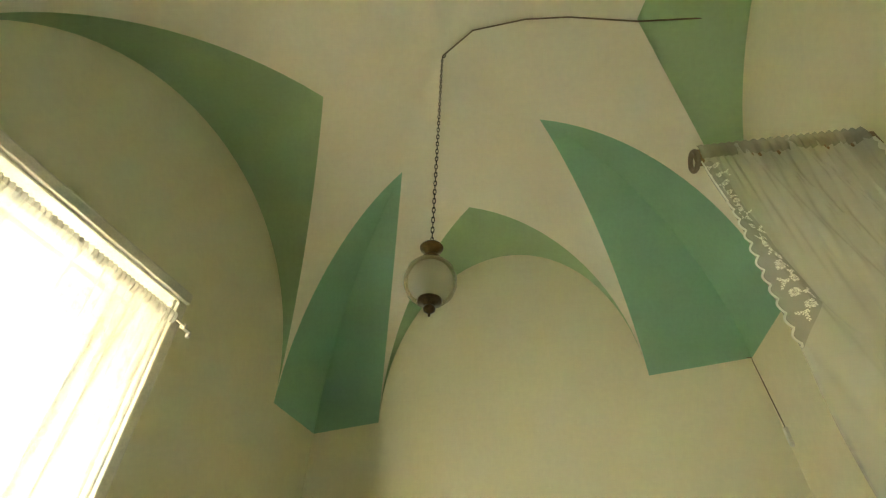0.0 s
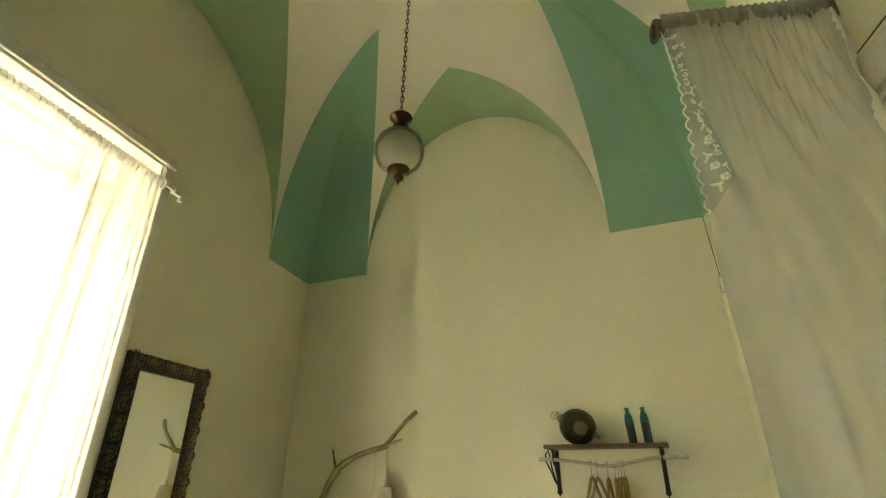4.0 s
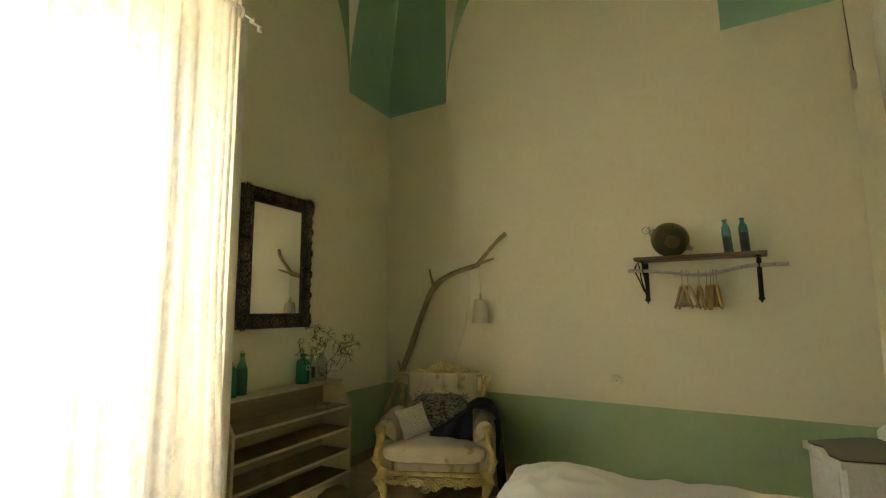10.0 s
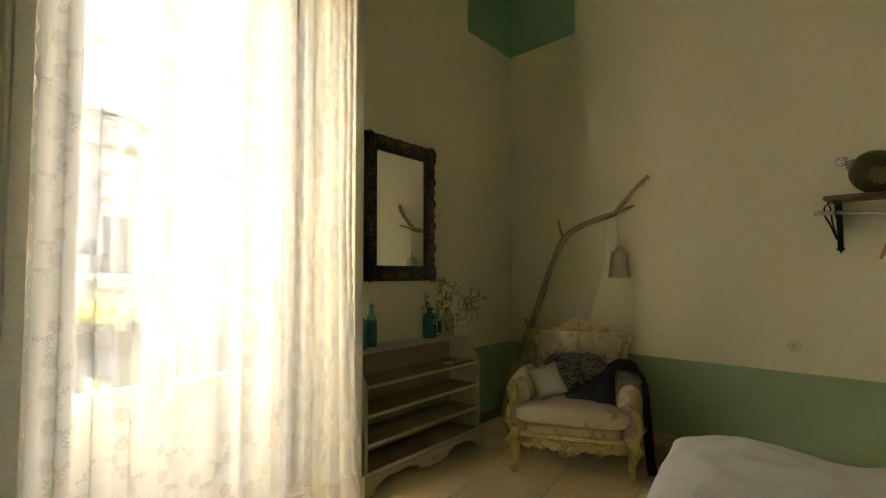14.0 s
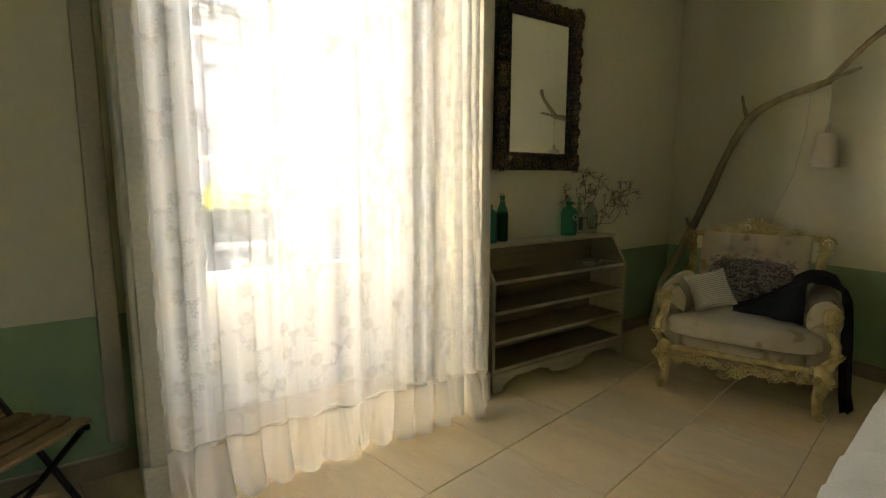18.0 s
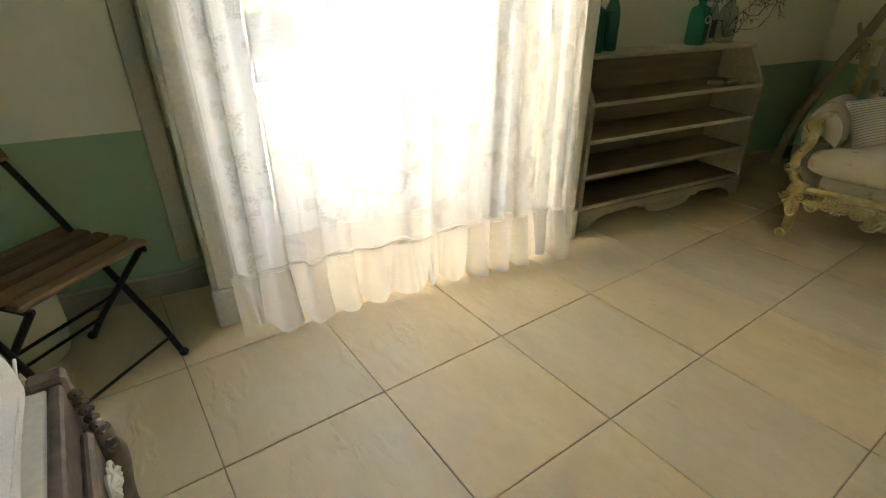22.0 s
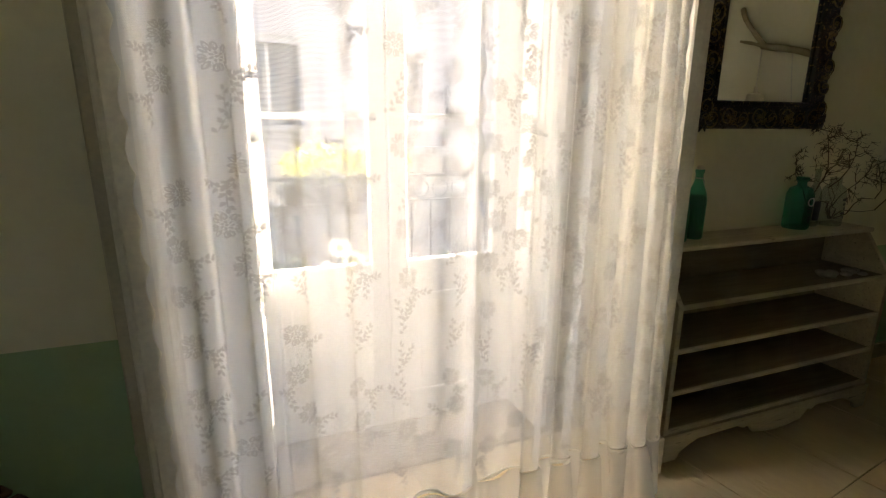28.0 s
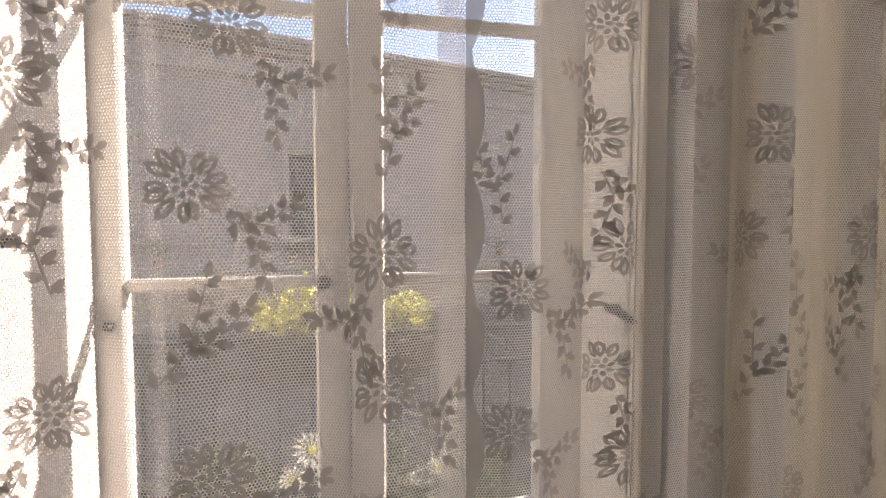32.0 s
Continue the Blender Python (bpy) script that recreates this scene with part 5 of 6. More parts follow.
for s in (-1, 1):
    roll = Shape()
    def arm(u, v, s=s):
        a = -0.5 + u * (math.pi + 1.0)
        r = 0.112 * (1 - 0.30 * v ** 3) * (0.88 + 0.12 * min(1.0, v * 6))
        y = 0.075 + 0.53 * v
        return (s * (0.372 + r * 0.80 * math.cos(a)), y, 0.520 + 0.03 * v + r * 1.08 * math.sin(a))
    roll.sheet(arm, 18, 12)
    ring_n = 19
    roll.add([(s * 0.372, 0.055, 0.520)] + [(lambda p: (p[0], p[1] - 0.008, p[2]))(arm(i / 18, 0)) for i in range(ring_n)], [(0, i + 1, i + 2) for i in range(ring_n - 1)])
    part("arm_pad", roll, upholstery, chair, "padded rolled arm")
    part("arm_panel", Shape().box(min(s * 0.31, s * 0.44), max(s * 0.31, s * 0.44), 0.075, 0.58, 0.24, 0.50, 0.02), upholstery, chair)
    stump = Shape().tube([(s * 0.385, 0.015, 0.27), (s * 0.425, 0.000, 0.34), (s * 0.43, 0.005, 0.41), (s * 0.40, 0.02, 0.475), (s * 0.395, 0.03, 0.55), (s * 0.40, 0.035, 0.60)], [0.030, 0.024, 0.022, 0.022, 0.030, 0.022], 9)
    scroll(stump, Matrix.Translation((s * 0.402, 0.015, 0.562)) @ FACE @ Matrix.Scale(-s, 4, (1, 0, 0)), 0.048, 1.7, 0.24)
    scroll(stump, Matrix.Translation((s * 0.398, 0.008, 0.50)) @ FACE @ Matrix.Scale(s, 4, (1, 0, 0)), 0.030, 1.4, 0.3)
    rocaille(stump, Matrix.Translation((s * 0.405, 0.004, 0.585)) @ FACE, 0.045)
    rocaille(stump, Matrix.Translation((s * 0.425, -0.018, 0.37)) @ FACE @ Matrix.Rotation(math.pi + s * 0.2, 4, "Z"), 0.055)
    part("arm_support", stump, gilt_cream, chair, "carved scroll arm support")
    leg = Shape().tube([(s * 0.375, 0.02, 0.29), (s * 0.395, -0.012, 0.22), (s * 0.372, 0.0, 0.12), (s * 0.375, -0.02, 0.05), (s * 0.388, -0.03, 0.022)], [0.044, 0.042, 0.025, 0.023, 0.026], 10)
    scroll(leg, Matrix.Translation((s * 0.388, -0.045, 0.034)) @ FACE @ Matrix.Scale(s, 4, (1, 0, 0)), 0.028, 1.5, 0.3)
    rocaille(leg, Matrix.Translation((s * 0.388, -0.047, 0.24)) @ FACE @ Matrix.Rotation(math.pi, 4, "Z"), 0.075)
    scroll(leg, Matrix.Translation((s * 0.378, -0.03, 0.145)) @ FACE @ Matrix.Scale(s, 4, (1, 0, 0)), 0.026, 1.4, 0.28)
    part("leg", leg, gilt_cream, chair, "carved cabriole front leg")
    part("leg", Shape().tube([(s * 0.33, 0.60, 0.3), (s * 0.335, 0.63, 0.15), (s * 0.34, 0.67, 0.0)], [0.03, 0.022, 0.02], 8), gilt_cream, chair)
apron = Shape().tube([(-0.34 + 0.034 * k, -0.008, 0.205 - 0.03 * math.cos(2 * math.pi * k / 10) * math.sin(math.pi * k / 20)) for k in range(21)], 0.014, 8)
apron.tube([(-0.35 + 0.07 * k, 0.0, 0.262) for k in range(11)], 0.017, 8)
for k in range(11):
    x = -0.30 + 0.06 * k
    m = Matrix.Translation((x, -0.016, 0.215 - 0.024 * math.cos(k * math.pi / 2) - 0.025 * math.exp(-(x / 0.1) ** 2))) @ FACE @ Matrix.Rotation(0.9 * k, 4, "Z") @ Matrix.Scale(1 if x < 0 else -1, 4, (1, 0, 0))
    scroll(apron, m, 0.036 + 0.012 * math.exp(-(x / 0.08) ** 2), 1.6, 0.22, 13)
for x, a, w in ((-0.29, 2.5, 0.055), (-0.20, 2.7, 0.065), (-0.11, 2.9, 0.06), (0.0, 3.14, 0.10), (0.11, -2.9, 0.06), (0.20, -2.7, 0.065), (0.29, -2.5, 0.055)):
    rocaille(apron, Matrix.Translation((x, -0.020, 0.225)) @ FACE @ Matrix.Rotation(a, 4, "Z"), w)
part("apron", apron, gilt_cream, chair, "pierced carved front rail")

wool = thing("wool_cushion", CHAIR @ Matrix.Translation((0.0, 0.455, 0.615)) @ Matrix.Rotation(radians(-16), 4, "X"), "dark grey curly wool cushion leaning on the chair back", "cushion")
part("cover", cushion(-0.235, 0.235, -0.05, 0.05, -0.15, 0.15, 0.5), fur, wool)
curls = Shape()
crng = random.Random(5)
for _ in range(420):
    x, z = crng.uniform(-0.225, 0.225), crng.uniform(-0.15, 0.15)
    d = 0.05 * (1 - (x / 0.255) ** 4) ** 0.5 * (1 - (z / 0.18) ** 4) ** 0.5
    a = crng.uniform(0, 6.28)
    s = crng.uniform(0.011, 0.020)
    curls.tube([(x + s * math.cos(a + q), -d - 0.004 - 0.006 * math.sin(q), z + s * 0.7 * math.sin(a + q)) for q in (0, 0.9, 1.8, 2.7)], [0.003, 0.005, 0.005, 0.003], 4)
tagged(part("curl_layer", curls, curl_wool, wool, "matted grey wool curls"), "matted grey wool curls", "", "", "stuff")
small = thing("striped_cushion", CHAIR @ Matrix.Translation((-0.19, 0.245, 0.585)) @ Matrix.Rotation(radians(-24), 4, "X") @ Matrix.Rotation(radians(-25), 4, "Y") @ Matrix.Rotation(radians(18), 4, "Z"), "small pale striped cushion leaning on the chair arm", "cushion")


def pillow(hx, hz, puff, m=None, n=16):
    """A square pillow with pointed corners."""
    sh = Shape()
    for side in (-1, 1):
        def pt(u, v, side=side):
            a, b = 2 * u - 1, 2 * v - 1
            d = puff * ((1 - a * a) * (1 - b * b)) ** 0.42
            return (hx * a * (1 - 0.09 * (1 - b * b)) , side * d, hz * b * (1 - 0.09 * (1 - a * a)))
        sh.sheet(pt, n, n, m)
    return sh


part("cover", pillow(0.122, 0.122, 0.05), cushion_stripe, small)
stripes = Shape()
for k in range(17):
    z = -0.108 + 0.0135 * k
    b = z / 0.122
    stripes.tube([(0.122 * a * (1 - 0.09 * (1 - b * b)), -0.0505 * max(0.0, (1 - a * a) * (1 - b * b)) ** 0.42 - 0.0006, 0.122 * b * (1 - 0.09 * (1 - a * a))) for a in [-0.96 + 0.16 * q for q in range(13)]], 0.0022, 4)
part("stripe", stripes, stripe_dark, small, "woven grey stripes")
part("tassel", Shape().tube([(-0.13, -0.002, -0.13), (-0.122, -0.02, -0.15)], 0.006, 6), gilt_cream, small)
throw = thing("black_throw", CHAIR, "black wool throw draped over the chair arm to the floor", "throw")


def over_arm(u, v):
    """From the seat up over the arm's roll and down outside, wrinkled."""
    path = [(-0.06, 0.482), (0.06, 0.53), (0.15, 0.60), (0.23, 0.66), (0.30, 0.70), (0.37, 0.705), (0.43, 0.68), (0.47, 0.60), (0.48, 0.45), (0.49, 0.28), (0.505, 0.12), (0.515, 0.03)]
    s = u * (len(path) - 1)
    k = min(int(s), len(path) - 2)
    x = path[k][0] + (path[k + 1][0] - path[k][0]) * (s - k)
    z = path[k][1] + (path[k + 1][1] - path[k][1]) * (s - k)
    spread = 0.06 + 0.19 * min(1.0, u * 2.4)
    y = 0.30 + 0.03 * min(1.0, 2 * u) + (v - 0.5) * 2 * spread + 0.012 * math.sin(9 * u + 4 * v)
    wr = 0.010 * math.sin(14 * v + 5 * u) + 0.006 * math.sin(31 * v - 9 * u)
    if x > 0.44:
        return (x + 0.012 + wr, y, z + 0.02 * math.sin(5 * v))
    return (x, y, z + 0.012 + wr)


def seat_fall(u, v):
    """The front of the throw, fallen from its edge down to the seat and against the arm."""
    x, y, z = over_arm(0.34 * u, 0.0)
    return (x + 0.006 * math.sin(19 * u) * v, y - 0.025 * v + 0.012 * math.sin(13 * u + 3 * v), z * (1 - v) + 0.480 * v)


def side_fall(u, v):
    x, y, z = over_arm(0.60 + 0.40 * u, 0.0)
    return (x - 0.035 * v, y + 0.03 * v, z + 0.01 * math.sin(4 * v))


part("cloth", Shape().sheet(over_arm, 46, 26), black_cloth, throw)
part("front_fold", Shape().sheet(seat_fall, 24, 8), black_cloth, throw, "black wool falling onto the seat")
part("side_fold", Shape().sheet(side_fall, 24, 5), black_cloth, throw, "black wool hanging beside the arm")

# ---- driftwood lamp ----
lamp = thing("branch_lamp", Matrix.Translation((-3.12, 3.93, 0)), "arched driftwood branch lamp leaning in the corner", "lamp")
B0 = Vector((-3.12, 3.93, 0))


def bough(pts, radii, n=10, seed=1):
    """A gnarled limb through a few points."""
    r = random.Random(seed)
    pts = [Vector(p) - B0 for p in pts]
    fine, rad = [], []
    for i in range(len(pts) - 1):
        p0, p1, p2, p3 = pts[max(i - 1, 0)], pts[i], pts[i + 1], pts[min(i + 2, len(pts) - 1)]
        for k in range(5):
            t = k / 5
            fine.append(0.5 * ((2 * p1) + (p2 - p0) * t + (2 * p0 - 5 * p1 + 4 * p2 - p3) * t * t + (3 * p1 - p0 - 3 * p2 + p3) * t ** 3))
            rad.append((radii[i] + (radii[i + 1] - radii[i]) * t) * r.uniform(0.88, 1.12))
    fine.append(pts[-1])
    rad.append(radii[-1])
    return Shape().tube(fine, rad, n)


part("trunk", bough([(-3.15, 3.95, 0.0), (-3.10, 4.0, 0.40), (-2.905, 4.06, 0.89), (-2.80, 4.08, 1.16), (-2.69, 4.08, 1.43), (-2.54, 4.07, 1.68), (-2.34, 4.07, 1.80), (-2.04, 4.07, 1.875)], [0.034, 0.033, 0.030, 0.027, 0.027, 0.029, 0.024, 0.021], 10, 2), branch_wood, lamp)
part("limb", bough([(-2.06, 4.07, 1.87), (-1.95, 4.08, 1.99), (-1.87, 4.10, 2.08), (-1.80, 4.16, 2.165)], [0.020, 0.018, 0.016, 0.019], 9, 3), branch_wood, lamp)
part("limb", bough([(-2.07, 4.07, 1.868), (-1.97, 4.06, 1.90), (-1.88, 4.06, 1.925)], [0.016, 0.012, 0.009], 8, 4), branch_wood, lamp)
part("limb", bough([(-2.545, 4.07, 1.68), (-2.575, 4.07, 1.76), (-2.60, 4.07, 1.86)], [0.014, 0.011, 0.008], 8, 5), branch_wood, lamp)
part("limb", bough([(-2.90, 4.05, 0.83), (-2.93, 4.03, 0.90), (-2.95, 4.03, 0.95)], [0.018, 0.013, 0.009], 8, 6), branch_wood, lamp)
SH = Vector((-2.035, 4.08, 0)) - B0
part("cord", Shape().tube([(SH.x, SH.y, 1.895), (SH.x, SH.y, 1.60)], 0.0028, 6).tube([(SH.x - 0.16, SH.y + 0.09, 1.85), (SH.x - 0.18, SH.y + 0.11, 1.6), (SH.x - 0.23, SH.y + 0.115, 1.3), (SH.x - 0.34, SH.y + 0.115, 1.0), (SH.x - 0.40, SH.y + 0.11, 0.7)], 0.0025, 5), white_plastic, lamp, "thin pale lamp cord")
part("shade", Shape().lathe([(0.011, 1.60), (0.015, 1.555), (0.05, 1.548), (0.055, 1.53), (0.080, 1.34), (0.080, 1.335), (0.074, 1.335), (0.049, 1.525), (0.0, 1.53)][::-1], 24, Matrix.Translation((SH.x, SH.y, 0)), False), ceramic, lamp, "pale bell-shaped ceramic shade")
part("bulb", Shape().ball((SH.x, SH.y, 1.375), (0.026, 0.026, 0.035), 12, 8), frosted, lamp)

# ---- wall shelf ----
shelf = thing("wall_shelf", Matrix.Translation((-0.195, 4.21, 1.835)), "rough brown wooden wall shelf on black iron brackets", "shelf")
part("board", Shape().box(-0.44, 0.44, -0.215, -0.002, -0.012, 0.016, 0.005), board_wood, shelf)
for x in (-0.385, 0.385):
    br = part("bracket", Shape().box(x - 0.016, x + 0.016, -0.008, -0.001, -0.30, -0.013, 0.002).box(x - 0.016, x + 0.016, -0.19, -0.001, -0.021, -0.013, 0.002).tube([(x, -0.17, -0.02), (x, -0.122, -0.09), (x, -0.065, -0.185), (x, -0.008, -0.27)], 0.007, 6), iron, shelf, "black iron bracket")
    part("finial", Shape().slab([(x - 0.018, -0.30), (x, -0.285), (x + 0.018, -0.30), (x + 0.022, -0.315), (x + 0.008, -0.325), (x, -0.345), (x - 0.008, -0.325), (x - 0.022, -0.315)], 0.001, 0.008, Matrix.Rotation(math.pi / 2, 4, "X")), iron, br)
    part("loop", Shape().tube([(x, -0.13 + 0.034 * math.cos(a * math.pi / 8), -0.075 + 0.05 * math.sin(a * math.pi / 8)) for a in range(16)], 0.0045, 6, closed=True), iron, br)
stick = thing("hanging_pole", Matrix.Translation((-0.195, 4.21, 1.835)), "crooked pale birch branch used as a clothes pole", "pole")
part("branch", Shape().tube([(-0.50, -0.13, -0.082), (-0.38, -0.13, -0.085), (-0.2, -0.13, -0.105), (-0.05, -0.13, -0.130), (0.06, -0.13, -0.132), (0.18, -0.13, -0.108), (0.32, -0.13, -0.080), (0.42, -0.13, -0.080), (0.56, -0.13, -0.078)], [0.015, 0.014, 0.012, 0.012, 0.015, 0.013, 0.015, 0.014, 0.015], 9), birch, stick)

strap = thing("leather_strap", Matrix.Translation((-0.195, 4.21, 1.835)), "thin black strap looped over the pole beside the bracket", "strap")
part("loop", Shape().tube([(-0.425, -0.13, -0.02), (-0.445, -0.135, -0.05), (-0.445, -0.13, -0.10), (-0.42, -0.11, -0.16), (-0.40, -0.06, -0.24), (-0.39, -0.02, -0.27), (-0.402, -0.05, -0.22), (-0.412, -0.10, -0.14), (-0.415, -0.118, -0.06)], 0.0055, 6, closed=True), black_cloth, strap)


def hanger():
    t = thing("coat_hanger", Matrix(), "light wooden coat hanger with a steel hook", "coat hanger", "hangers on the pole")
    part("hook", Shape().tube([(0, 0, -0.065), (0, 0, -0.02), (0.0, 0.012, -0.003), (0, 0.012, 0.009), (0, 0.0, 0.016), (0, -0.012, 0.008), (0, -0.013, -0.004)], 0.0016, 6), steel, t, "bent steel hook")
    for s in (-1, 1):
        part("arm", Shape().tube([(0, 0, -0.068), (0, s * 0.018, -0.076), (0, s * 0.060, -0.128), (0, s * 0.108, -0.186)], [0.008, 0.0085, 0.0075, 0.0065], 8), pale_wood, t)
    part("bar", Shape().tube([(0, -0.098, -0.172), (0, 0.098, -0.172)], 0.0036, 8), pale_wood, t)
    return t


first = hanger()
poses = [(-0.115, 30, -0.112), (-0.075, 34, -0.118), (0.0, 16, -0.121), (0.05, 8, -0.123), (0.075, 3, -0.122), (0.095, -8, -0.120), (0.115, 12, -0.116)]
hang = []
for x, turn, z in poses:
    hang.append(Matrix.Translation((-0.195 + x, 4.08, 1.835 + z)) @ Matrix.Rotation(radians(turn), 4, "Z") @ Matrix.Scale(1.42, 4))
first.matrix_world = hang[0]
for m in hang[1:]:
    copy_thing(first, m @ Matrix.Scale(1 / 1.42, 4))

orb = thing("glass_float", Matrix.Translation((-0.378, 4.09, 1.981)) @ Matrix.Rotation(radians(-62), 4, "Y") @ Matrix.Scale(1.08, 4), "large dark olive ribbed glass bauble lying on the shelf", "glass ball")


def ribbed(u, v):
    a, b = 2 * math.pi * u, -math.pi / 2 + math.pi * v
    r = 0.116 + 0.0042 * abs(math.sin(9 * (a + 1.5 * b))) * math.cos(b) + 0.0042 * abs(math.sin(9 * (a - 1.5 * b))) * math.cos(b)
    return (r * math.cos(b) * math.cos(a), r * math.cos(b) * math.sin(a), r * 1.08 * math.sin(b))


part("ball", Shape().sheet(ribbed, 144, 56), olive_glass, orb, "dark olive quilted glass")
part("cap", Shape().lathe([(0.032, 0.112), (0.034, 0.13), (0.028, 0.14), (0.02, 0.142), (0.012, 0.155), (0.0, 0.156)], 16), steel, orb)
part("ring", Shape().tube([(0.026 * math.cos(a * math.pi / 8), 0.01 * math.sin(a * math.pi / 4), 0.178 + 0.026 * math.sin(a * math.pi / 8)) for a in range(16)], 0.0028, 6, closed=True).tube([(0.012 + 0.02 * math.cos(a * math.pi / 6), 0.02 * math.sin(a * math.pi / 6), 0.165 + 0.012 * math.sin(a)) for a in range(12)], 0.0025, 6, closed=True), steel, orb, "wire hanging ring")
part("tip", Shape().lathe([(0.012, -0.165), (0.016, -0.15), (0.012, -0.142), (0.024, -0.13), (0.028, -0.118), (0.0, -0.112)], 14), steel, orb)
for x, tilt, lab in ((0.012, -4, "slim blue-green glass bottle on the wall shelf"), (0.118, -3, "slim blue-green glass bottle with a dark label")):
    bb = thing("blue_bottle", Matrix.Translation((x, 4.09, 1.852)) @ Matrix.Rotation(radians(tilt), 4, "Y"), lab, "bottle", "bottles on the wall shelf")
    part("body", Shape().lathe([(0.026, 0), (0.03, 0.006), (0.031, 0.15), (0.028, 0.19), (0.015, 0.218), (0.013, 0.238), (0.018, 0.242), (0.018, 0.25), (0.0, 0.25)], 18), blue_glass, bb)
    part("label", patch(0.0316, 0.02, 0.145 if x > 0.05 else 0.12, -2.5, -1.0), ink, bb)
plate = thing("wall_plate", Matrix.Translation((-0.853, 4.21, 0.878)), "round cream blanking plate on the wall", "wall plate")
part("disc", Shape().lathe([(0.043, 0.0), (0.044, 0.004), (0.038, 0.009), (0.0, 0.010)], 24, Matrix.Rotation(math.pi / 2, 4, "X")), plaster, plate)
part("screw", Shape().ball((0, -0.011, 0), (0.006, 0.002, 0.006), 8, 5), steel, plate)

# ---- night table, bed and its veil ----
table = thing("night_table", EAST, "white painted night table with a dark marble top", "night table")
front_line = [(-0.57, -0.255), (-0.585, -0.30), (-0.575, -0.36), (-0.55, -0.42), (-0.565, -0.50), (-0.59, -0.60), (-0.575, -0.70), (-0.56, -0.735)]
body_line = [(x + 0.03, min(-0.27, max(-0.72, y))) for x, y in front_line] + [(-0.06, -0.72), (-0.06, -0.10), (-0.20, -0.10)]
part("body", Shape().slab(body_line[::-1], 0.06, 0.612), door_paint, table)
part("rim", Shape().slab((front_line + [(-0.05, -0.735), (-0.05, -0.085), (-0.20, -0.085)])[::-1], 0.612, 0.645), door_paint, table)
part("marble", Shape().slab(([(x + 0.028, min(-0.275, max(-0.71, y))) for x, y in front_line] + [(-0.12, -0.71), (-0.12, -0.11), (-0.21, -0.11)])[::-1], 0.645, 0.654), dark_stone, table, "dark brown marble slab")
part("upstand", Shape().slab([(-0.72, 0.60), (-0.72, 0.70), (-0.66, 0.74), (-0.58, 0.78), (-0.52, 0.83), (-0.31, 0.83), (-0.25, 0.78), (-0.17, 0.74), (-0.10, 0.70), (-0.10, 0.60)], -0.118, -0.09, UX), door_paint, table, "shaped white backboard")
for x, y in ((-0.50, -0.30), (-0.50, -0.68), (-0.1, -0.14), (-0.1, -0.68)):
    part("foot", Shape().lathe([(0.018, 0), (0.026, 0.03), (0.02, 0.06)], 10, Matrix.Translation((x, y, 0))), door_paint, table)
part("drawer", Shape().slab([(-0.562, -0.33), (-0.528, -0.42), (-0.542, -0.50), (-0.566, -0.60), (-0.555, -0.68), (-0.52, -0.68), (-0.52, -0.33)], 0.42, 0.58), door_paint, table)

BED = Matrix.Translation((-1.11, 2.84, 0)) @ Matrix.Rotation(radians(12.5), 4, "Z")
bed = thing("bed", BED, "double bed with a low wooden base", "bed")
part("base", Shape().box(0.12, 2.28, -1.68, -0.10, 0.10, 0.28, 0.01), worn_oak, bed)
part("mattress", cushion(0.08, 2.28, -1.72, -0.06, 0.26, 0.50, 0.1, 16, 8, 9.0), linen_white, bed, "white mattress")
for x in (0.2, 2.2):
    for y in (-1.6, -0.2):
        part("leg", Shape().box(x - 0.03, x + 0.03, y - 0.03, y + 0.03, 0, 0.10, 0.004), worn_oak, bed)
duvet = thing("duvet", BED, "rumpled white cotton duvet spread over the bed", "duvet")


def quilt(u, v):
    x, y = -0.035 + 2.2 * u, 0.035 - 1.80 * v
    e = min(x + 0.035, 0.035 - y, y + 1.765)
    hump = 0.055 * math.exp(-((x - 0.28) / 0.26) ** 2 - ((y + 0.28) / 0.30) ** 2)
    broad = noise.noise(Vector((1.6 * x, 1.9 * y, 3.1)))
    crease = 1 - abs(noise.noise(Vector((3.4 * x + 0.8 * broad, 4.6 * y - 1.2 * x, 7.7))))
    fine = noise.noise(Vector((11 * x, 13 * y + 5 * x, 1.3)))
    z = 0.530 + hump + 0.022 * broad + 0.024 * crease ** 4 + 0.005 * fine
    return (x, y, z - 0.07 * math.exp(-e / 0.05))


top_sh = Shape().sheet(quilt, 110, 96)


def skirt(a, b, out):
    """The cloth that hangs down from the edge between two corners."""
    def fn(u, v):
        p = Vector(a).lerp(Vector(b), u)
        q = quilt((p.x + 0.035) / 2.2, (0.035 - p.y) / 1.80)
        w = 0.018 * math.sin(17 * u + 2.0 * v) + 0.012 * math.sin(41 * u) * v
        return (p.x + out[0] * (0.035 * math.sin(math.pi * min(1, v * 1.3) * 0.5) + w * v), p.y + out[1] * (0.035 * math.sin(math.pi * min(1, v * 1.3) * 0.5) + w * v), q[2] * (1 - v) + 0.20 * v + 0.015 * v * math.sin(9 * u))
    return Shape().sheet(fn, 70, 12)


part("cover", top_sh, linen_white, duvet)
for a, b, out in (((-0.035, 0.035, 0), (-0.035, -1.765, 0), (-1, 0)), ((-0.035, 0.035, 0), (2.165, 0.035, 0), (0, 1)), ((-0.035, -1.765, 0), (2.165, -1.765, 0), (0, -1))):
    part("side_fall", skirt(a, b, out), linen_white, duvet, "white cloth hanging over the side")
part("headboard", Shape().box(2.285, 2.33, -1.74, -0.04, 0.1, 0.95, 0.012), worn_oak, bed)

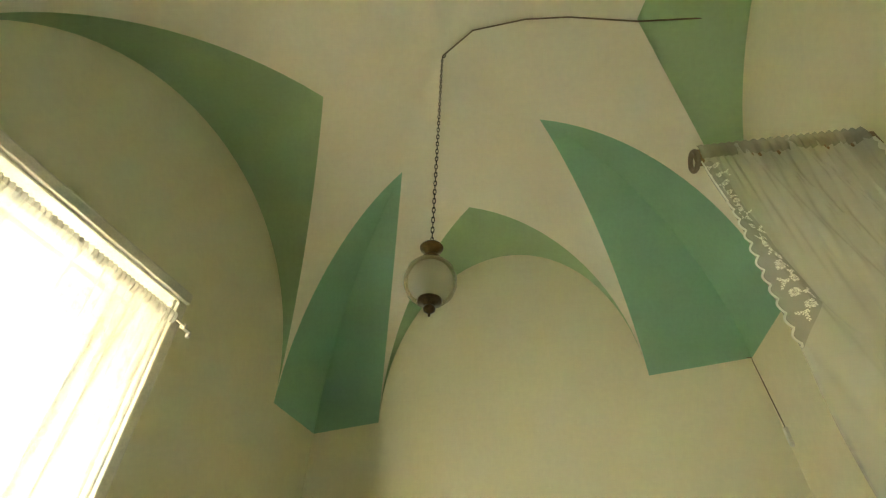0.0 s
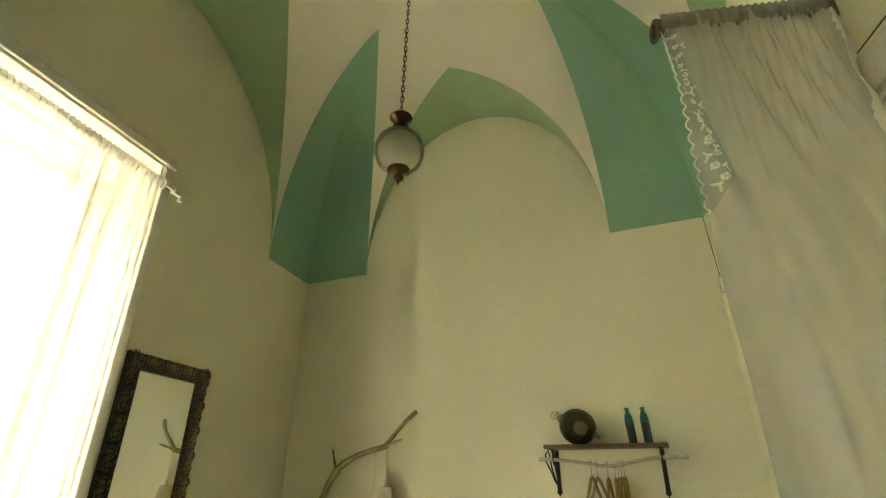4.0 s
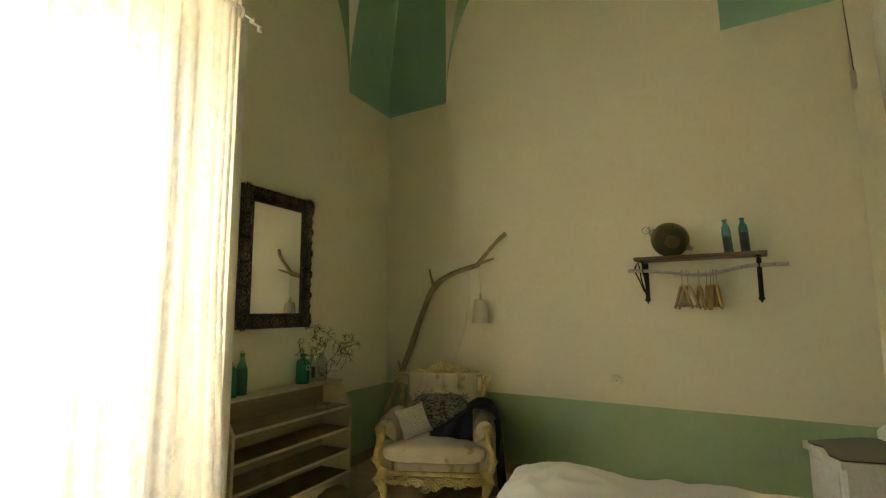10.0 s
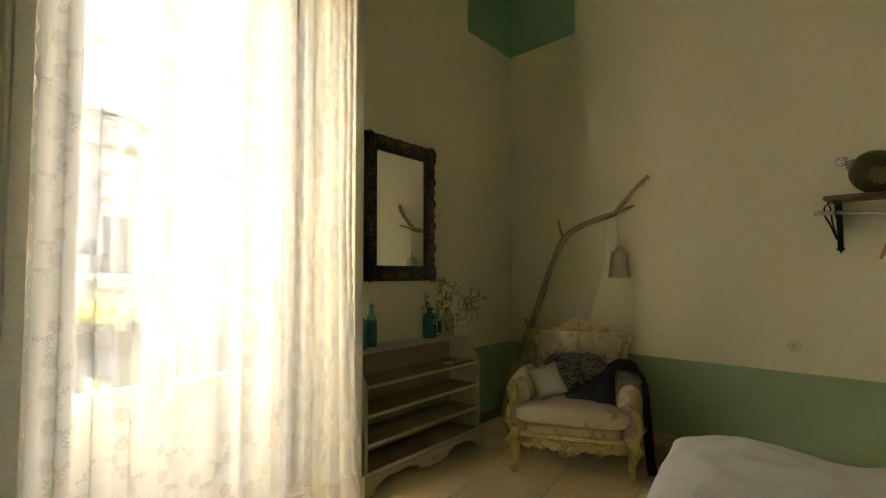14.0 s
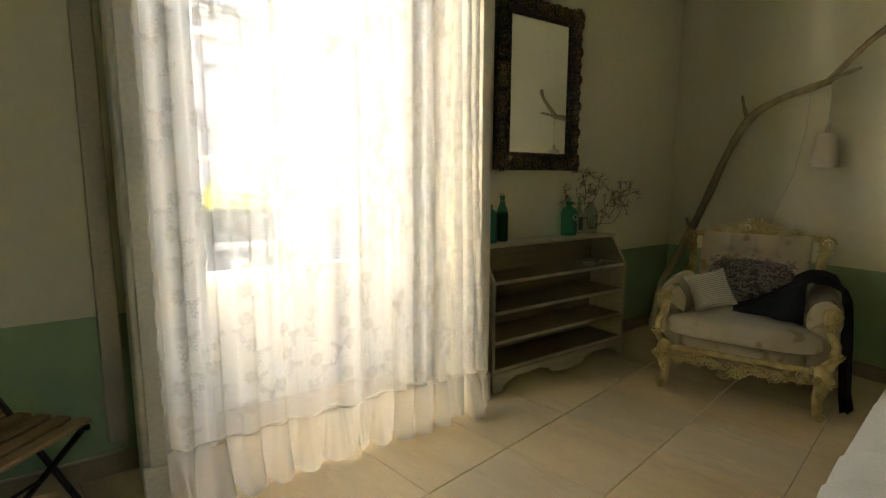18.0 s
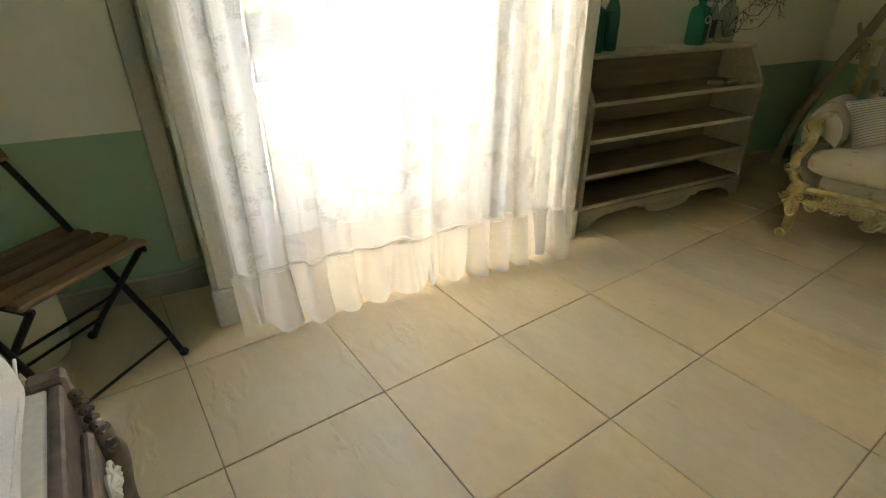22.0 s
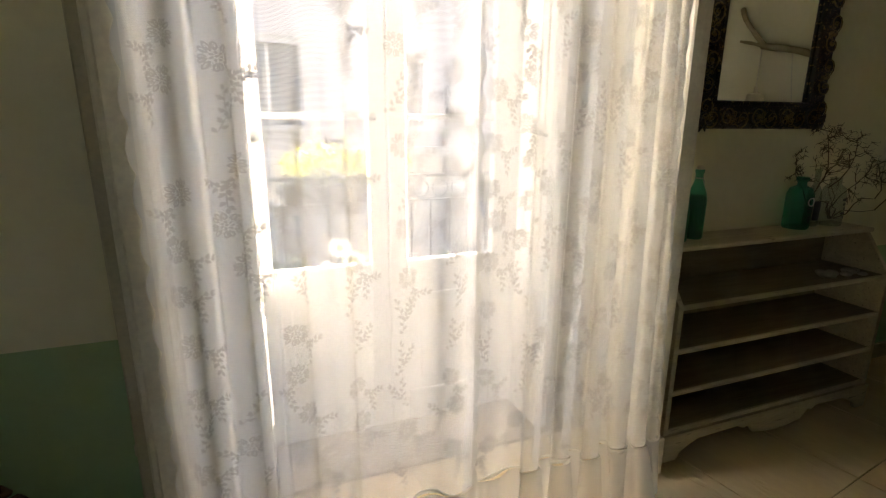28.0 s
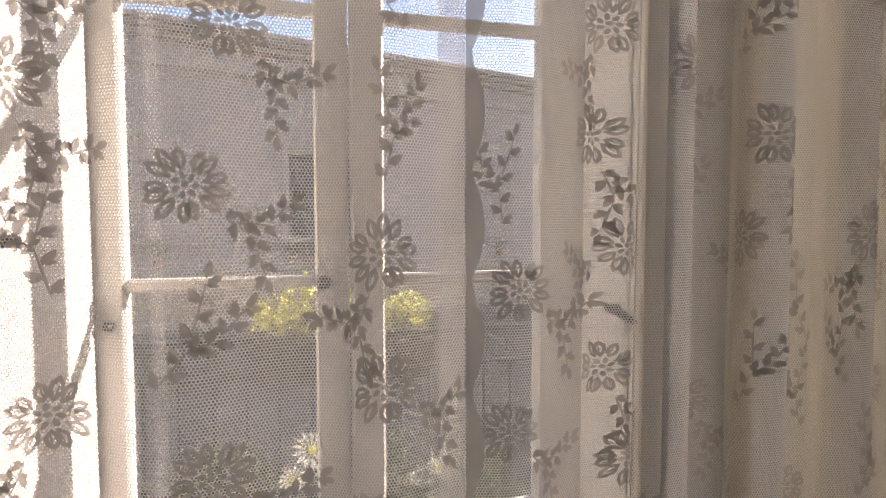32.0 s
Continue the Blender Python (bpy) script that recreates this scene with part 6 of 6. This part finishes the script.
VEIL = Matrix.Translation((0.554, 1.986, 0)) @ Matrix.Rotation(radians(15.65), 4, "Z")
veil_rod = thing("canopy_rod", VEIL, "wooden canopy rod with a turned ring end over the bed", "canopy rod")
part("rod", Shape().box(-0.01, 0.80, -0.016, 0.016, 3.565, 3.66, 0.004), board_wood, veil_rod, "dark wooden board")
part("ring", Shape().tube([(-0.02 + 0.0 * a, 0.05 * math.cos(a * math.pi / 10), 3.59 + 0.045 * math.sin(a * math.pi / 10)) for a in range(20)], 0.012, 8, closed=True), worn_oak, veil_rod, "turned wooden ring")
canopy = thing("bed_canopy", VEIL, "sheer cream lace bed canopy hanging from a rod", "bed canopy")


def veil_fold(x, z):
    low = (3.6 - z) / 3.6
    q = x - 0.62 * low * (1 - 0.5 * low) + 0.05 * math.sin(2.2 * z)
    y = 0.030 * math.sin(2 * math.pi * q / 0.31 + 1.1 * math.sin(3.1 * q)) * (0.3 + low)
    y += 0.012 * math.sin(2 * math.pi * q / 0.117 + 1.7 * math.sin(5 * q + z)) * (1.0 - 0.4 * low)
    y += 0.007 * math.sin(2 * math.pi * x / 0.037 + 1.3 * math.sin(13 * x)) * max(0.0, 1 - 3.2 * low)
    return y - 0.22 * low * x


def spray(x, z, depth):
    return (x, depth + veil_fold(x, z), z)


part("veil", Shape().sheet(lambda u, v: spray(0.006 + 0.73 * u, 0.60 + 3.03 * v, -0.03), 110, 56), veil, canopy, "thin cream net in soft slanting folds")
part("second_layer", Shape().sheet(lambda u, v: (lambda p: (p[0], p[1] * 0.7 + 0.055, p[2]))(spray(0.16 + 0.58 * u, 0.60 + 3.03 * v, -0.03)), 80, 40), veil, canopy)
part("heading", Shape().sheet(lambda u, v: (0.0 + 0.75 * u, -0.040 - 0.010 * math.sin(math.pi * v) + 0.008 * math.sin(2 * math.pi * u / 0.045 + 2 * math.sin(9 * u)) * (0.3 + u), 3.56 + 0.098 * v), 130, 5), heading_lace, canopy, "gathered lace heading over the board")
for k in range(9):
    flower = Shape()
    sprig(flower, lambda a, b: (a, -0.056 - 0.006 * math.sin(20 * a), b), 0.05 + 0.083 * k, 3.605, 0.034, 1 if k % 2 else -1, 0.0, 1.0, True)
    part("heading_flower", flower, heading_lace, canopy, "woven flower on the heading")


def veil_edge(u, v):
    """The lace border: narrow at the rod, wider downwards, tucked under the fold at its foot."""
    z = 2.55 + 1.0 * v
    width = 0.03 + 0.10 * (3.55 - z) / 0.83 if z > 2.72 else 0.13 * (z - 2.55) / 0.17
    x = 0.012 - 0.018 * abs(math.sin(math.pi * z / 0.064)) * (1 - u) + u * width
    return (x, -0.040 + veil_fold(x, z), z)


def veil_line(stops, v):
    """A point on a polyline of (x, z) over the veil, v from 0 to 1."""
    q = v * (len(stops) - 1)
    k = min(int(q), len(stops) - 2)
    return stops[k][0] + (stops[k + 1][0] - stops[k][0]) * (q - k), stops[k][1] + (stops[k + 1][1] - stops[k][1]) * (q - k)


def veil_band(stops, width):
    """A lace insertion with a wavy edge that follows a slanting fold."""
    def fn(u, v):
        x, z = veil_line(stops, v)
        x += (u - 0.5) * width * (0.6 + 0.4 * abs(math.sin(math.pi * z / 0.055))) + 0.004 * math.sin(23 * z)
        return (x, -0.044 + veil_fold(x, z), z)
    return Shape().sheet(fn, 3, 200)


part("scalloped_edge", Shape().sheet(veil_edge, 6, 160), fine_lace, canopy, "scalloped lace border")
part("edge_cord", Shape().tube([(lambda p: (p[0], p[1] - 0.002, p[2]))(veil_edge(0.0, k / 160)) for k in range(161)], 0.0042, 5), white_lace, canopy, "thick pale edging thread")
for k in range(15):
    z = 2.70 + 0.058 * k
    rose = Shape()
    sprig(rose, lambda a, b: (a, -0.043 + veil_fold(a, b), b), 0.034 + 0.4 * (0.02 + 0.10 * (3.55 - z) / 0.83) * (0.6 if k % 2 else 1.1), z, 0.032 + 0.016 * (3.55 - z), 1 if k % 2 else -1, 0.7 * math.sin(2.1 * k), 1.0, True)
    part("border_flower", rose, white_lace, canopy, "flower worked on the border")
for stops, width in ((((0.30, 3.52), (0.44, 2.9), (0.58, 2.31), (0.68, 1.85)), 0.022), (((0.13, 2.72), (0.22, 2.56), (0.195, 2.30), (0.178, 2.05), (0.20, 1.7)), 0.022), (((0.16, 3.52), (0.26, 3.0), (0.33, 2.5), (0.40, 2.0)), 0.016), (((0.44, 3.52), (0.58, 3.0), (0.70, 2.55)), 0.014), (((0.012, 2.55), (0.006, 2.19), (0.011, 1.866), (0.03, 1.6)), 0.016)):
    part("lace_band", veil_band(stops, 0.85 * width), band_lace, canopy, "raised lace band along a fold")
part("side_edge", veil_band(((0.735, 3.56), (0.74, 3.3), (0.736, 2.99), (0.735, 2.6)), 0.03), border_lace, canopy, "scalloped edge beside the wall")

head_case = tagged(new("door_2"), "cream moulded casing of the tall double door behind the bed", "door", "", "structure")
head_case.matrix_world = EAST
for y0, y1 in ((-3.55, E0), (E1, -2.06)):
    part("jamb", Shape().box(-0.05, 0.28, y0, y1, 0.0, 3.05, 0.006), casing_paint, head_case)
part("cornice", Shape().box(-0.075, 0.0, -3.62, -1.95, 3.05, 3.10, 0.012).box(-0.05, 0.0, -3.60, -1.955, 3.10, 3.335, 0.02).box(-0.058, 0.0, -3.60, -1.953, 3.115, 3.128, 0.004), casing_paint, head_case)
for z in (3.045, 3.340):
    part("cable", Shape().tube([(-0.045, -1.95, z), (-0.047, -2.4, z + 0.004), (-0.045, -3.0, z - 0.003), (-0.046, -3.6, z)], 0.004, 6), worn_oak, head_case, "thin dark cable along the moulding")
part("lintel", Shape().box(-0.04, 0.28, E0, E1, E_TOP - 0.08, E_TOP, 0.004), casing_paint, head_case)


def panelled_leaf(m, label):
    leaf = thing("panelled_door_leaf", m, label, "door", "leaves of the door behind the bed")
    part("board", Shape().box(-0.02, 0.02, 0.004, 0.658, 0.012, E_TOP - 0.084, 0.004), door_paint, leaf)
    for z0, z1 in ((0.12, 0.85), (0.97, 1.75), (1.87, 2.75)):
        part("panel", Shape().box(-0.03, -0.0205, 0.11, 0.55, z0, z1, 0.006), door_paint, leaf)


# Both leaves are unseen; one is set ajar as added fill light.
panelled_leaf(EAST @ Matrix.Translation((0.08, E1, 0)) @ Matrix.Scale(-1, 4, (0, 1, 0)), "unseen closed cream panelled door leaf beside the bed")
panelled_leaf(EAST @ Matrix.Translation((0.08, E0, 0)) @ Matrix.Rotation(radians(-24), 4, "Z"), "unseen cream panelled door leaf set ajar to let in added daylight")
# Unseen slab, added to go with the opening.
setting("landing", Shape().box(0.3, 2.2, -4.4, -1.2, -0.2, -0.02, 0.01, EAST), balcony_stone, "unseen stone landing added outside the double door", "landing")

# ---- hanging lamp ----
pend = thing("pendant_lamp", Matrix.Translation((-0.838, 1.94, 0)), "frosted glass globe lamp with brass fittings on a chain", "pendant lamp")
part("globe", Shape().lathe([(0.045, 3.118), (0.085, 3.135), (0.118, 3.170), (0.137, 3.222), (0.139, 3.265), (0.122, 3.32), (0.09, 3.358), (0.05, 3.378)], 36, None, False), frosted, pend, "frosted glass globe, clearer below")
part("top_fitting", Shape().lathe([(0.060, 3.362), (0.064, 3.372), (0.060, 3.382), (0.045, 3.390), (0.052, 3.398), (0.050, 3.406), (0.030, 3.414), (0.026, 3.435), (0.034, 3.445), (0.060, 3.466), (0.065, 3.478), (0.058, 3.488), (0.048, 3.491), (0.03, 3.499), (0.01, 3.505), (0.0, 3.507)], 28), brass, pend, "stepped aged brass cap")
part("bottom_fitting", Shape().lathe([(0.0, 3.03), (0.006, 3.032), (0.007, 3.048), (0.013, 3.053), (0.028, 3.064), (0.031, 3.078), (0.024, 3.092), (0.028, 3.100), (0.062, 3.118), (0.064, 3.128), (0.054, 3.138), (0.0, 3.139)], 28), brass, pend, "turned brass finial")
link = Shape()
n_links = 52
for k in range(n_links):
    z = 3.515 + (k + 0.5) * (5.60 - 3.515) / n_links
    turn = Matrix.Translation((0.02 * (k / n_links), 0.02 * (k / n_links), z)) @ Matrix.Rotation(k * math.pi / 2 + 0.4, 4, "Z")
    link.tube([(0.009 * math.cos(a * math.pi / 4), 0, 0.027 * math.sin(a * math.pi / 4)) for a in range(8)], 0.0028, 5, turn, closed=True)
part("chain", link, iron, pend, "dark iron chain")
part("ceiling_hook", Shape().tube([(0.02, 0.02, 5.63), (0.02, 0.02, 5.60), (0.03, 0.02, 5.585), (0.045, 0.02, 5.59), (0.05, 0.02, 5.61)], 0.005, 6), iron, pend)
flex = thing("ceiling_cable", Matrix(), "thin dark cable tacked along the vault to the lamp", "cable")
part("wire", Shape().tube([(-0.81, 1.95, 5.60), (-0.5, 1.84, 5.575), (-0.1, 1.90, 5.53), (0.21, 1.99, 5.475), (0.66, 2.16, 5.345), (1.30, 2.36, 5.26)], 0.006, 6), worn_oak, flex)
pull = thing("pull_switch", Matrix.Translation((0.80, 4.19, 0)), "cream hanging pull switch on a thin cord", "switch")
part("cord", Shape().tube([(-0.02, -0.012, 3.612), (0.012, -0.012, 3.606), (0.01, -0.008, 3.58), (0.02, -0.012, 3.3), (0.028, -0.02, 3.05)], 0.0035, 6), worn_oak, pull)
part("switch_body", Shape().box(0.008, 0.046, -0.04, -0.008, 2.93, 3.06, 0.008, None), white_plastic, pull)

# ---- bistro chair and the corner by the duct ----
BISTRO = Matrix.Translation((-2.13, -0.02, 0)) @ Matrix.Rotation(math.atan2(-0.592, 0.806), 4, "Z")
bistro = thing("folding_chair", BISTRO, "folding bistro chair with dark wooden slats and black metal frame", "chair")
for k in range(5):
    y = -0.04 - 0.077 * k
    part("seat_slat", Shape().box(-0.205, 0.205, y - 0.0275, y + 0.0275, 0.437, 0.455, 0.006), slat_wood, bistro)
for s in (-1, 1):
    x = s * 0.185
    part("seat_rail", Shape().box(x - 0.006, x + 0.006, -0.38, -0.01, 0.418, 0.4365, 0.002), iron, bistro)
    part("leg", Shape().tube([(x + s * 0.006, 0.008, 0.012), (x + s * 0.006, -0.006, 0.03), (x + s * 0.006, -0.045, 0.10), (x + s * 0.006, -0.36, 0.50), (x + s * 0.006, -0.52, 0.69), (x + s * 0.006, -0.60, 0.80), (x + s * 0.006, -0.64, 0.88)], 0.011, 8), iron, bistro, "black metal leg rising into the back")
    part("leg", Shape().tube([(x - s * 0.012, -0.385, 0.012), (x - s * 0.012, -0.37, 0.03), (x - s * 0.012, -0.30, 0.12), (x - s * 0.012, -0.03, 0.42)], 0.011, 8), iron, bistro)
    for y, xx in ((0.010, x + s * 0.006), (-0.388, x - s * 0.012)):
        part("foot_cap", Shape().ball((xx, y, 0.016), (0.017, 0.017, 0.016), 10, 6), iron, bistro)
part("stretcher", Shape().tube([(-0.185, -0.028, 0.075), (0.185, -0.028, 0.075)], 0.006, 6), iron, bistro)
part("stretcher", Shape().tube([(-0.175, -0.30, 0.115), (0.175, -0.30, 0.115)], 0.006, 6), iron, bistro)
part("stretcher", Shape().tube([(-0.175, -0.20, 0.23), (0.175, -0.20, 0.23)], 0.006, 6), iron, bistro)
for y, z in ((-0.525, 0.70), (-0.60, 0.815)):
    part("back_slat", Shape().box(-0.205, 0.205, -0.007, 0.007, -0.03, 0.03, 0.005, Matrix.Translation((0, y + 0.022, z)) @ Matrix.Rotation(radians(33), 4, "X")), slat_wood, bistro)
tub = thing("cream_tub", Matrix.Translation((-2.44, -0.43, 0)), "round cream plastered tub standing behind the chair", "tub")
part("body", Shape().lathe([(0.12, 0), (0.14, 0.01), (0.155, 0.10), (0.155, 0.30), (0.15, 0.33), (0.122, 0.33), (0.13, 0.30), (0.0, 0.29)], 28, None, False), plaster, tub)

STOOL = Matrix.Translation((-1.655, 0.0, 0)) @ Matrix.Rotation(radians(15.65), 4, "Z")      # x along its front, -y into the seat
stool = thing("carved_bench", STOOL, "weathered carved wooden bench with a cream painted top", "bench")
part("top_board", Shape().box(-0.004, 0.46, -0.42, -0.012, 0.405, 0.430, 0.004), casing_paint, stool, "cream painted seat board")
part("front_rail", Shape().box(0.0, 0.46, -0.011, 0.016, 0.30, 0.434, 0.005), worn_oak, stool)
part("end_rail", Shape().box(-0.034, -0.005, -0.40, 0.006, 0.31, 0.436, 0.006), worn_oak, stool)
part("corner_post", Shape().box(-0.05, 0.002, -0.045, 0.024, 0.24, 0.446, 0.008), worn_oak, stool, "worn grey corner post")
FRONT_FACE = Matrix.Rotation(-math.pi / 2, 4, "X")
for k in range(8):
    knot = Shape()
    z = 0.398 - 0.019 * k
    knot.ball((0.004 + 0.007 * k, 0.026 + 0.004 * k, z), (0.017, 0.012, 0.009), 10, 6, Matrix.Translation((0, 0, 0)))
    knot.tube([(-0.008 + 0.007 * k, 0.030 + 0.004 * k, z - 0.008), (0.006 + 0.007 * k, 0.039 + 0.004 * k, z), (0.020 + 0.007 * k, 0.030 + 0.004 * k, z + 0.008)], [0.004, 0.007, 0.004], 6)
    part("rope_turn", knot, worn_oak, stool, "carved grey rope turn")
panel_sh = Shape().box(0.065, 0.46, 0.017, 0.040, 0.12, 0.345, 0.008)
part("apron", panel_sh, worn_oak, stool)
for k in range(5):
    leaf = Shape()
    m = Matrix.Translation((0.105 + 0.075 * k, 0.043, 0.27 if k % 2 else 0.24)) @ FRONT_FACE @ Matrix.Rotation(k * 0.9, 4, "Z")
    scroll(leaf, m, 0.036, 1.4, 0.2)
    acanthus(leaf, m, 0.05)
    part("leaf_scroll", leaf, casing_paint, stool, "pale carved leaf scroll")
for x, y, r in ((0.035, 0.045, 0.03), (0.44, 0.02, 0.026), (0.44, -0.39, 0.026), (-0.02, -0.39, 0.026)):
    leg = Shape()
    leg.lathe([(r * 0.7, 0.0), (r, 0.012), (r * 0.9, 0.04), (r * 0.6, 0.07), (r * 0.75, 0.12), (r * 1.15, 0.19), (r * 1.25, 0.235), (r * 0.9, 0.28), (r * 0.8, 0.31)], 14, Matrix.Translation((x, y, 0)))
    part("leg", leg, worn_oak, stool)
bolster = thing("white_cushion", STOOL @ Matrix.Translation((0.20, -0.205, 0.4305)), "plump white linen cushion lying on the carved bench", "cushion")
slack = cushion(-0.240, 0.24, -0.19, 0.170, 0.0, 0.15, 0.30, 40, 22)
for k, p in enumerate(slack.v):
    x, y, z = p
    fold = 1 - abs(noise.noise(Vector((5.5 * x + 2.0 * y, 9.0 * y - 3.0 * x, 6.0 * z))))
    lift = max(0.0, z - 0.02) / 0.13
    slack.v[k] = (x * (1 + 0.05 * fold ** 3), y * (1 + 0.05 * fold ** 3), z + lift * (0.020 * fold ** 5 - 0.016 + 0.008 * noise.noise(Vector((14 * x, 14 * y, 2.0)))))
part("cover", slack, linen_white, bolster, "creased white linen cover")
seam = [(-0.23, 0.163, 0.072), (-0.05, 0.175, 0.070), (0.10, 0.175, 0.074), (0.228, 0.163, 0.072)]
part("piping", Shape().tube(seam, 0.0035, 6), linen_white, bolster, "corded seam")

# ---- floor tiles ----
SIDE = 0.5
tile_mesh = Shape().box(-0.2483, 0.2483, -0.2483, 0.2483, -0.03, 0.0, 0.0015).mesh("tile", tile_stone)
turns = random.Random(3)
for i in range(-6, 11):
    for j in range(-8, 9):
        p = TILE @ Vector(((i + 0.5) * SIDE, (j + 0.5) * SIDE, 0))
        west_edge = -2.76 - 0.1168 * (p.y - 0.1)
        east_edge = 0.82 + (4.21 - p.y) * math.tan(radians(15.65))
        if west_edge - 0.55 < p.x < east_edge + 0.3 and -1.1 < p.y < 4.45:
            t = new("tile", tile_mesh)
            t.parent = floor
            t.matrix_local = Matrix.Translation(p + Vector((0, 0, turns.uniform(-0.0006, 0.0006)))) @ Matrix.Rotation(radians(15.65) + math.pi * turns.randrange(2), 4, "Z")
